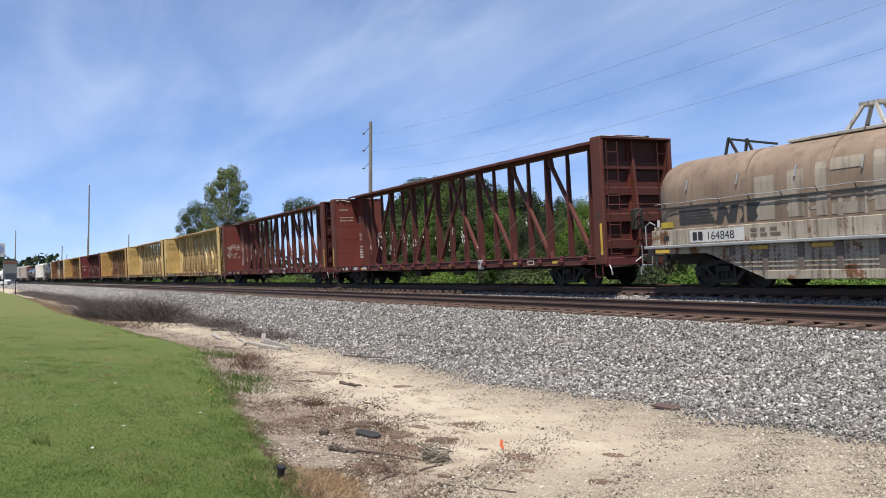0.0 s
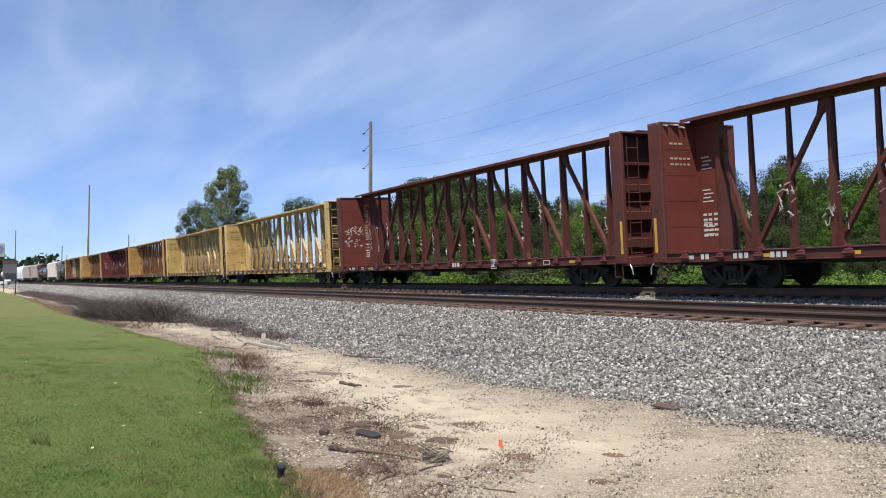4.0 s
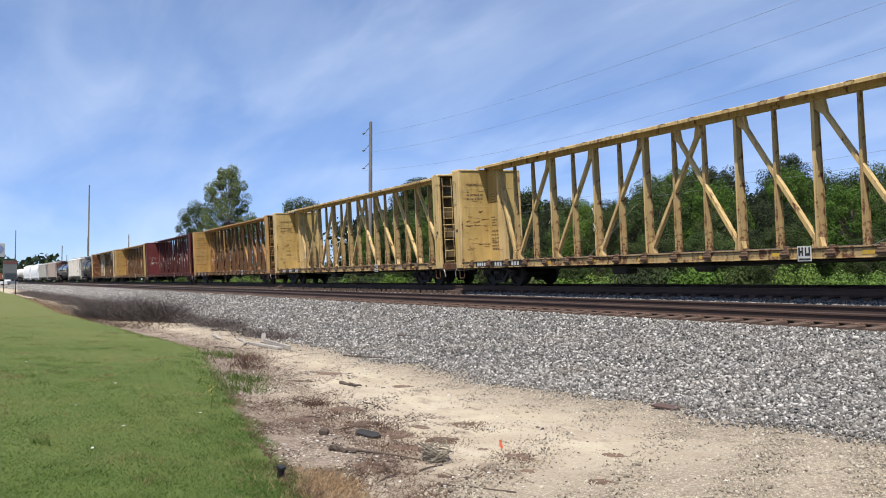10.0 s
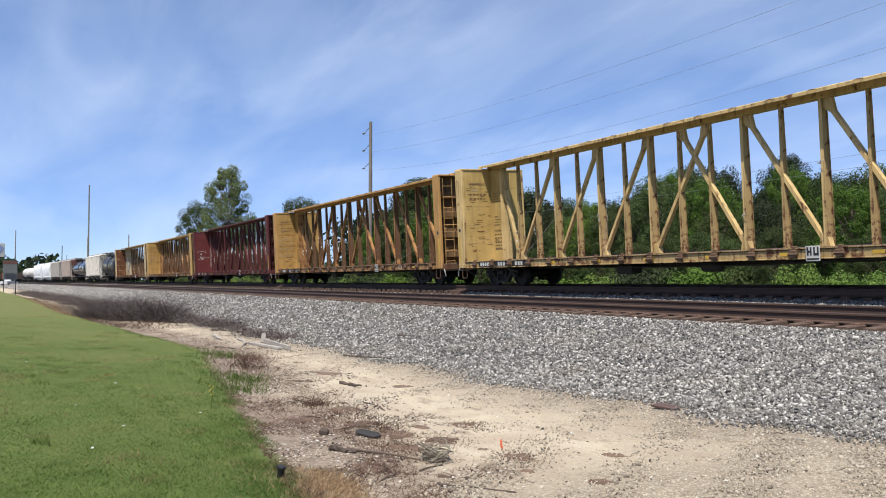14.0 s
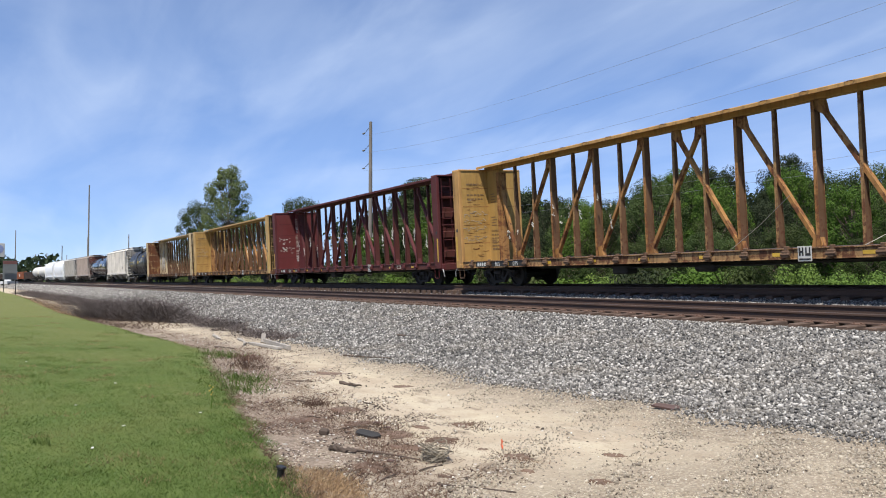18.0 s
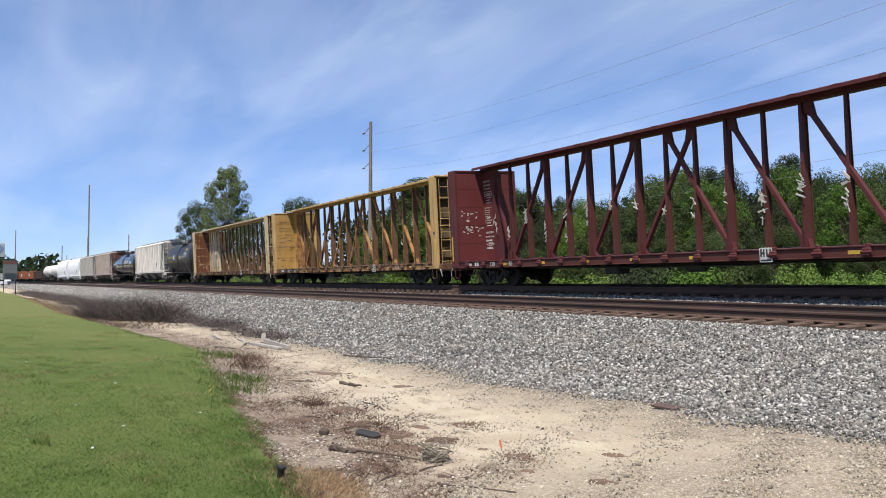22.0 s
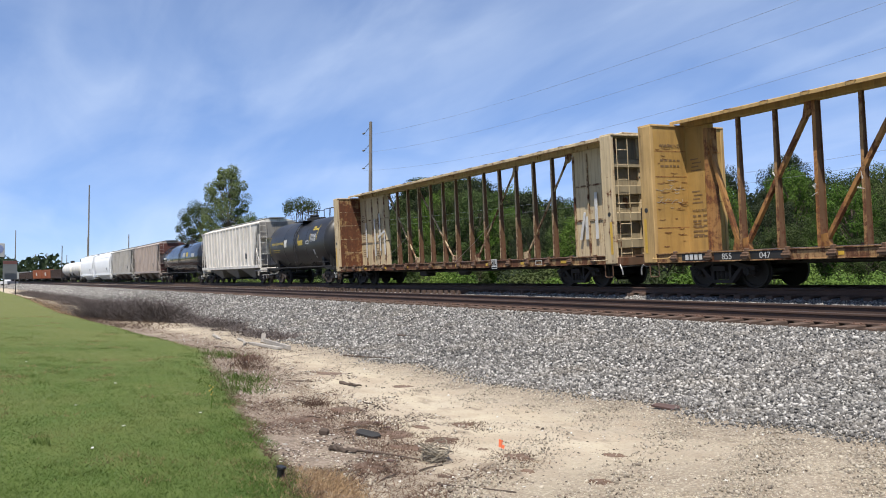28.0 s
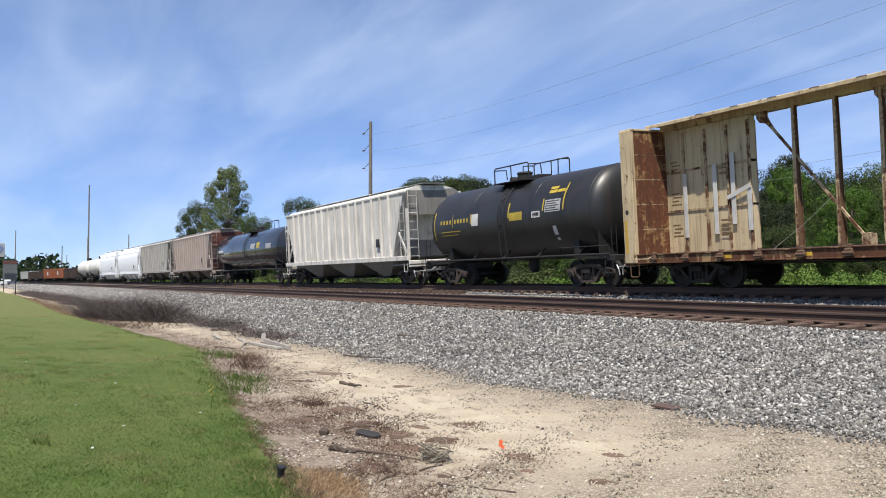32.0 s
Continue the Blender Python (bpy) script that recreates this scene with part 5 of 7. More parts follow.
    # lifting frames on the roof
    for s, x in ((-1, -h + 2.0), (1, h - 2.9)):
        f = Form()
        for y in (-.55, .25):
            f.bar((x, y, ridge - .16), (x + .12, y * .9, ridge + .42), .06, .06)
            f.bar((x + .35, y * .8, ridge - .04), (x + .12, y * .9, ridge + .42), .06, .06)
        f.bar((x + .12, -.5, ridge + .42), (x + .12, .3, ridge + .42), .07, .07)
        f.bar((x + .12, -.4, ridge + .38), (x + 1.5, -.25, ridge + .06), .06, .06)
        part("stacking_guide", f, M_BLACK, hood, "black stacking guide")
    f = Form()
    for dx, y in ((-.55, -.4), (.55, -.4), (-.55, .4), (.55, .4)):
        f.bar((dx + .05, y, ridge - .06), (dx * .3 + .05, y * .4, ridge + .62), .08, .07)
    f.bar((-.22, 0, ridge + .66), (.32, 0, ridge + .66), .34, .09)
    f.box(-1.8, 1.8, -.75, .75, ridge - .04, ridge + .035, .01)
    part("lifting_bail", f, M_SILVER, hood, "flaking silver lifting frame")
    # side sheets of the wagon
    for y in (-1, 1):
        a, c = sorted((y * 1.44, y * 1.50))
        part("top_band", Form().box(-h, h, a, c, 1.25, 1.68, .012), CREAM, car)
        part("rub_rail", Form().box(-h - .25, h + .25, min(y * 1.42, y * 1.60), max(y * 1.42, y * 1.60), 1.16, 1.25, .02), M_ALU, car, "dull metal rub rail")
        part("side_skirt", Form().slab([(-h + .05, 1.17), (-h + .05, .99), (-h + 2.0, .99), (-h + 3.9, 0.30), (h - 3.9, 0.30), (h - 2.0, .99), (h - .05, .99), (h - .05, 1.17)], "y", min(y * 1.40, y * 1.44), max(y * 1.40, y * 1.44)), CREAM, car)
        part("bottom_rail", Form().box(-h + 3.9, h - 3.9, min(y * 1.42, y * 1.5), max(y * 1.42, y * 1.5), .28, .50, .012), CREAM, car)
        for z in (0.60, 0.71, 0.82, 0.93, 1.04, 1.12):
            x = h - 2.1 if z > .97 else h - 2.2 - (.99 - z) * 2.75
            part("side_corrugation", Form().bar((-x, y * 1.44, z), (x, y * 1.44, z), .05, .035, (0, 1, 0)), CREAM, car)
        for k in range(7):
            x = -h + 2.9 + (2 * h - 5.8) * k / 6
            part("side_stake", Form().box(x - .09, x + .09, min(y * 1.42, y * 1.485), max(y * 1.42, y * 1.485), .5 if abs(x) < h - 3.9 else .9, 1.16, .012), LOW_DARK, car)
    part("trough", Form().slab([(-1.4, 1.3), (1.4, 1.3), (1.4, .6), (.6, .45), (-.6, .45), (-1.4, .6)], "x", -h + 3.9, h - 3.9), M_BLACK, car)
    part("centre_sill", Form().box(-h - .2, h + .2, -.3, .3, .66, 1.1), M_BLACK, car)
    part("bogie_cover", Form().slab([(-h + .1, 1.16), (-h + 3.9, 1.16), (-h + 4.1, .33), (-h + 3.7, .5), (-h + 2.5, .95), (-h + .1, .98)], "y", -1.2, 1.2), M_BLACK, car)
    part("bogie_cover", Form().slab([(h - .1, 1.16), (h - 3.9, 1.16), (h - 4.1, .33), (h - 3.7, .5), (h - 2.5, .95), (h - .1, .98)], "y", -1.2, 1.2), M_BLACK, car)
    for x in (-h + .25, -h + 3.5, -h + 5.3, -h + 8.0):
        part("reflector", Form().box(x, x + .55, -1.616 if x < -h + 1 else -1.50, -1.606 if x < -h + 1 else -1.49, 1.03, 1.12), M_REFLECT, car, "yellow reflective strip")
    # number in black on the band; the owner's initials are plain blocks
    part("initial_block", Form().box(-h + 1.60, -h + 1.75, -1.512, -1.504, 1.34, 1.57), M_MARK, car)
    part("initial_block", Form().box(-h + 1.80, -h + 1.95, -1.512, -1.504, 1.34, 1.57), M_MARK, car)
    lettering("wagon_number", "164848", 0.23, M_MARK, car, side_pose(-h + 2.08, -1.506, 1.34))
    part("number_backing", Form().box(-h + 1.50, -h + 3.35, -1.505, -1.501, 1.29, 1.62), M_WHITE, car, "paler painted number panel")
    for k, wd in enumerate((.2, .2, .3, .2, .15, .2)):
        part("stencil_mark", Form().box(-h + 3.55 + .3 * (k % 3), -h + 3.55 + .3 * (k % 3) + wd, -1.508, -1.502, 1.36 + .13 * (k // 3), 1.44 + .13 * (k // 3)), LOW_DARK, car)
    part("stencil_mark", Form().box(-h + .5, -h + .7, -1.508, -1.502, 1.38, 1.52), M_MARK, car)
    # end platform, its ladder and railing
    for s in (-1, 1):
        part("end_sill", Form().box(min(s * (h + .05), s * (h + .3)), max(s * (h + .05), s * (h + .3)), -1.4, 1.4, .95, 1.25, .02), LOW_DARK, car)
        part("end_bulkhead", Form().box(min(s * (h - .1), s * (h - .02)), max(s * (h - .1), s * (h - .02)), -1.4, 1.4, 1.0, 1.8), CREAM, car)
        part("platform", Form().box(min(s * h, s * (h + .75)), max(s * h, s * (h + .75)), -.75, .75, 1.24, 1.28), M_ALU, car)
        part("platform_ladder", ladder_form(s * (h + .7), -1.25, -.85, .55, 1.3, .3), M_ALU, car)
        for y in (-1.25, -.75):
            part("hand_rail", Form().tube([(s * (h + .5), y, 1.25), (s * (h + .5), y, 1.85), (s * (h + .3), y, 1.95), (s * (h + .1), y, 1.85)], .018, 6), M_ALU, car)
        coupler(car, s * (h + .35), s)
        bogie(car, s * (h - 2.3))
        for y in (-1.46, 1.46):
            stirrup(car, s * (h - .3), y, 1.1, LOW_DARK, .5)
    TRAIN.append((car, s0))
    return car


coil_wagon(87.9)


# ---- marks, wrap shreds and patches on single wagons ----
M_WRAP = plain("torn_white_wrap", (0.50, 0.475, 0.43), .5, 0, .2, 8, .1)


def shred(parent, x, y, z, rnd, big=1.0):
    """A torn strip of wrap clinging to a post."""
    f = Form()
    for k in range(rnd.randint(2, 4)):
        a, l, w = rnd.choice((rnd.uniform(.2, .9), rnd.uniform(-.9, -.2), rnd.uniform(1.1, 2.0))), rnd.uniform(.07, .24) * big, rnd.uniform(.012, .04) * big
        px, pz = x + rnd.uniform(-.04, .04), z + rnd.uniform(-.2, .2)
        f.bar((px - l / 2 * math.cos(a), y - .012, pz - l / 2 * math.sin(a)), (px + l / 2 * math.cos(a), y - .05, pz + l / 2 * math.sin(a)), .03, w, (0, 1, 0), .008, w * rnd.uniform(.2, .8))
    tagged(part("wrap_shred", f, M_WRAP, parent, "torn strip of white wrap"), kind="stuff")


def shreds(car, seed, count, z0=1.5, z1=3.0, xs=None):
    rnd = random.Random(seed)
    for k in range(count):
        x = rnd.choice(POSTS) * rnd.choice((-1, 1)) if xs is None else rnd.uniform(*xs)
        shred(car, x, -.17, rnd.uniform(z0, z1), rnd)


def wall_scrawl(car, seed, rows, y0, y1, m, label, big=1.0):
    """Broken strokes of spray paint or torn film on the inner face of the rear end wall."""
    rnd = random.Random(seed)
    x = -(HALF - .48) + .006
    for z in rows:
        f = Form()
        y = y0
        while y < y1:
            h = rnd.uniform(.05, .16) * big
            a = rnd.choice((-.6, -.2, .1, .7, 1.4))
            l = rnd.uniform(.07, .17)
            cz = z + rnd.uniform(-.08, .08)
            f.bar((x, y - l / 2 * math.cos(a), cz - l / 2 * math.sin(a)), (x, y + l / 2 * math.cos(a), cz + l / 2 * math.sin(a)), .004, .028 * big, (1, 0, 0))
            y += rnd.uniform(.07, .15)
        tagged(part("scrawl", f, m, car, label), kind="stuff")


def wall_notes(car, m, bold=None):
    """Stencilled notes on the rear end wall and on the panel beside it, too faint to read."""
    rnd = random.Random(11)
    x = -(HALF - .48) + .007
    for z, n in ((4.15, 3), (3.72, 5), (3.55, 5)):
        f = Form()
        y = -1.15
        for k in range(n):
            w = rnd.uniform(.08, .16)
            f.box(x - .002, x, y, y + w, z, z + .055)
            y += w + .05
        tagged(part("stencil_note", f, m, car), kind="stuff")
    for z in (1.45, 1.6, 1.75, 1.9, 2.05):
        f = Form()
        for k in range(3):
            f.box(-10.98 + .2 * k, -10.98 + .2 * k + rnd.uniform(.12, .17), -.118, -.113, z, z + (.07 if bold else .05))
        tagged(part("stencil_note", f, bold or m, car), kind="stuff")


def red_notes(car, chips):
    """Notes beside the rear end wall: a faint one on top, then a safety note and a bold warning."""
    rnd = random.Random(chips)
    y, x0 = -.116, -11.1
    for z, n, h in ((4.28, 2, .07), (4.12, 2, .07), (3.98, 3, .06), (3.86, 4, .04), (3.78, 4, .04), (3.70, 4, .04)):
        tagged(part("stencil_note", bars_form(x0, y, z, [rnd.uniform(.1, .56 / n) for _ in range(n)], h, .04), M_SCUFF, car), kind="stuff")
    lettering("safety_note", "SAFETY FIRST", .062, M_SCUFF, car, side_pose(x0, y - .004, 3.18))
    for k in range(7):
        tagged(part("stencil_note", bars_form(x0, y, 3.09 - .085 * k, [rnd.uniform(.08, .16) for _ in range(3)], .035, .03), M_SCUFF, car), kind="stuff")
    lettering("warning_note", "WARNING", .10, M_WHITE, car, side_pose(x0 + .02, y - .004, 2.13))
    lettering("warning_note", "DO NOT MOVE", .072, M_WHITE, car, side_pose(x0, y - .004, 1.97))
    tagged(part("stencil_note", bars_form(x0, y, 1.81, (.2, .23), .075, .05), M_WHITE, car), kind="stuff")
    lettering("warning_note", "ARE SECURED", .072, M_WHITE, car, side_pose(x0, y - .004, 1.65))
    tagged(part("stencil_note", bars_form(x0 + .03, y, 1.49, (.06, .33), .075, .05), M_WHITE, car), kind="stuff")
    # flaked chips of paint and film on the wall and on the rib beside the notes
    for q in range(chips):
        f = Form()
        x = -(HALF - .48) + .006
        if q % 3:
            yy, zz = rnd.uniform(-1.34, -.3), rnd.choice((rnd.gauss(2.95, .1), rnd.gauss(2.35, .12)))
            l, a = rnd.uniform(.05, .16), rnd.choice((0.0, .15, -.3, .9, -.15, .1))
            f.bar((x, yy, zz), (x, yy + l * math.cos(a), zz + l * math.sin(a)), .004, rnd.uniform(.025, .06), (1, 0, 0), .004, rnd.uniform(.012, .06))
        else:
            xx, zz = rnd.uniform(-10.35, -10.1), rnd.gauss(2.6, .35)
            a = rnd.choice((.3, -.7, 1.3, 0))
            f.bar((xx, -.207, zz), (xx + .08 * math.cos(a), -.207, zz + .10 * math.sin(a)), .004, rnd.uniform(.02, .045), (0, 1, 0))
        tagged(part("scrawl", f, M_WRAP, car, "white graffiti stroke"), kind="stuff")


wall_notes(cars[0], M_SCUFF, M_WHITE)
red_notes(cars[1], 84)
red_notes(cars[5], 46)
for k in (2, 3, 4, 6):
    wall_notes(cars[k], M_NOTE)
shreds(cars[0], 1, 26, 1.6, 2.7, (-8.5, 1))
shreds(cars[0], 2, 10, 1.6, 3.2)
shreds(cars[1], 3, 40, 1.6, 3.0)
rnd = random.Random(44)
for x in [-x for x in POSTS] + POSTS:
    zc = rnd.uniform(1.9, 2.8)
    for q in range(rnd.randint(2, 5)):
        shred(cars[5], x, -.17, zc + rnd.gauss(0, .22), rnd, rnd.uniform(.9, 1.6))
shreds(cars[4], 5, 12, 1.8, 3.0, (-10, -3))
shreds(cars[6], 6, 12, 1.8, 3.0)
shreds(cars[2], 7, 6, 1.8, 3.2)
shreds(cars[3], 8, 6, 1.8, 3.2)
wall_scrawl(cars[4], 12, (2.95, 2.65, 2.35, 1.95), -1.3, -.25, M_SCUFF, "scraps of torn white film", .7)
wall_scrawl(cars[6], 13, (2.85, 2.55), -1.3, -.25, M_SCUFF, "scraps of torn white film", .6)
# loose film on the end wall of the first flatcar, and its white cap
f = Form()
for y0, y1, z0, z1 in ((-1.4, -.8, 4.80, 4.72), (-.85, -.55, 4.76, 4.66), (-1.45, -1.2, 4.78, 4.70)):
    f.bar((-HALF + .3, y0, z0), (-HALF + .5, y1, z1), .22, .03)
part("loose_film", f, M_WRAP, cars[0], "flapping white film")
part("cap_sheet", Form().box(HALF - .5, HALF + .03, -1.5, .4, TOP_Z + .017, TOP_Z + .035, .006), M_WRAP, cars[0], "white film over the wall cap")
for y in (-.2, .5):
    part("cap_bracket", Form().box(HALF - .4, HALF - .1, y, y + .16, TOP_Z + .03, TOP_Z + .10, .01), M_BLACK, cars[0])
# wagon numbers on the sills
M_PANEL = plain("black_number_panel", (0.02, 0.018, 0.016), .6, 0, .2, 9, 0)


def sill_number(car, body, panel=True):
    """The owner's initials as plain blocks and the number between the winches of the rear sill."""
    y = -1.480
    if panel:
        for x0, x1 in ((-10.15, -9.3), (-9.0, -8.05), (-7.8, -6.8)):
            part("number_panel", Form().box(x0, x1, y, y + .006, DECK_Z - .235, DECK_Z - .035), M_PANEL, car, "black number panel")
    for k in range(4 if panel else 2):
        x = (-10.02 if panel else -9.86) + .165 * k
        part("initial_block", Form().box(x, x + .115, y - .006, y - .001, DECK_Z - .205, DECK_Z - .055), M_WHITE, car)
    if body:
        p, q = body.split()
        lettering("wagon_number", p, .165, M_WHITE, car, side_pose(-8.73, y - .003, DECK_Z - .215))
        lettering("wagon_number", q, .165, M_WHITE, car, side_pose(-7.52, y - .003, DECK_Z - .215))
    else:
        for k in range(6):
            x = -8.75 + .18 * k + (.62 if k > 2 else 0)
            part("number_block", Form().box(x, x + .12, y - .006, y - .001, DECK_Z - .205, DECK_Z - .055), M_WHITE, car)


sill_number(cars[4], "855 075")
sill_number(cars[6], "855 047")
for k in (2, 3):
    sill_number(cars[k], "")
sill_number(cars[0], "", False)
sill_number(cars[1], "120 156", False)
sill_number(cars[5], "120 183", False)
for k in (0, 1, 5):
    part("data_block", Form().box(-10.35, -10.12, -1.478, -1.473, DECK_Z - .19, DECK_Z - .08), M_WHITE, cars[k])
part("data_block", Form().box(1.0, 1.14, -1.55, -1.545, DECK_Z - .2, DECK_Z - .04).box(1.2, 1.34, -1.55, -1.545, DECK_Z - .2, DECK_Z - .04).box(1.42, 1.6, -1.55, -1.545, DECK_Z - .2, DECK_Z - .04), M_WHITE, cars[1])
# the white repair strips on the old flatcar's panels
for x, z0, z1 in ((-10.35, 1.45, 3.35), (-9.2, 1.5, 3.5), (-8.55, 1.75, 3.75), (-8.0, 1.55, 2.75), (9.2, 1.6, 3.2), (8.66, 1.6, 2.4)):
    part("patch_strip", Form().box(x - .075, x + .075, -.185, -.165, z0, z1, .004), M_WHITE, cars[7], "white painted patch strip")
part("patch_strip", Form().bar((-8.75, -.2, 2.5), (-7.95, -.2, 2.78), .02, .12), M_WHITE, cars[7], "white painted patch strip")
part("patch_strip", Form().bar((8.35, -.2, 1.6), (8.62, -.2, 2.55), .02, .12), M_WHITE, cars[7], "white painted patch strip")
f = Form()
for z in (1.5, 1.62, 1.74, 1.86, 3.2, 3.35):
    f.box(-9.05, -8.7, -.165, -.161, z, z + .05)
tagged(part("stencil_note", f, M_NOTE, cars[7]), kind="stuff")


# ---- sagging dents, rust runs and warnings on the yellow end walls ----
M_RUN = painted("rust_run", (0.26, 0.13, 0.05), 0.7, 0.5, 0.5, 0.75, 2.5, 1.0)
x = -(HALF - .48) + .0065
for k, seed in ((2, 61), (3, 62), (4, 63), (6, 64)):
    rnd = random.Random(seed)
    for q in range(34):
        y, z = rnd.uniform(-1.35, -.3), rnd.uniform(1.2, 4.1)
        l, sag = rnd.uniform(.06, .34), rnd.uniform(.008, .03)
        f = Form()
        pts = [(x, y + l * i / 4, z - sag * math.sin(math.pi * i / 4) + rnd.uniform(-.008, .008)) for i in range(5)]
        for a, b in zip(pts, pts[1:]):
            f.bar(a, b, .003, rnd.uniform(.008, .022), (1, 0, 0))
        tagged(part("scuff", f, M_RUN if q % 7 else M_SCUFF, cars[k]), kind="stuff")
    lettering("warning_note", "WARNING", .115, M_NOTE, cars[k], Matrix(((0, 0, 1, x + .002), (1, 0, 0, -1.12), (0, 1, 0, 4.12), (0, 0, 0, 1))))
    lettering("warning_note", "WARNING", .08, M_NOTE, cars[k], side_pose(-10.98, -.119, 2.2))
# slack tie-down cables between deck and frame
M_CABLE = plain("dull_steel_cable", (0.20, 0.19, 0.17), .5, .5, .3, 20, 0)
for k, places in ((0, ((5.2, 2.7, 4.0), (7.9, 2.4, 6.7), (-3.4, 2.2, -4.4))), (2, ((8.2, 2.1, 6.6), (-2.2, 2.6, -3.2))), (3, ((-6.1, 2.9, -7.3), (-3.8, 2.4, -2.7))), (4, ((3.6, 2.4, 2.6), (7.6, 2.0, 6.4))), (6, ((1.4, 2.5, .3),)), (7, ((-5.4, 2.3, -6.3), (2.6, 2.6, 1.5)))):
    for x0, z0, x1 in places:
        part("tie_down_cable", Form().tube([(x0, -.2, z0), ((x0 + x1) / 2, -.8, (z0 + DECK_Z) / 2 - .05), (x1, -1.42, DECK_Z)], .008, 5), M_CABLE, cars[k], "slack steel cable")


# ---- trees and bushes ----
def leaf_quads(rng, centres, radii, per, size, flat=0.75):
    """Small leaf clumps scattered through blobs: arrays of vertices and faces."""
    pts = []
    for c, r, n in zip(centres, radii, per):
        d = rng.normal(size=(n, 3))
        d /= np.linalg.norm(d, axis=1)[:, None]
        pts.append(np.asarray(c) + d * (np.asarray(r) * (rng.uniform(0.3, 1.0, (n, 1)) ** 0.45)))
    p = np.concatenate(pts)
    m = len(p)
    # leaves lie roughly as the outside of their clump, tipped towards the sky
    out = p - np.repeat(np.asarray([tuple(c) for c in centres]), per, 0)
    out /= np.linalg.norm(out, axis=1)[:, None] + 1e-9
    nrm = out * 0.8 + rng.normal(size=(m, 3)) * 0.38 + np.array((0, 0, 0.45))
    nrm /= np.linalg.norm(nrm, axis=1)[:, None]
    a = rng.normal(size=(m, 3)); a -= nrm * (a * nrm).sum(1)[:, None]; a /= np.linalg.norm(a, axis=1)[:, None]
    b = np.cross(nrm, a)
    s = size * rng.uniform(0.55, 1.35, (m, 1))
    a, b = a * s, b * s * flat
    v = np.stack([p - a, p - b * 0.8 + a * 0.1, p + a, p + b], 1).reshape(-1, 3)
    return v, np.arange(4 * m).reshape(m, 4)


M_BARK = plain("grey_brown_bark", (0.12, 0.09, 0.07), 0.9, 0, 0.35, 5, 0.4)
L_MID = leafy("mid_green_leaves", (0.033, 0.052, 0.018), (0.070, 0.097, 0.033))
L_DARK = leafy("dark_pine_green_leaves", (0.022, 0.034, 0.018), (0.041, 0.058, 0.029))
L_FRESH = leafy("fresh_green_leaves", (0.050, 0.100, 0.017), (0.105, 0.185, 0.034))
L_LIME = leafy("bright_bank_leaves", (0.085, 0.150, 0.030), (0.165, 0.255, 0.060))
L_TALL = leafy("sunlit_grey_green_leaves", (0.070, 0.110, 0.042), (0.150, 0.200, 0.085))
L_GREY = leafy("grey_green_leaves", (0.042, 0.070, 0.024), (0.085, 0.125, 0.040))


def tree_meshes(seed, shape, leaves, size, count):
    """Trunk with limbs, and a crown, for a tree one metre tall."""
    rng = np.random.default_rng(seed)
    rnd = random.Random(seed)
    t = Form()
    lean = Vector((rnd.uniform(-.03, .03), rnd.uniform(-.03, .03), 0))
    trunk_top = 0.82 if shape == "pine" else 0.6
    t.tube([Vector((0, 0, -0.03)), lean * .3 + Vector((0, 0, .25)), lean + Vector((0, 0, trunk_top))], .022, 8, .007)
    centres, radii, per = [], [], []
    blobs = {"round": 78, "pine": 84, "tall": 90, "sparse": 18}[shape]
    for k in range(blobs):
        u = (k + .5) / blobs
        a = k * 2.4 + rnd.uniform(-.4, .4)
        if shape == "pine":
            z = 0.2 + .72 * u
            r = .30 * math.sin(math.pi * (0.16 + .76 * u)) ** .6 * rnd.uniform(.35, 1.05)
            q = .068 * rnd.uniform(.65, 1.35)
        elif shape == "tall":
            z = 0.16 + .78 * u ** 1.15
            r = (.30 - .10 * u) * math.sin(math.pi * (0.10 + .82 * u)) ** .6 * rnd.uniform(.25, 1.05)
            q = .062 * rnd.uniform(.5, 1.4)
        elif shape == "sparse":
            r = .36 * math.sqrt(u)
            z = .93 - .5 * r * r + rnd.uniform(-.03, .01)
            q = .10
        else:
            z = 0.14 + .78 * u
            r = .34 * math.sin(math.pi * (0.12 + .80 * u)) ** .6 * rnd.uniform(.45, 1.05)
            q = .085 * rnd.uniform(.6, 1.4)
        c = Vector((r * math.cos(a), r * math.sin(a), z)) + lean
        centres.append(c); radii.append((q, q, q * .8)); per.append(int(count / blobs))
        base = lean * .6 + Vector((0, 0, max(.12, z - .18 - r * .4)))
        t.tube([base, (base + c) / 2 + Vector((0, 0, -.02)), c], .006, 5, .0015)
    v, f = leaf_quads(rng, centres, radii, per, size)
    trunk = t.mesh("trunk", M_BARK)
    return trunk, stuff_mesh("crown", v, f, leaves)


TREES = {"round": [tree_meshes(3, "round", L_MID, .0072, 30000), tree_meshes(4, "round", L_DARK, .0072, 30000), tree_meshes(11, "round", L_GREY, .0072, 30000), tree_meshes(12, "round", L_FRESH, .0075, 28000)],
         "pine": [tree_meshes(5, "pine", L_DARK, .0068, 30000), tree_meshes(6, "pine", L_MID, .0068, 30000)],
         "tall": [tree_meshes(7, "tall", L_TALL, .0062, 32000)],
         "sparse": [tree_meshes(8, "sparse", L_MID, .010, 3000)]}


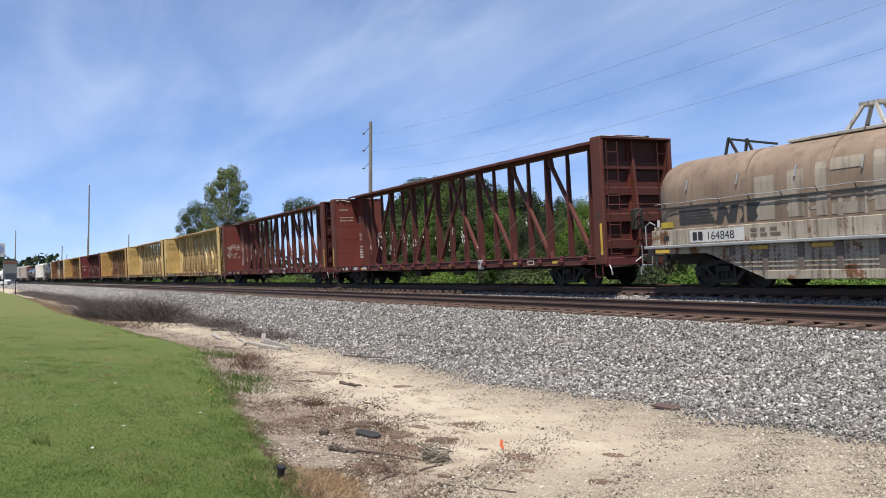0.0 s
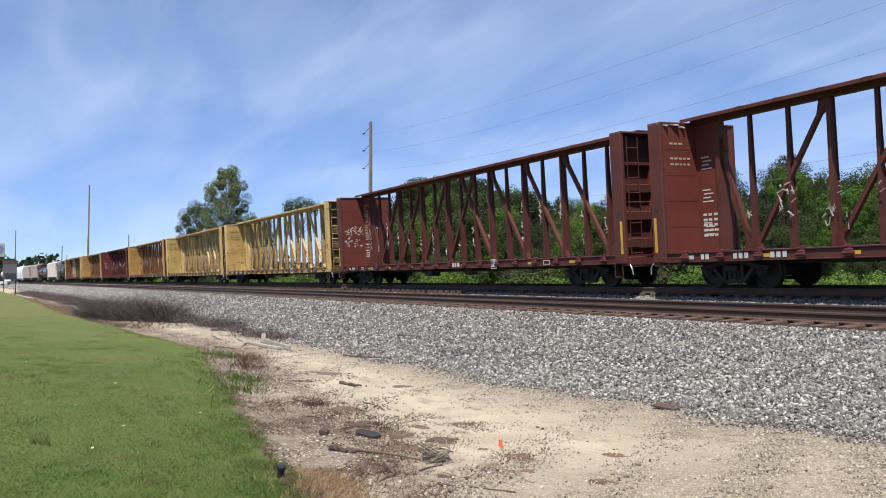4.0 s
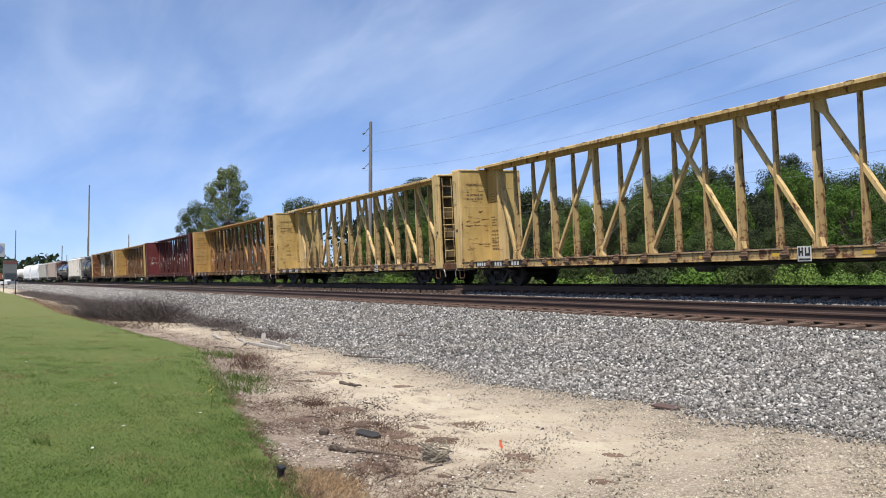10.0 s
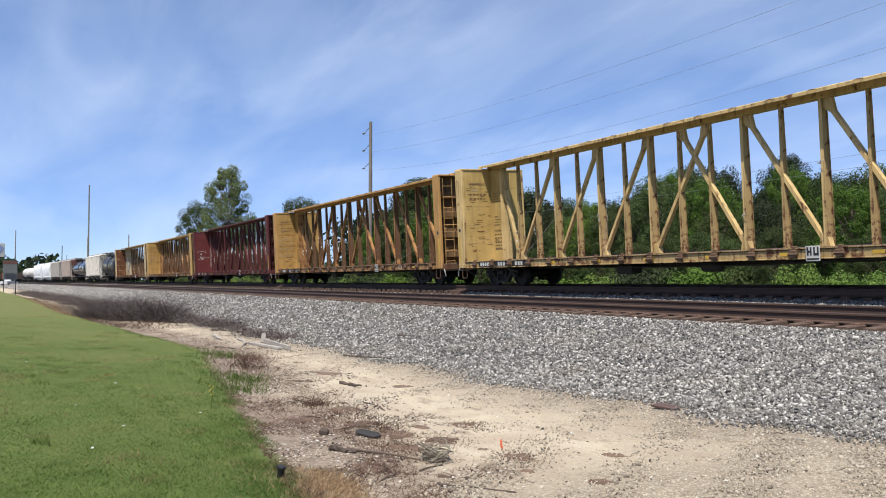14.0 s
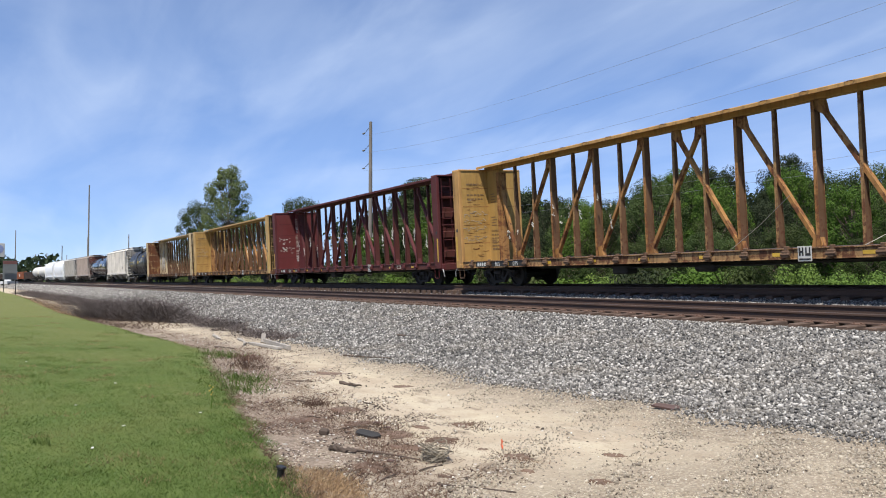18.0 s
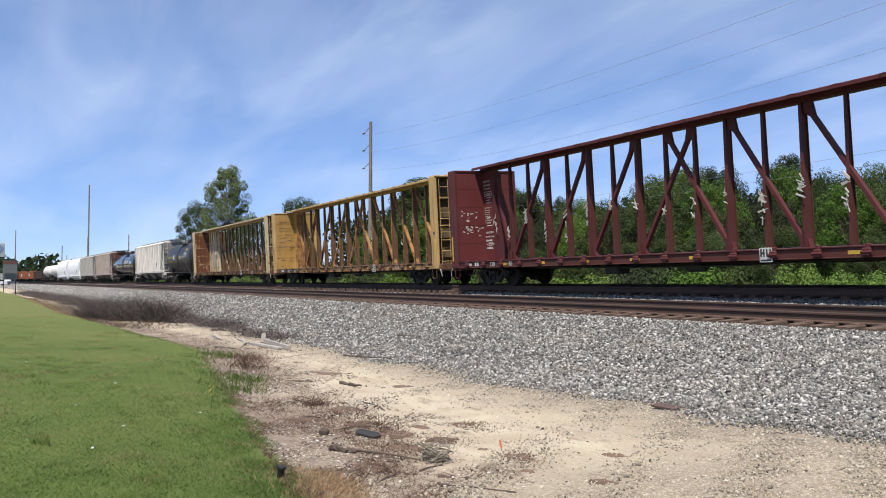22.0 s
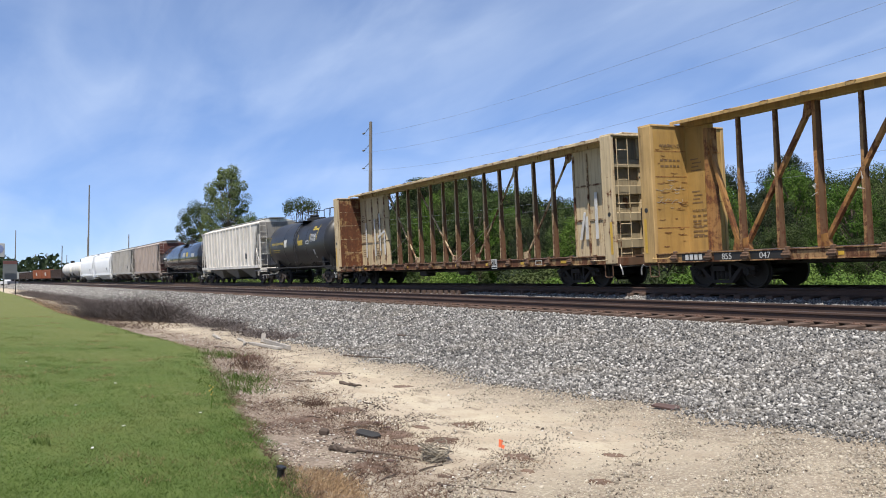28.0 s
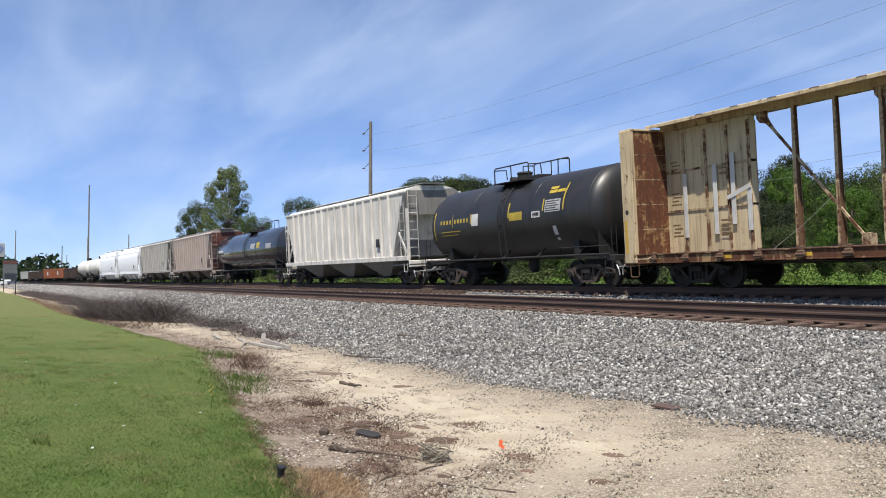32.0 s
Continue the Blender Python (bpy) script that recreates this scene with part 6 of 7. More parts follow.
def tree(kind, k, x, y, height, width, label, turn=0.0, z=None, group="trees behind the line"):
    base = float(ground_z(x, y)) if z is None else z
    ob = thing("tree", label, "tree", group, pose(x, y, base, 0, 0, turn) @ Matrix.Diagonal((width, width, height, 1)))
    trunk, crown = TREES[kind][k % len(TREES[kind])]
    part("trunk", trunk, None, ob)
    part("crown", crown, None, ob)
    return ob


def crest(x):
    """Height of the wood's outline over the rail along its front, 50 m away."""
    return np.interp(x, (-104, -99, -93, -88, -81, -77, -72, -69, -65, -61, -57, -55, -53, -50, -46, -44, -42, -40, -37.7, -36, -34, -32, -20),
                     (12, 14.2, 14.4, 13.6, 13.2, 10.8, 10.8, 9.9, 8.8, 8.4, 8.6, 9.3, 10.1, 10.4, 9.9, 8.4, 7.9, 8.9, 9.4, 8.0, 7.8, 8.1, 8.5))


rt = random.Random(21)
for k in range(30):
    x = -103 + 2.75 * k + rt.uniform(-.7, .7)
    y = 50 + rt.uniform(-1.5, 1.5)
    top = float(crest(x)) - rt.uniform(0, .5)
    far = x < -76
    kind = "pine" if far or (k % 5 == 2) else "round"
    hgt = top - float(ground_z(x, y))
    tree(kind, k, x, y, hgt, hgt * rt.uniform(.62, .85) if kind == "round" else hgt * rt.uniform(.75, .95),
         "tall dark green tree at the edge of a wood" if kind == "pine" else "leafy green tree at the edge of a wood", rt.uniform(0, 360))
for k in range(26):
    x = -98 + 3.1 * k + rt.uniform(-1, 1)
    y = 43.5 + rt.uniform(-1.5, 1.5)
    top = float(crest(x * 1.14)) * rt.uniform(.52, .76)
    hgt = max(3.0, top - float(ground_z(x, y)))
    tree("round", k + 1, x, y, hgt, hgt * rt.uniform(.8, 1.05), "young leafy tree in front of a wood", rt.uniform(0, 360))
for k in range(24):
    x = -92 + 3.2 * k + rt.uniform(-1, 1)
    y = 36 + rt.uniform(-2, 2)
    hgt = rt.uniform(2.6, 4.2)
    tree("round", k + 3 * (k % 2), x, y, hgt, hgt * rt.uniform(.95, 1.25), "low bushy tree on a green slope", rt.uniform(0, 360))
tree("pine", 0, -41.6, 53, 11.1, 7.0, "dark conifer standing above the wood's edge", 60)
tree("pine", 0, -43.4, 54, 10.4, 6.4, "dark conifer standing above the wood's edge", 150)
tree("tall", 0, -127.5, 32.7, 19.7, 16.5, "tall full-crowned broadleaf tree standing alone", 30)
tree("round", 0, -151.5, 33.5, 16.2, 12.0, "rounded broadleaf tree beside a taller one", 80)
tree("round", 2, -118.5, 34.0, 11.0, 10.0, "rounded broadleaf tree beside a taller one", 200)
tree("sparse", 0, -143.5, 49.5, 16.6, 9.5, "flat-topped dark tree with a bare trunk", 10)


def bush_mesh(seed, leaves, size, count):
    rng = np.random.default_rng(seed)
    n = 9
    c = np.stack([rng.uniform(-.6, .6, n), rng.uniform(-.6, .6, n), rng.uniform(.25, .75, n)], 1)
    v, f = leaf_quads(rng, c, [(.38, .38, .30)] * n, [count // n] * n, size)
    v[:, 2] = np.maximum(v[:, 2], 0.0)
    return stuff_mesh("bush", v, f, leaves)


bushes = [bush_mesh(1, L_FRESH, .045, 2000), bush_mesh(2, L_MID, .045, 2000), bush_mesh(3, L_DARK, .045, 2000), bush_mesh(4, L_MID, .05, 1600), bush_mesh(5, L_LIME, .032, 3400)]
for k in range(150):
    x = -150 + 1.02 * k ** 1.0 + rt.uniform(-.6, .6)
    if x > -6:
        continue
    y = 25.5 + rt.uniform(-1.0, 4.5) - (across(x, 0.0) if x < BEND_X else 0)
    w, hh = rt.uniform(1.0, 1.9), rt.uniform(1.1, 2.2)
    m = pose(x, float(y), float(ground_z(x, y)) - .05, 0, 0, rt.uniform(0, 360)) @ Matrix.Diagonal((w, w, hh, 1))
    # Past x = -22, lime bushes stand in for a bright grass bank.
    solid("bush", bushes[4 if x > -22 or k % 7 == 3 else k % 4], None, "leafy green bush beside the track bed", "bush", "bushes along the line", at=m)

# low cover on the slope between the bushes and the wood
rng = np.random.default_rng(9)
n = 60000
x = rng.uniform(-120, -8, n)
y = rng.uniform(27, 52, n)
c = np.stack([x, y, ground_z(x, y) + rng.uniform(0, .9, n) * (0.4 + 0.6 * np.sin(x * .8) ** 2)], 1)
v, f = leaf_quads(rng, c[:, None, :].reshape(-1, 3), [(.35, .35, .3)] * n, [1] * n, .13)
tagged(new("undergrowth", stuff_mesh("undergrowth", v, f, L_FRESH)), "tangled green undergrowth on a slope", "undergrowth", kind="stuff")
# woods far off
n = 9000
a = rng.uniform(0, 1, n)
x = -430 + 60 * rng.uniform(-1, 1, n)
y = -40 + 260 * a
hgt = 9.4 + 2.2 * np.sin(y * .11) + 1.6 * np.sin(y * .31 + 1)
c = np.stack([x, y, -1 + hgt * rng.uniform(0, 1, n) ** .7], 1)
v, f = leaf_quads(rng, c, [(2, 2, 1.2)] * n, [1] * n, 1.25)
tagged(new("far_wood", stuff_mesh("far_wood", v, f, L_DARK)), "dark green wood in the distance", "wood", kind="stuff")

# the wood goes on behind its edge
n = 26000
x = rng.uniform(-150, 6, n)
y = rng.uniform(57, 68, n)
c = np.stack([x, y, -1 + (crest(x * 50 / y) * y / 50 * .96 - rng.uniform(.3, 2.2, n)) * rng.uniform(0, 1, n) ** .8], 1)
v, f = leaf_quads(rng, c, [(.8, .8, .6)] * n, [1] * n, .5)
tagged(new("wood", stuff_mesh("wood", v, f, L_DARK)), "dark green depth of the wood behind its edge", "wood", kind="stuff")

# ---- dry brush along the foot of the bank ----
M_BRUSH = plain("grey_brown_dead_stems", (0.088, 0.071, 0.066), 0.95, 0, 0.4, 3, 0)


def stems(rng, x, y, z, height, width, spread=.5):
    """Thin three-cornered stems, one from each place."""
    n = len(x)
    p = np.stack([x, y, z], 1)
    d = np.stack([rng.normal(0, spread, n), rng.normal(0, spread, n), np.ones(n)], 1) * height[:, None]
    a = rng.uniform(0, 2 * np.pi, n)
    s = np.stack([np.cos(a), np.sin(a), 0 * a], 1) * width[:, None]
    v = np.stack([p - s, p + s, p + d * .6 + s * .5, p + d], 1).reshape(-1, 3)
    q = np.arange(n)[:, None] * 4
    return v, np.concatenate([q + [0, 1, 2], q + [0, 2, 3]])


def brush(count, x0, x1, y0, y1, wide, tall, seed):
    """Dead stems in clumps along the line from (x0, y0) to (x1, y1)."""
    rng = np.random.default_rng(seed)
    u = rng.uniform(0, 1, count // 60)
    cx, cy = x0 + (x1 - x0) * u, y0 + (y1 - y0) * u + rng.uniform(-wide, wide, len(u))
    k = rng.integers(0, len(cx), count)
    x, y = cx[k] + rng.normal(0, .45, count), cy[k] + rng.normal(0, .22, count)
    hgt = rng.uniform(.3, 1.0, count) * tall * (0.4 + .6 * rng.uniform(0, 1, len(cx))[k])
    y = y - np.clip(BEND_X - x, 0, 700) ** 2 / (2 * BEND_R)
    v, f = stems(rng, x, y, ground_z(x, y) - .02, hgt, rng.uniform(.002, .005, count) * (1 + np.abs(x) / 30), 1.3)
    m = count
    p = np.stack([x, y, ground_z(x, y) + hgt * rng.uniform(.05, .75, m)], 1)
    lv, lf = leaf_quads(rng, p, [(.16, .16, .08)] * m, [1] * m, .045, .35)
    return np.concatenate([v, lv]), np.concatenate([f, len(v) + lf[:, [0, 1, 2]], len(v) + lf[:, [0, 2, 3]]])


for count, x0, x1, y0, y1, wide, tall, seed in ((12000, -39.5, -34, 4.3, 6.2, .7, 1.3, 31), (2600, -35, -28, 6.4, 7.4, .4, .6, 35), (1400, -29, -22, 7.2, 7.0, .4, .4, 34), (6000, -66, -50, 5.4, 6.2, .6, .6, 32), (7000, -115, -66, 4.2, 5.8, .8, .8, 33)):
    v, f = brush(count, x0, x1, y0, y1, wide, tall, seed)
    tagged(new("dry_brush", stuff_mesh("dry_brush", v, f, M_BRUSH)), "grey-brown dead brush at the foot of the ballast bank", "brush", kind="stuff")

# ---- loose ballast ----
def ballast_material():
    m, n, l, b = nodes_of("crushed_granite")
    g = n.new("ShaderNodeNewGeometry").outputs["Random Per Island"]
    co = n.new("ShaderNodeTexCoord").outputs["Object"]
    r = n.new("ShaderNodeValToRGB")
    e = r.color_ramp.elements
    e[0].position, e[0].color = 0.0, (0.045, 0.044, 0.043, 1)
    e[1].position, e[1].color = 1.0, (0.50, 0.48, 0.455, 1)
    for at, c in ((.28, (0.085, 0.080, 0.076, 1)), (.55, (0.156, 0.148, 0.140, 1)), (.82, (0.270, 0.258, 0.242, 1))):
        e.new(at).color = c
    l.new(g, r.inputs[0])
    fine = noise_node(n, l, co, 60, 4)
    c = mix(n, l, math_node(n, l, "MULTIPLY", band(n, l, fine, .4, .7), .35), r.outputs[0], (0.16, 0.15, 0.14))
    dust = noise_node(n, l, co, .6, 4)
    c = mix(n, l, math_node(n, l, "MULTIPLY", band(n, l, dust, .5, .75), .35), c, (0.18, 0.15, 0.115))
    l.new(c, b.inputs["Base Color"])
    b.inputs["Roughness"].default_value = .85
    return m


M_STONE = ballast_material()


def pale_material():
    m, n, l, b = nodes_of("mixed_grey_stone")
    g = n.new("ShaderNodeNewGeometry").outputs["Random Per Island"]
    l.new(mix(n, l, g, (0.10, 0.09, 0.082), (0.40, 0.38, 0.355)), b.inputs["Base Color"])
    b.inputs["Roughness"].default_value = .9
    return m


M_PALE = pale_material()
CUBE = np.array([(x, y, z) for x in (-1, 1) for y in (-1, 1) for z in (-1, 1)], float)
CUBE_F = np.array([(0, 1, 3, 2), (4, 6, 7, 5), (0, 4, 5, 1), (2, 3, 7, 6), (0, 2, 6, 4), (1, 5, 7, 3)])


def stones(rng, x, y, z, size):
    n = len(x)
    v = CUBE[None] * rng.uniform(.3, 1.0, (n, 8, 3)) * size[:, None, None] * rng.uniform(.36, 1.2, (n, 1, 3))
    a = rng.normal(size=(n, 4)); a /= np.linalg.norm(a, axis=1)[:, None]
    w, i, j, k = a.T
    R = np.stack([1 - 2 * (j * j + k * k), 2 * (i * j - k * w), 2 * (i * k + j * w), 2 * (i * j + k * w), 1 - 2 * (i * i + k * k), 2 * (j * k - i * w),
                  2 * (i * k - j * w), 2 * (j * k + i * w), 1 - 2 * (i * i + j * j)], 1).reshape(n, 3, 3)
    v = np.einsum("nij,nkj->nki", R, v) + np.stack([x, y, z], 1)[:, None, :]
    f = (CUBE_F[None] + 8 * np.arange(n)[:, None, None]).reshape(-1, 4)
    return v.reshape(-1, 3), f


def scatter(rng, n, near, far, lo, hi):
    """Places thinning out with distance from the eye, between two bearings in degrees from the line."""
    r = near * (far / near) ** rng.uniform(0, 1, n)
    a = np.radians(rng.uniform(lo, hi, n))
    return -r * np.cos(a), r * np.sin(a), r


rng = np.random.default_rng(17)
x, y, r = scatter(rng, 430000, 8.0, 110, 3, 70)
ya = across(x, y)
toe = np.interp(x, (-30, -22, -15, -10, -7.2, -6, -5), (7.4, 6.8, 6.75, 6.95, 7.3, 7.6, 7.8)) + .2 * np.sin(x * 1.3) + .12 * np.sin(x * 3.1 + 1)
keep = (ya > toe + rng.normal(.15, .25, len(x))) & (ya < 12.8)
x, y, r, ya = x[keep], y[keep], r[keep], ya[keep]
size = rng.uniform(.011, .026, len(x)) * (1 + r / 36) * np.clip(.55 + (ya - toe[keep]) / 1.6, .5, 1)
z = ground_z(x, y) + size * .3 + rng.uniform(0, .02, len(x))
v, f = stones(rng, x, y, z, size)
tagged(new("ballast", stuff_mesh("ballast", v, f, M_STONE)), "loose grey crushed-stone ballast on the bank", "ballast", kind="stuff")
n = 26000
x = -rng.uniform(8.8, 16.5, n) ** 2
y = rng.uniform(7.4, 12.8, n) - np.clip(BEND_X - x, 0, 700) ** 2 / (2 * BEND_R)
size = rng.uniform(.05, .11, n) * (-x / 110)
v, f = stones(rng, x, y, ground_z(x, y) + size * .2, size)
tagged(new("ballast", stuff_mesh("ballast", v, f, M_STONE)), "loose grey crushed-stone ballast on the bank", "ballast", kind="stuff")
n = 42000
x = -rng.uniform(1.7, 13.5, n) ** 2
y = rng.uniform(16.8, 17.6, n) - np.clip(BEND_X - x, 0, 700) ** 2 / (2 * BEND_R)
size = rng.uniform(.014, .026, n) * (1 + np.clip(-x - 20, 0, 200) / 80)
v, f = stones(rng, x, y, ground_z(x, y) + size * .4, size)
tagged(new("ballast", stuff_mesh("ballast", v, f, M_PALE)), "grey ballast between the two tracks", "ballast", kind="stuff")
# pebbles and chips over the dirt: dense before the ballast and over the gravelly corner, thin elsewhere
def chip_material():
    m, n, l, b = nodes_of("pebbles_and_chips")
    g = n.new("ShaderNodeNewGeometry").outputs["Random Per Island"]
    l.new(mix(n, l, g, (0.15, 0.122, 0.095), (0.44, 0.39, 0.31)), b.inputs["Base Color"])
    b.inputs["Roughness"].default_value = .9
    return m


M_CHIP = chip_material()
x, y, r = scatter(rng, 200000, 4.6, 45, 8, 66)
past = y - grass_edge(x)
wave = np.sin(x * 1.1 + y * .7) + np.sin(x * .45 - y * 1.9 + 1) + .7 * np.sin(x * 2.7 + y * 2.9)
want = .03 + .75 * np.clip((y - 5.4 - .3 * wave) / 1.2, 0, 1) + .5 * np.clip((x + 6.2) / 1.2 + .3 * wave, 0, 1) + .3 * (past < 1.3) * (wave > -.2) + .25 * (wave > 1.0)
keep = (past > .1) & (across(x, y) < 8.0) & (rng.uniform(0, 1, len(x)) < want)
x, y, r = x[keep], y[keep], r[keep]
size = rng.uniform(.004, .0105, len(x)) * (1 + r / 28) * np.where(rng.uniform(0, 1, len(x)) < .03, 1.8, 1.0)
v, f = stones(rng, x, y, ground_z(x, y) + size * .2, size)
tagged(new("pebbles", stuff_mesh("pebbles", v, f, M_CHIP)), "small pale pebbles and chips strewn over the dirt", "pebbles", kind="stuff")
# a few bright chips and dark crumbs
for count, m, label in ((450, plain("white_chips", (0.6, 0.58, 0.54), .8, 0, .2, 9, 0), "white chips scattered over the dirt"), (900, plain("dark_crumbs", (0.06, 0.045, 0.036), .9, 0, .3, 9, 0), "dark crumbs of bark and soil on the dirt")):
    x, y, r = scatter(rng, count * 3, 4.8, 26, 10, 62)
    past = y - grass_edge(x)
    keep = (past > .05) & (y < 7.6) & (rng.uniform(0, 1, len(x)) < .25 + .75 * (past < 1.6))
    x, y, r = x[keep], y[keep], r[keep]
    size = rng.uniform(.005, .013, len(x)) * (1 + r / 40)
    v, f = stones(rng, x, y, ground_z(x, y) + size * .3, size)
    tagged(new("chips", stuff_mesh("chips", v, f, m)), label, "chips", kind="stuff")
# flat flakes of bark, wood and rubble in the litter beside the lawn
def flake_material():
    m, n, l, b = nodes_of("bark_and_rubble_flakes")
    g = n.new("ShaderNodeNewGeometry").outputs["Random Per Island"]
    r = n.new("ShaderNodeValToRGB")
    e = r.color_ramp.elements
    e[0].position, e[0].color = 0.0, (0.035, 0.025, 0.02, 1)
    e[1].position, e[1].color = 1.0, (0.60, 0.57, 0.52, 1)
    for at, c in ((.25, (0.095, 0.066, 0.05, 1)), (.55, (0.20, 0.150, 0.118, 1)), (.82, (0.36, 0.305, 0.25, 1))):
        e.new(at).color = c
    l.new(g, r.inputs[0])
    l.new(r.outputs[0], b.inputs["Base Color"])
    b.inputs["Roughness"].default_value = .95
    return m


x, y, r = scatter(rng, 110000, 4.8, 34, 12, 46)
past = y - grass_edge(x)
patchy = np.sin(x * 1.7 + y * 1.1) + np.sin(x * .9 - y * 2.6 + 2) + .8 * np.sin(x * 3.9 + y * 3.3)
keep = (past > .0) & (rng.uniform(0, 1, len(x)) < np.clip((-5.4 - x) / 1.2, .15, 1)) & (past < 2.0 + .35 * patchy) & (y < 6.4) & (rng.uniform(0, 1, len(x)) < .42 + .22 * patchy)
x, y, r = x[keep], y[keep], r[keep]
size = rng.uniform(.004, .015, len(x)) * (1 + r / 35)
v, f = stones(rng, x, y, 0 * x, size)
v[:, 2] = v[:, 2] * .45 + np.repeat(ground_z(x, y) + size * .15, 8)
tagged(new("litter", stuff_mesh("litter", v, f, flake_material())), "flakes of bark, dead wood and rubble beside the lawn", "litter", kind="stuff")
# brown litter of dead weeds beside the lawn
x, y, r = scatter(rng, 90000, 4.6, 40, 8, 48)
past = y - grass_edge(x)
keep = (past > -.1) & (past < 1.9 - 1.1 * rng.uniform(0, 1, len(x))) & (np.sin(x * 1.9 + y * 2.3) + np.sin(x * .8 - y * 3.1) > -.7)
x, y, r = x[keep], y[keep], r[keep]
v, f = stems(rng, x, y, ground_z(x, y), rng.uniform(.01, .05, len(x)), rng.uniform(.002, .005, len(x)) * (1 + r / 15), 2.2)
M_LITTER = leafy("dead_brown_litter", (0.045, 0.031, 0.024), (0.175, 0.125, 0.09), .95)
M_TAN = leafy("tan_straw", (0.24, 0.17, 0.09), (0.42, 0.32, 0.19), .9)
tagged(new("litter", stuff_mesh("litter", v, f, M_LITTER)), "brown litter of dead weeds beside the lawn", "litter", kind="stuff")

# dry weeds between the lawn and the brush
n = 9000
x = -rng.uniform(5.4, 9.2, n) ** 2
y = grass_edge(x) + rng.uniform(.0, 2.0, n) ** 1.3 - np.clip(BEND_X - x, 0, 700) ** 2 / (2 * BEND_R)
v, f = stems(rng, x, y, ground_z(x, y) - .01, rng.uniform(.04, .2, n), rng.uniform(.004, .012, n), 1.2)
tagged(new("dry_weeds", stuff_mesh("dry_weeds", v, f, M_LITTER)), "brown dry weeds between lawn and brush", "weeds", kind="stuff")
n = 5000
x = -rng.uniform(6.2, 9.5, n) ** 2
y = grass_edge(x) + rng.uniform(-.3, 1.2, n) - np.clip(BEND_X - x, 0, 700) ** 2 / (2 * BEND_R)
v, f = stems(rng, x, y, ground_z(x, y) - .01, rng.uniform(.04, .16, n), rng.uniform(.004, .011, n), 1.2)
tagged(new("dry_grass", stuff_mesh("dry_grass", v, f, M_TAN)), "tan dry grass along the lawn's far edge", "grass", kind="stuff")

# ---- lawn ----
def grass_material():
    m, n, l, b = nodes_of("mown_grass_blades")
    g = n.new("ShaderNodeNewGeometry").outputs["Random Per Island"]
    co = n.new("ShaderNodeTexCoord").outputs["Object"]
    c = mix(n, l, g, (0.060, 0.102, 0.021), (0.122, 0.172, 0.042))
    patch = noise_node(n, l, co, 0.5, 6, 0.68, (0.6, 1.5, 1))
    c = mix(n, l, math_node(n, l, "MULTIPLY", band(n, l, patch, 0.48, 0.64), 0.75), c, (0.20, 0.19, 0.075))
    deep = noise_node(n, l, co, 0.42, 4, 0.6)
    c = mix(n, l, math_node(n, l, "MULTIPLY", band(n, l, deep, 0.46, 0.6), 0.6), c, (0.052, 0.096, 0.018))
    sp = n.new("ShaderNodeSeparateXYZ")
    l.new(co, sp.inputs[0])
    far = math_node(n, l, "ADD", sp.outputs["X"], math_node(n, l, "MULTIPLY", deep, 14.0))
    c = mix(n, l, math_node(n, l, "MULTIPLY", band(n, l, far, -8.0, -34.0), 0.55), c, (0.175, 0.168, 0.062))
    fleck = noise_node(n, l, co, 4.0, 5, 0.7, (0.7, 1.2, 1))
    c = mix(n, l, math_node(n, l, "MULTIPLY", band(n, l, fleck, 0.52, 0.68), 0.22), c, (0.045, 0.080, 0.017))
    c = mix(n, l, math_node(n, l, "MULTIPLY", band(n, l, fleck, 0.45, 0.30), 0.5), c, (0.18, 0.185, 0.07))
    l.new(c, b.inputs["Base Color"])
    b.inputs["Roughness"].default_value = .7
    b.inputs["Specular IOR Level"].default_value = 0.15
    tr = n.new("ShaderNodeBsdfTranslucent")
    l.new(c, tr.inputs["Color"])
    ms = n.new("ShaderNodeMixShader")
    ms.inputs[0].default_value = 0.42
    l.new(b.outputs[0], ms.inputs[1])
    l.new(tr.outputs[0], ms.inputs[2])
    l.new(ms.outputs[0], n["Material Output"].inputs["Surface"])
    return m


M_GRASS = grass_material()
x, y, r = scatter(rng, 330000, 4.4, 75, -9, 26)
edge = grass_edge(x) + .12 * np.sin(x * 4.7) + .1 * np.sin(x * 2.3 + 2) + rng.normal(0, .07, len(x))
keep = y < edge
x, y, r = x[keep], y[keep], r[keep]
tall = rng.uniform(.010, .025, len(x)) * np.clip(1.25 - r / 50, .5, 1) * (1 + 1.0 * np.exp(-np.abs(y - grass_edge(x)) / .12))
v, f = stems(rng, x, y, ground_z(x, y) - .004, tall, rng.uniform(.0014, .003, len(x)) * (1 + r / 13), 1.1)
tagged(new("grass", stuff_mesh("grass", v, f, M_GRASS)), "short mown green lawn grass", "grass", kind="stuff")
M_STRAW = leafy("dry_straw_blades", (0.17, 0.145, 0.07), (0.29, 0.245, 0.13), .8)
x, y, r = scatter(rng, 80000, 4.4, 45, -9, 26)
drift = np.sin(x * .9 + 1) + np.sin(y * 1.4 + x * .35) + .6 * np.sin(x * 2.3 - y * 1.7) + rng.normal(0, .7, len(x))
keep = (y < grass_edge(x) + .1) & (drift > 1.8) & (r < 22)
near = (np.abs(y - grass_edge(x) - .15) < .35) & (x > -6.6)
keep = keep | near
x, y, r = x[keep], y[keep], r[keep]
v, f = stems(rng, x, y, ground_z(x, y) - .004, rng.uniform(.015, .04, len(x)), rng.uniform(.0012, .0026, len(x)) * (1 + r / 10), 1.1)
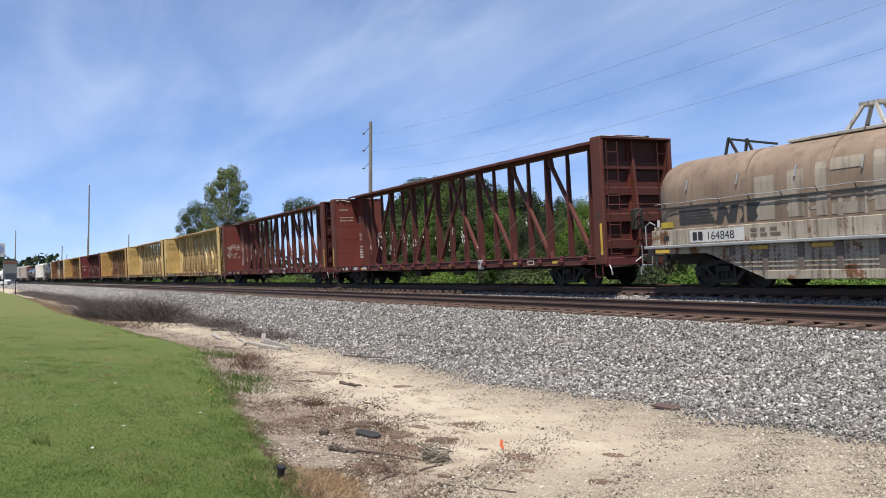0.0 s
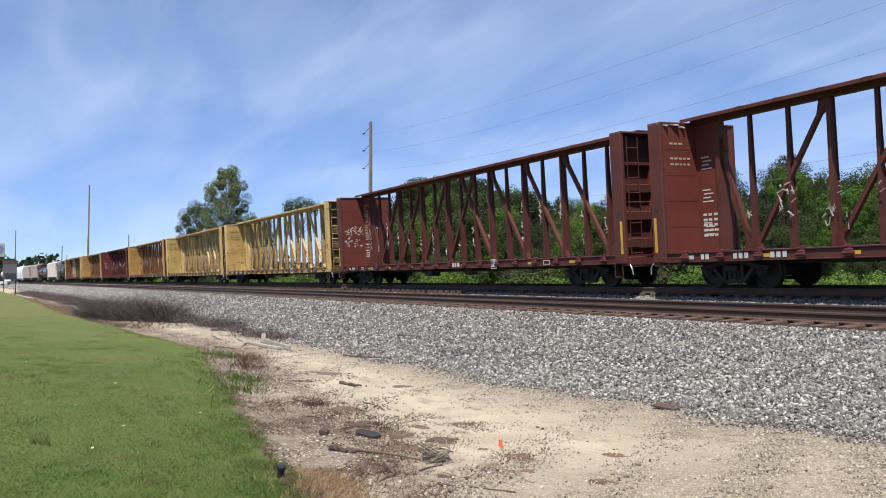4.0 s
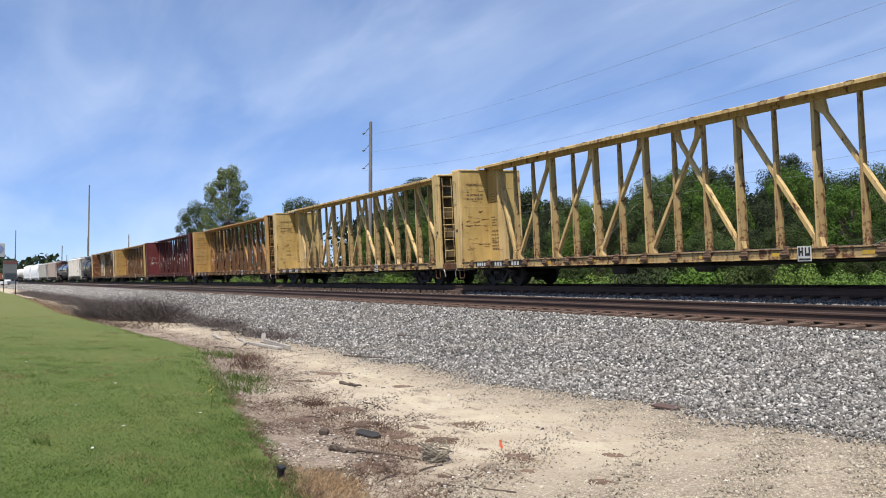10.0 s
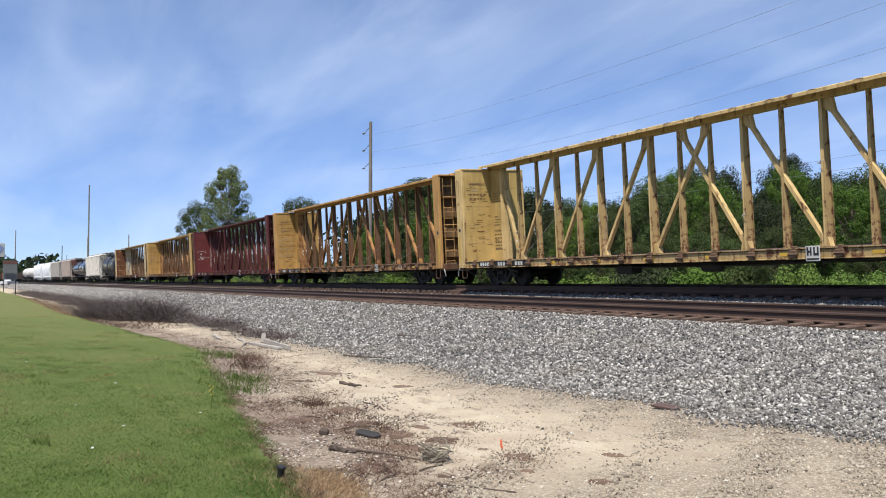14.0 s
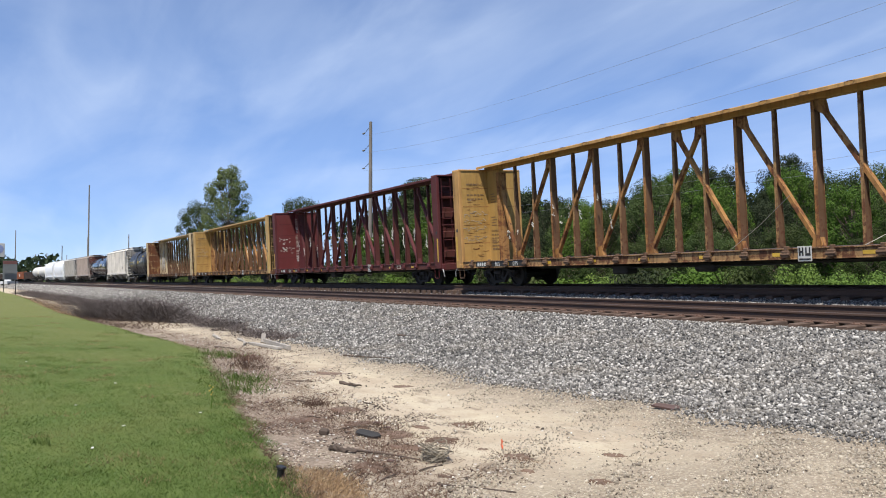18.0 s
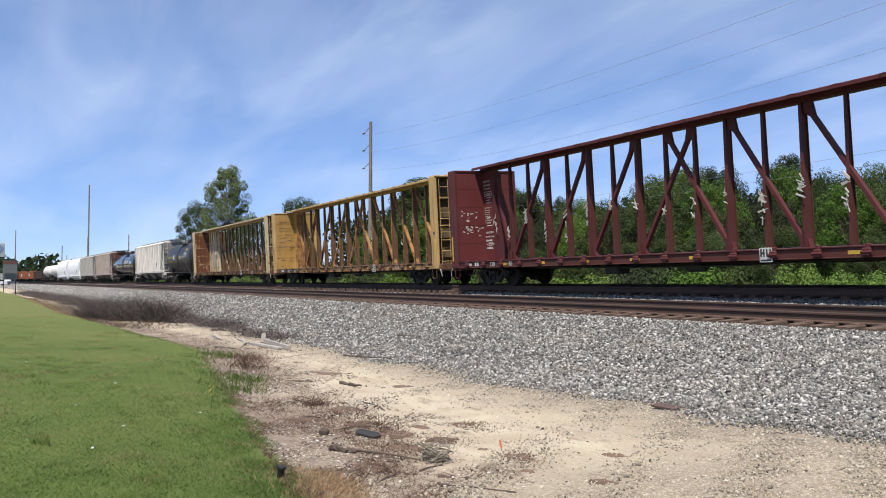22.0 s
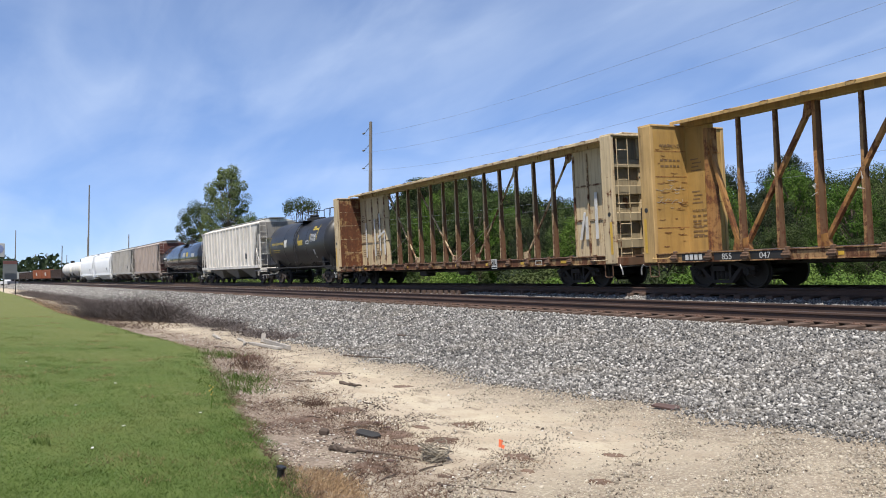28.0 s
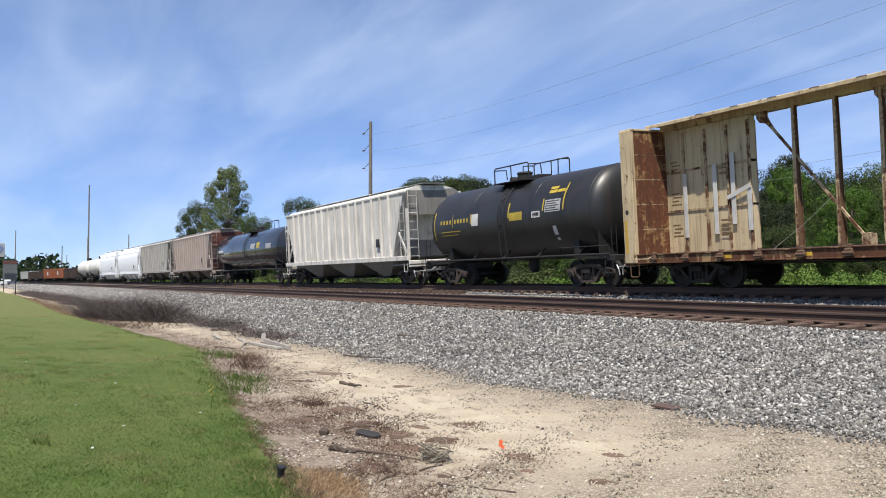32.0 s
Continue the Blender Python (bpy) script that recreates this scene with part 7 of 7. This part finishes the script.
tagged(new("dry_grass", stuff_mesh("dry_grass", v, f, M_STRAW)), "straw-coloured dry grass in the lawn", "grass", kind="stuff")

# small clumps in the lawn: straw-coloured and deep green
for count, m, name, label, seed in ((140, M_STRAW, "dry_grass", "straw-coloured clumps in the lawn", 71), (240, M_GRASS, "grass", "thicker green clumps in the lawn", 72)):
    rng = np.random.default_rng(seed)
    cx, cy, cr = scatter(rng, count, 4.6, 40, -9, 26)
    k = rng.integers(0, count, count * 55)
    x, y = cx[k] + rng.normal(0, .05, len(k)) * (1 + cr[k] / 8), cy[k] + rng.normal(0, .045, len(k)) * (1 + cr[k] / 12)
    keep = y < grass_edge(x) - .05
    x, y, r = x[keep], y[keep], cr[k][keep]
    v, f = stems(rng, x, y, ground_z(x, y) - .004, rng.uniform(.02, .05, len(x)), rng.uniform(.0013, .003, len(x)) * (1 + r / 12), .9)
    tagged(new(name, stuff_mesh(name, v, f, m)), label, "grass", kind="stuff")


# ---- poles and wires ----
M_POLE = plain("weathered_grey_pole_wood", (0.17, 0.15, 0.135), 0.9, 0, 0.3, 4)
M_WIRE = plain("dull_wire", (0.22, 0.23, 0.25), 0.6, 0.3, 0.1, 4, 0)
M_INSUL = plain("grey_insulator", (0.16, 0.16, 0.17), 0.4, 0, 0.2, 10, 0)


def pole(x, y, top, r, label, arms=(), z=None, arm=4.2, both=False):
    base = (float(ground_z(x, y)) if z is None else z) - .2
    ob = thing("utility_pole", label, "utility pole", "poles along the line", pose(x, y, 0))
    part("pole_shaft", Form().tube([(0, 0, base), (0, 0, (base + top) / 2), (0, 0, top)], r, 10, r * .62), M_POLE, ob, smooth=40)
    for h in arms:
        part("bracket", Form().tube([(0, 0, h + .55), (-arm, 0, h)], .05, 6, .035), M_POLE, ob)
        part("insulator", Form().turned([(-.55, .05), (-.5, .11), (-.38, .06), (-.27, .11), (-.16, .06), (-.05, .1), (.05, .03)], 8, "x", (-arm + .1, 0, h)), M_INSUL, ob)
        if both:
            part("bracket", Form().tube([(0, 0, h + .35), (arm, 0, h)], .05, 6, .03), M_POLE, ob)
    return ob


pole(-90.4, 40.0, 19.4, .30, "tall grey wooden power pole with three side brackets", (18.3, 16.2, 14.0), arm=1.9)
pole(6.0, 34.0, 18.0, .30, "tall grey wooden power pole with three side brackets", (16.5, 14.4, 12.4), arm=1.9)


def wire(p, q, sag, r=.02, n=22):
    pts = []
    for k in range(n + 1):
        t = k / n
        a = Vector(p).lerp(Vector(q), t)
        pts.append(a - Vector((0, 0, 4 * sag * t * (1 - t))))
    solid("power_line", Form().tube(pts, r, 5), M_WIRE, "thin dark overhead power line", "power line", "overhead lines")


for h0, h1, sag in ((18.0, 15.2, 1.8), (15.9, 14.0, 2.0), (13.7, 12.2, 2.2)):
    wire((-92.4, 40.0, h0), (4.0, 34.0, h1), sag, .008)
for h in (6.9, 6.3):
    wire((-110, 41.0, h + 1.5), (10, 34, h), 1.4, .007)
for x, y, top, r, arms in ((-307.7, 30.0, 33.5, .32, ()), (-314.1, 30.4, 15.7, .2, (14.6,)), (-285.1, 40.0, 15.5, .22, (14.5,)), (-439.4, 31.1, 17.5, .3, (16.4,)), (-450.1, 11.2, 24.9, .3, ()), (-468.1, 20.9, 14.0, .3, ()), (-465.3, 25.9, 14.6, .3, (13.6,)), (-416.6, 31.5, 12.2, .2, ())):
    pole(x, y, top, r, "slender distant utility pole", arms, -1.0, 1.6, True)


# ---- small things on the ground ----
def ground_at(x, y):
    return float(ground_z(x, y))


M_LOG = plain("charred_rotten_wood", (0.075, 0.055, 0.043), .95, 0, .4, 9, .5)
M_BOARD = plain("silvered_old_board", (0.30, 0.275, 0.245), .9, 0, .25, 9, .3)
M_PLASTIC = plain("black_plastic", (0.014, 0.014, 0.016), .45, 0, .2, 6, .05)
M_LID = plain("weathered_dark_plastic", (0.022, 0.021, 0.021), .8, 0, .4, 12, .4)
M_ORANGE = plain("fluorescent_orange_film", (0.85, 0.16, 0.06), .5, 0, .1, 6, 0)
M_STEEL = plain("brown_rusted_plate", (0.085, 0.05, 0.042), .8, 0, .3, 9, .3)
M_MESH = plain("weathered_wire", (0.24, 0.21, 0.16), .7, .3, .3, 20, 0)
M_PAPER = plain("dirty_white_litter", (0.6, 0.59, 0.56), .7, 0, .1, 10, 0)


def branch(points, r, label, name="branch", m=M_LOG):
    rnd = random.Random(len(label) + int(r * 1000))
    pts = []
    for k, (x, y, lift) in enumerate(points):
        pts.append(Vector((x, y, ground_at(x, y) + r * .7 + lift)))
    fine = []
    for a, b in zip(pts, pts[1:]):
        for q in range(4):
            fine.append(a.lerp(b, q / 4) + Vector([rnd.uniform(-.35, .35) * r for _ in range(3)]))
    f = Form().tube(fine + [pts[-1]], r, 8, r * .5)
    f.v = [tuple(c + rnd.uniform(-.22, .22) * r for c in p) for p in f.v]
    solid(name, f, m, label, "branch", "debris on the dirt")


branch([(-7.3, 2.82, 0), (-7.2, 2.9, .01), (-7.08, 3.0, 0)], .034, "charred rotten log lying on the dirt", "log")
branch([(-7.12, 3.0, .02), (-6.95, 3.18, .01), (-6.62, 3.46, 0)], .013, "thin dead branch beside a log")
solid("plastic_lid", Form().slab([(-.15, -.06), (.08, -.08), (.14, -.04), (.15, .02), (.10, .07), (-.13, .08), (-.17, .02)], "z", 0, .032), M_LID, "flat dark grey plastic lid lying in the litter", "lid", "debris on the dirt", at=pose(-7.75, 3.42, ground_at(-7.75, 3.42) + .006, 12, 7, 40) @ Matrix.Diagonal((.85, .8, 1, 1)))
solid("rubble_block", Form().box(-.05, .05, -.035, .035, 0, .07, .018), M_LOG, "dark block of rubble in the litter", "rubble", "debris on the dirt", at=pose(-8.05, 3.05, ground_at(-8.05, 3.05) - .005, 8, 5, 60))
branch([(-12.9, 4.25, 0), (-12.5, 4.55, 0)], .012, "short dark stick on the sand")
branch([(-16.3, 6.6, 0), (-15.2, 7.2, .02)], .018, "short dark stick on the sand")
branch([(-22.4, 6.0, 0), (-21.2, 5.9, 0), (-20.4, 5.6, 0)], .04, "pale grey driftwood branch", m=M_BOARD)
branch([(-24.0, 5.7, 0), (-22.6, 5.55, 0)], .05, "pale grey driftwood branch", m=M_BOARD)
branch([(-20.4, 4.9, 0), (-19.4, 5.1, 0)], .022, "short dark stick on the sand")
for k, (x, y, a, l) in enumerate(((-9.4, 3.3, .4, .3), (-8.8, 3.9, 2.4, .25), (-8.3, 3.35, 1.0, .35), (-7.5, 3.15, 2.8, .3), (-7.0, 3.8, .3, .22), (-6.3, 3.25, 1.9, .3), (-10.6, 3.6, .2, .4), (-6.0, 2.75, 2.2, .25), (-9.9, 4.3, .1, .5), (-12.2, 4.9, .15, .6), (-26, 6.7, .3, 1.3), (-24.6, 6.9, 2.6, 1.0), (-22.5, 7.0, .5, .9), (-27.5, 6.5, .2, 1.1))):
    branch([(x, y, 0), (x + l * .5 * math.cos(a), y + l * .5 * math.sin(a), .02), (x + l * math.cos(a), y + l * math.sin(a), .01)], .009 if x > -11 else .03, "thin dead twig lying on the dirt", "twig")
branch([(-5.7, 3.1, 0), (-5.2, 3.5, 0)], .016, "thin dead branch beside a log")

z = ground_at(-19.8, 6.2)
ob = thing("broken_crate", "broken grey wooden boards lying on the sand", "boards", "debris on the dirt", pose(-19.8, 6.2, z))
part("board", Form().bar((-1.0, .05, .07), (1.3, -.05, .05), .07, .09), M_BOARD, ob)
part("board", Form().bar((-.9, -.35, .03), (1.1, -.2, .03), .14, .05), M_BOARD, ob)
part("board", Form().bar((-1.0, .0, .02), (-1.08, .05, .24), .10, .08), M_BOARD, ob)

z = ground_at(-6.0, 1.94)
ob = thing("drain_riser", "black plastic riser standing at the lawn's edge", "pipe", at=pose(-6.12, 1.97, z, 0, 8, 20) @ Matrix.Diagonal((.5, .5, .55, 1)))
part("riser_tube", Form().turned([(-.06, .055), (.10, .055), (.13, .062)], 12, "z"), M_PLASTIC, ob, smooth=40)
part("riser_cap", Form().box(-.07, .07, -.055, .055, .13, .165, .012), M_PLASTIC, ob)

z = ground_at(-6.63, 4.3)
ob = thing("marker_flag", "small orange marker flag on a wire stem", "flag", at=pose(-6.63, 4.3, z))
part("stem", Form().tube([(0, 0, -.05), (.01, 0, .12)], .003, 5), M_MESH, ob)
flag_film = part("flag_film", Form().slab([(-.035, .035), (.03, .02), (.04, .05), (.005, .06), (.02, .10), (-.03, .105)], "y", -.002, .002), M_ORANGE, ob, "crumpled orange film")

solid("steel_plate", Form().slab([(-.17, -.05), (.12, -.08), (.18, .0), (.14, .09), (-.12, .08)], "z", 0, .022), M_STEEL, "rusty brown steel plate lying on the gravel", "plate", at=pose(-7.71, 7.44, ground_at(-7.71, 7.44) + .03, 8, 4, 30))
solid("steel_plate", Form().box(-.16, .16, -.06, .06, 0, .03, .008), M_LOG, "dark block lying on the ballast", "plate", at=pose(-18.6, 9.1, ground_at(-18.6, 9.1) + .04, 5, 3, 10))
rnd = random.Random(77)
tangle = thing("wire_tangle", "tangled bundle of weathered wire on the sand", "wire", at=pose(-6.62, 3.55, ground_at(-6.62, 3.55)) @ Matrix.Diagonal((1.15, 1.15, 1.05, 1)))
for k in range(26):
    a0 = rnd.uniform(0, 6.28)
    rr = rnd.uniform(.06, .13)
    tilt = rnd.uniform(-1.0, 1.0)
    cx, cy, cz = rnd.uniform(-.05, .05), rnd.uniform(-.05, .05), rnd.uniform(.05, .1)
    part("wire_loop", Form().tube([(cx + rr * math.cos(a0 + t), cy + rr * math.sin(a0 + t) * math.cos(tilt), max(.004, cz + rr * math.sin(a0 + t) * math.sin(tilt))) for t in (6.28 * i / 10 for i in range(9))], .004, 4), M_MESH, tangle)
for k in range(70):
    x = rnd.uniform(-12, -5.2)
    y = 1.0 - .17 * x + rnd.uniform(.15, 1.7)
    s = rnd.uniform(.012, .034)
    g = Form().box(-s, s, -s * .7, s * .7, 0, s * rnd.uniform(.4, .9), s * .25)
    solid("stone", g, (M_BOARD, M_BOARD, M_LOG, M_STEEL)[k % 4], "small pale lump of rubble on the dirt" if k % 4 < 2 else "small dark lump of rubble on the dirt", "rubble", "rubble on the dirt",
          at=pose(x, y, ground_at(x, y) - .004, rnd.uniform(-15, 15), rnd.uniform(-15, 15), rnd.uniform(0, 360)))
for x, y in ((-8.7, 1.2), (-10.3, .9), (-12.5, 1.6), (-7.6, .8), (-16, .6), (-9.4, 2.1)):
    solid("litter_scrap", Form().box(-.03, .03, -.02, .02, 0, .012, .004), M_PAPER, "scrap of white litter in the grass", "scrap", "litter in the lawn", at=pose(x, y, ground_at(x, y) + .012, 5, 8, x * 50) @ Matrix.Diagonal((.55, .55, .6, 1)))


# low crusts of bare red-brown soil and rotted weeds
M_CRUST = plain("red_brown_soil_crust", (0.125, 0.08, 0.056), .95, 0, .4, 14, .6)
rnd = random.Random(31)
for x, y, r in ((-7.96, 4.66, .17), (-7.36, 4.04, .2), (-6.27, 4.23, .17), (-6.79, 4.19, .09), (-5.98, 5.11, .13), (-7.75, 3.75, .28), (-7.2, 3.55, .22), (-8.6, 3.65, .3), (-8.1, 4.2, .16), (-6.5, 2.85, .22), (-9.6, 3.9, .28), (-5.75, 4.0, .08), (-6.0, 3.35, .12), (-9.2, 3.2, .3), (-11.4, 5.6, .2), (-13.5, 5.2, .35), (-5.2, 4.3, .1)):
    rim, mid = [], []
    for k in range(28):
        a = 2 * math.pi * k / 28
        q = r * (1 + rnd.uniform(-.38, .38))
        px, py = x + q * math.cos(a), y + q * math.sin(a) * .8
        rim.append((px, py, ground_at(px, py) - .006))
        px, py = x + q * .6 * math.cos(a), y + q * .6 * math.sin(a) * .8
        mid.append((px, py, ground_at(px, py) + .009 + rnd.uniform(-.006, .008)))
    solid("soil_crust", Form().loft([rim, mid]), M_CRUST, "low crust of red-brown soil on the sand", "soil", "soil crusts on the dirt")


# tufts of taller weeds
def tuft(x, y, n, tall, spread, m, label, seed):
    r = np.random.default_rng(seed)
    px, py = x + r.normal(0, spread, n), y + r.normal(0, spread * .6, n)
    v, f = stems(r, px, py, ground_z(px, py) - .01, r.uniform(.4, 1, n) * tall, r.uniform(.002, .005, n) * (1 - x / 15), .7)
    tagged(new("weed_tuft", stuff_mesh("weed_tuft", v, f, m)), label, "weeds", "tufts of weeds", "stuff")


for k, (x, y, n, tall, sp, m) in enumerate(((-15.3, 4.3, 260, .17, .3, M_LITTER), (-16.4, 4.6, 260, .2, .3, M_LITTER), (-10.2, 3.75, 240, .13, .16, M_LITTER), (-9.2, 3.95, 260, .06, .3, M_LITTER), (-7.36, 4.04, 420, .04, .2, M_LITTER), (-6.27, 4.23, 420, .035, .19, M_LITTER), (-7.96, 4.66, 380, .035, .18, M_LITTER), (-6.79, 4.19, 160, .03, .1, M_LITTER), (-5.98, 5.11, 200, .03, .16, M_LITTER), (-7.9, 3.75, 500, .05, .3, M_LITTER), (-7.3, 3.5, 500, .05, .26, M_LITTER), (-8.6, 3.6, 500, .05, .3, M_LITTER), (-6.5, 2.9, 400, .04, .25, M_LITTER),
                                            (-8.07, 4.75, 160, .04, .18, M_LITTER), (-13.2, 3.6, 300, .2, .35, M_GRASS), (-12.0, 3.2, 260, .18, .3, M_GRASS), (-17.6, 4.35, 260, .2, .4, M_GRASS), (-8.0, .44, 60, .09, .08, M_GRASS), (-5.9, 2.3, 1500, .07, .2, M_TAN), (-5.5, 2.2, 1500, .07, .2, M_TAN), (-6.25, 2.3, 300, .06, .15, M_TAN))):
    tuft(x, y, n, tall, sp, m, "tuft of taller green weeds at the lawn's edge" if m is M_GRASS else "tuft of dead brown weeds on the dirt", 50 + k)
ob = thing("flower_stalk", "thin yellow-flowered weed stalk in the lawn", "weed", at=pose(-9.76, 2.3, ground_at(-9.76, 2.3)))
part("stalk", Form().tube([(0, 0, -.02), (.02, .01, .14), (0, 0, .28)], .006, 5), L_FRESH, ob)
for k in range(6):
    part("blossom", Form().turned([(-.010, .003), (0, .012), (.010, .004)], 7, "z", (.02 * math.cos(k * 2), .02 * math.sin(k * 2), .17 + .02 * k)), M_YELLOW_MARK, ob)

# ---- at the far end of the lawn: a board on posts, a round sign, a parked pick-up ----
M_FACE = plain("dull_white_sign_face", (0.34, 0.35, 0.36), .5, 0, .15, 3, 0)
M_SIGN = plain("faded_white_board", (0.12, 0.13, 0.135), .5, 0, .15, 3, 0)
M_LINE = plain("grey_sign_print", (0.12, 0.125, 0.13), .5, 0, .15, 3, 0)
M_RED = plain("faded_red_band", (0.13, 0.05, 0.045), .5, 0, .2, 3, 0)
M_POST = plain("dark_sign_post", (0.035, 0.03, 0.028), .8, 0, .3, 5)
M_BLUE = plain("faded_blue_emblem", (0.16, 0.20, 0.36), .5, 0, .2, 3, 0)
ob = thing("board_sign", "faded white board with a red top band on two dark posts", "sign", at=pose(-96.1, 1.93, -1.1, 0, 0, 92))
for y in (-.55, .55):
    part("sign_post", Form().box(y - .04, y + .04, -.04, .04, -.35, 3.2, .01), M_POST, ob)
part("board", Form().box(-.66, .66, -.09, -.05, 1.45, 3.4, .01), M_SIGN, ob)
part("top_band", Form().box(-.64, .64, -.10, -.09, 3.05, 3.38), M_RED, ob, "red band")
for k in range(3):
    part("sign_line", Form().box(-.5, .5 - .15 * k, -.10, -.092, 1.8 + .34 * k, 1.9 + .34 * k), M_LINE, ob)
ob = thing("round_emblem_sign", "white sign with a round blue emblem on a dark post", "sign", at=pose(-95, .85, -1.1, 0, 0, 92))
part("sign_post", Form().box(-.06, .06, -.05, .05, -.35, 4.0, .01), M_POST, ob)
part("sign_face", Form().box(-.55, .55, -.1, -.05, 3.75, 5.15, .02), M_FACE, ob)
part("emblem", Form().turned([(-.115, .42), (-.10, .45)], 24, "y", (0, 0, 4.55)), M_BLUE, ob, "round blue emblem")


def pickup(x, y, turn):
    ob = thing("pickup_truck", "white parked pick-up truck beyond the lawn", "truck", at=pose(x, y, float(ground_z(x, y)), 0, 0, turn))
    white = plain("white_car_paint", (0.5, 0.51, 0.52), .3, 0, .05, 1, 0)
    glass = plain("dark_car_glass", (0.02, 0.025, 0.03), .1, 0, .1, 1, 0)
    part("body", Form().slab([(-2.7, .45), (2.6, .45), (2.75, .7), (2.7, 1.0), (1.5, 1.12), (.75, 1.15), (-2.7, 1.15)], "y", -.95, .95), white, ob)
    part("cab", Form().loft([[(-.9, -.9, 1.14), (1.35, -.9, 1.14), (1.35, .9, 1.14), (-.9, .9, 1.14)], [(-.7, -.75, 1.8), (.6, -.75, 1.8), (.6, .75, 1.8), (-.7, .75, 1.8)]]), white, ob)
    for s in (-1, 1):
        part("side_window", Form().slab([(-.72, 1.22), (.98, 1.22), (.52, 1.7), (-.6, 1.7)], "y", min(s * .83, s * .89), max(s * .83, s * .89)), glass, ob)
    part("windscreen", Form().bar((1.24, 0, 1.2), (.72, 0, 1.74), 1.5, .05), glass, ob)
    for wx in (-1.75, 1.75):
        for s in (-1, 1):
            w = part("wheel", Form().turned([(s * .68, .36), (s * .72, .4), (s * .92, .4), (s * .96, .34)], 18, "y", (wx, 0, .4)), M_PLASTIC, ob)
            part("rim", Form().turned([(s * .955, .22), (s * .965, .2)], 12, "y", (wx, 0, .4)), M_ALU, w)
    for s in (-1, 1):
        part("headlight", Form().box(2.64, 2.76, s * .72 - .16, s * .72 + .16, .78, .96, .02), M_WHITE, ob)
    return ob


pickup(-249, 4.9, 150)


# ---- what moves ----
def motions():
    times = [2.0 * k for k in range(17)]
    for car, s0 in TRAIN:
        walk(car, [(t, on_line(s0 + run(t)) @ pose(0, 0, 0.042, LEAN)) for t in times])
    for wheel in WHEELSETS:
        x = wheel.matrix_basis.translation.x
        walk(wheel, [(0.1 * k, pose(x, 0, WHEEL_R, 0, math.degrees(run(0.1 * k) / WHEEL_R) % 360, 0)) for k in range(321)])
    # the little flag flutters on its stem
    walk(flag_film, [(0.5 * k, pose(0, 0, 0, 6 * math.sin(1.9 * k), 9 * math.sin(1.1 * k + 1), 28 * math.sin(0.83 * k) + 14 * math.sin(2.3 * k))) for k in range(65)])


motions()
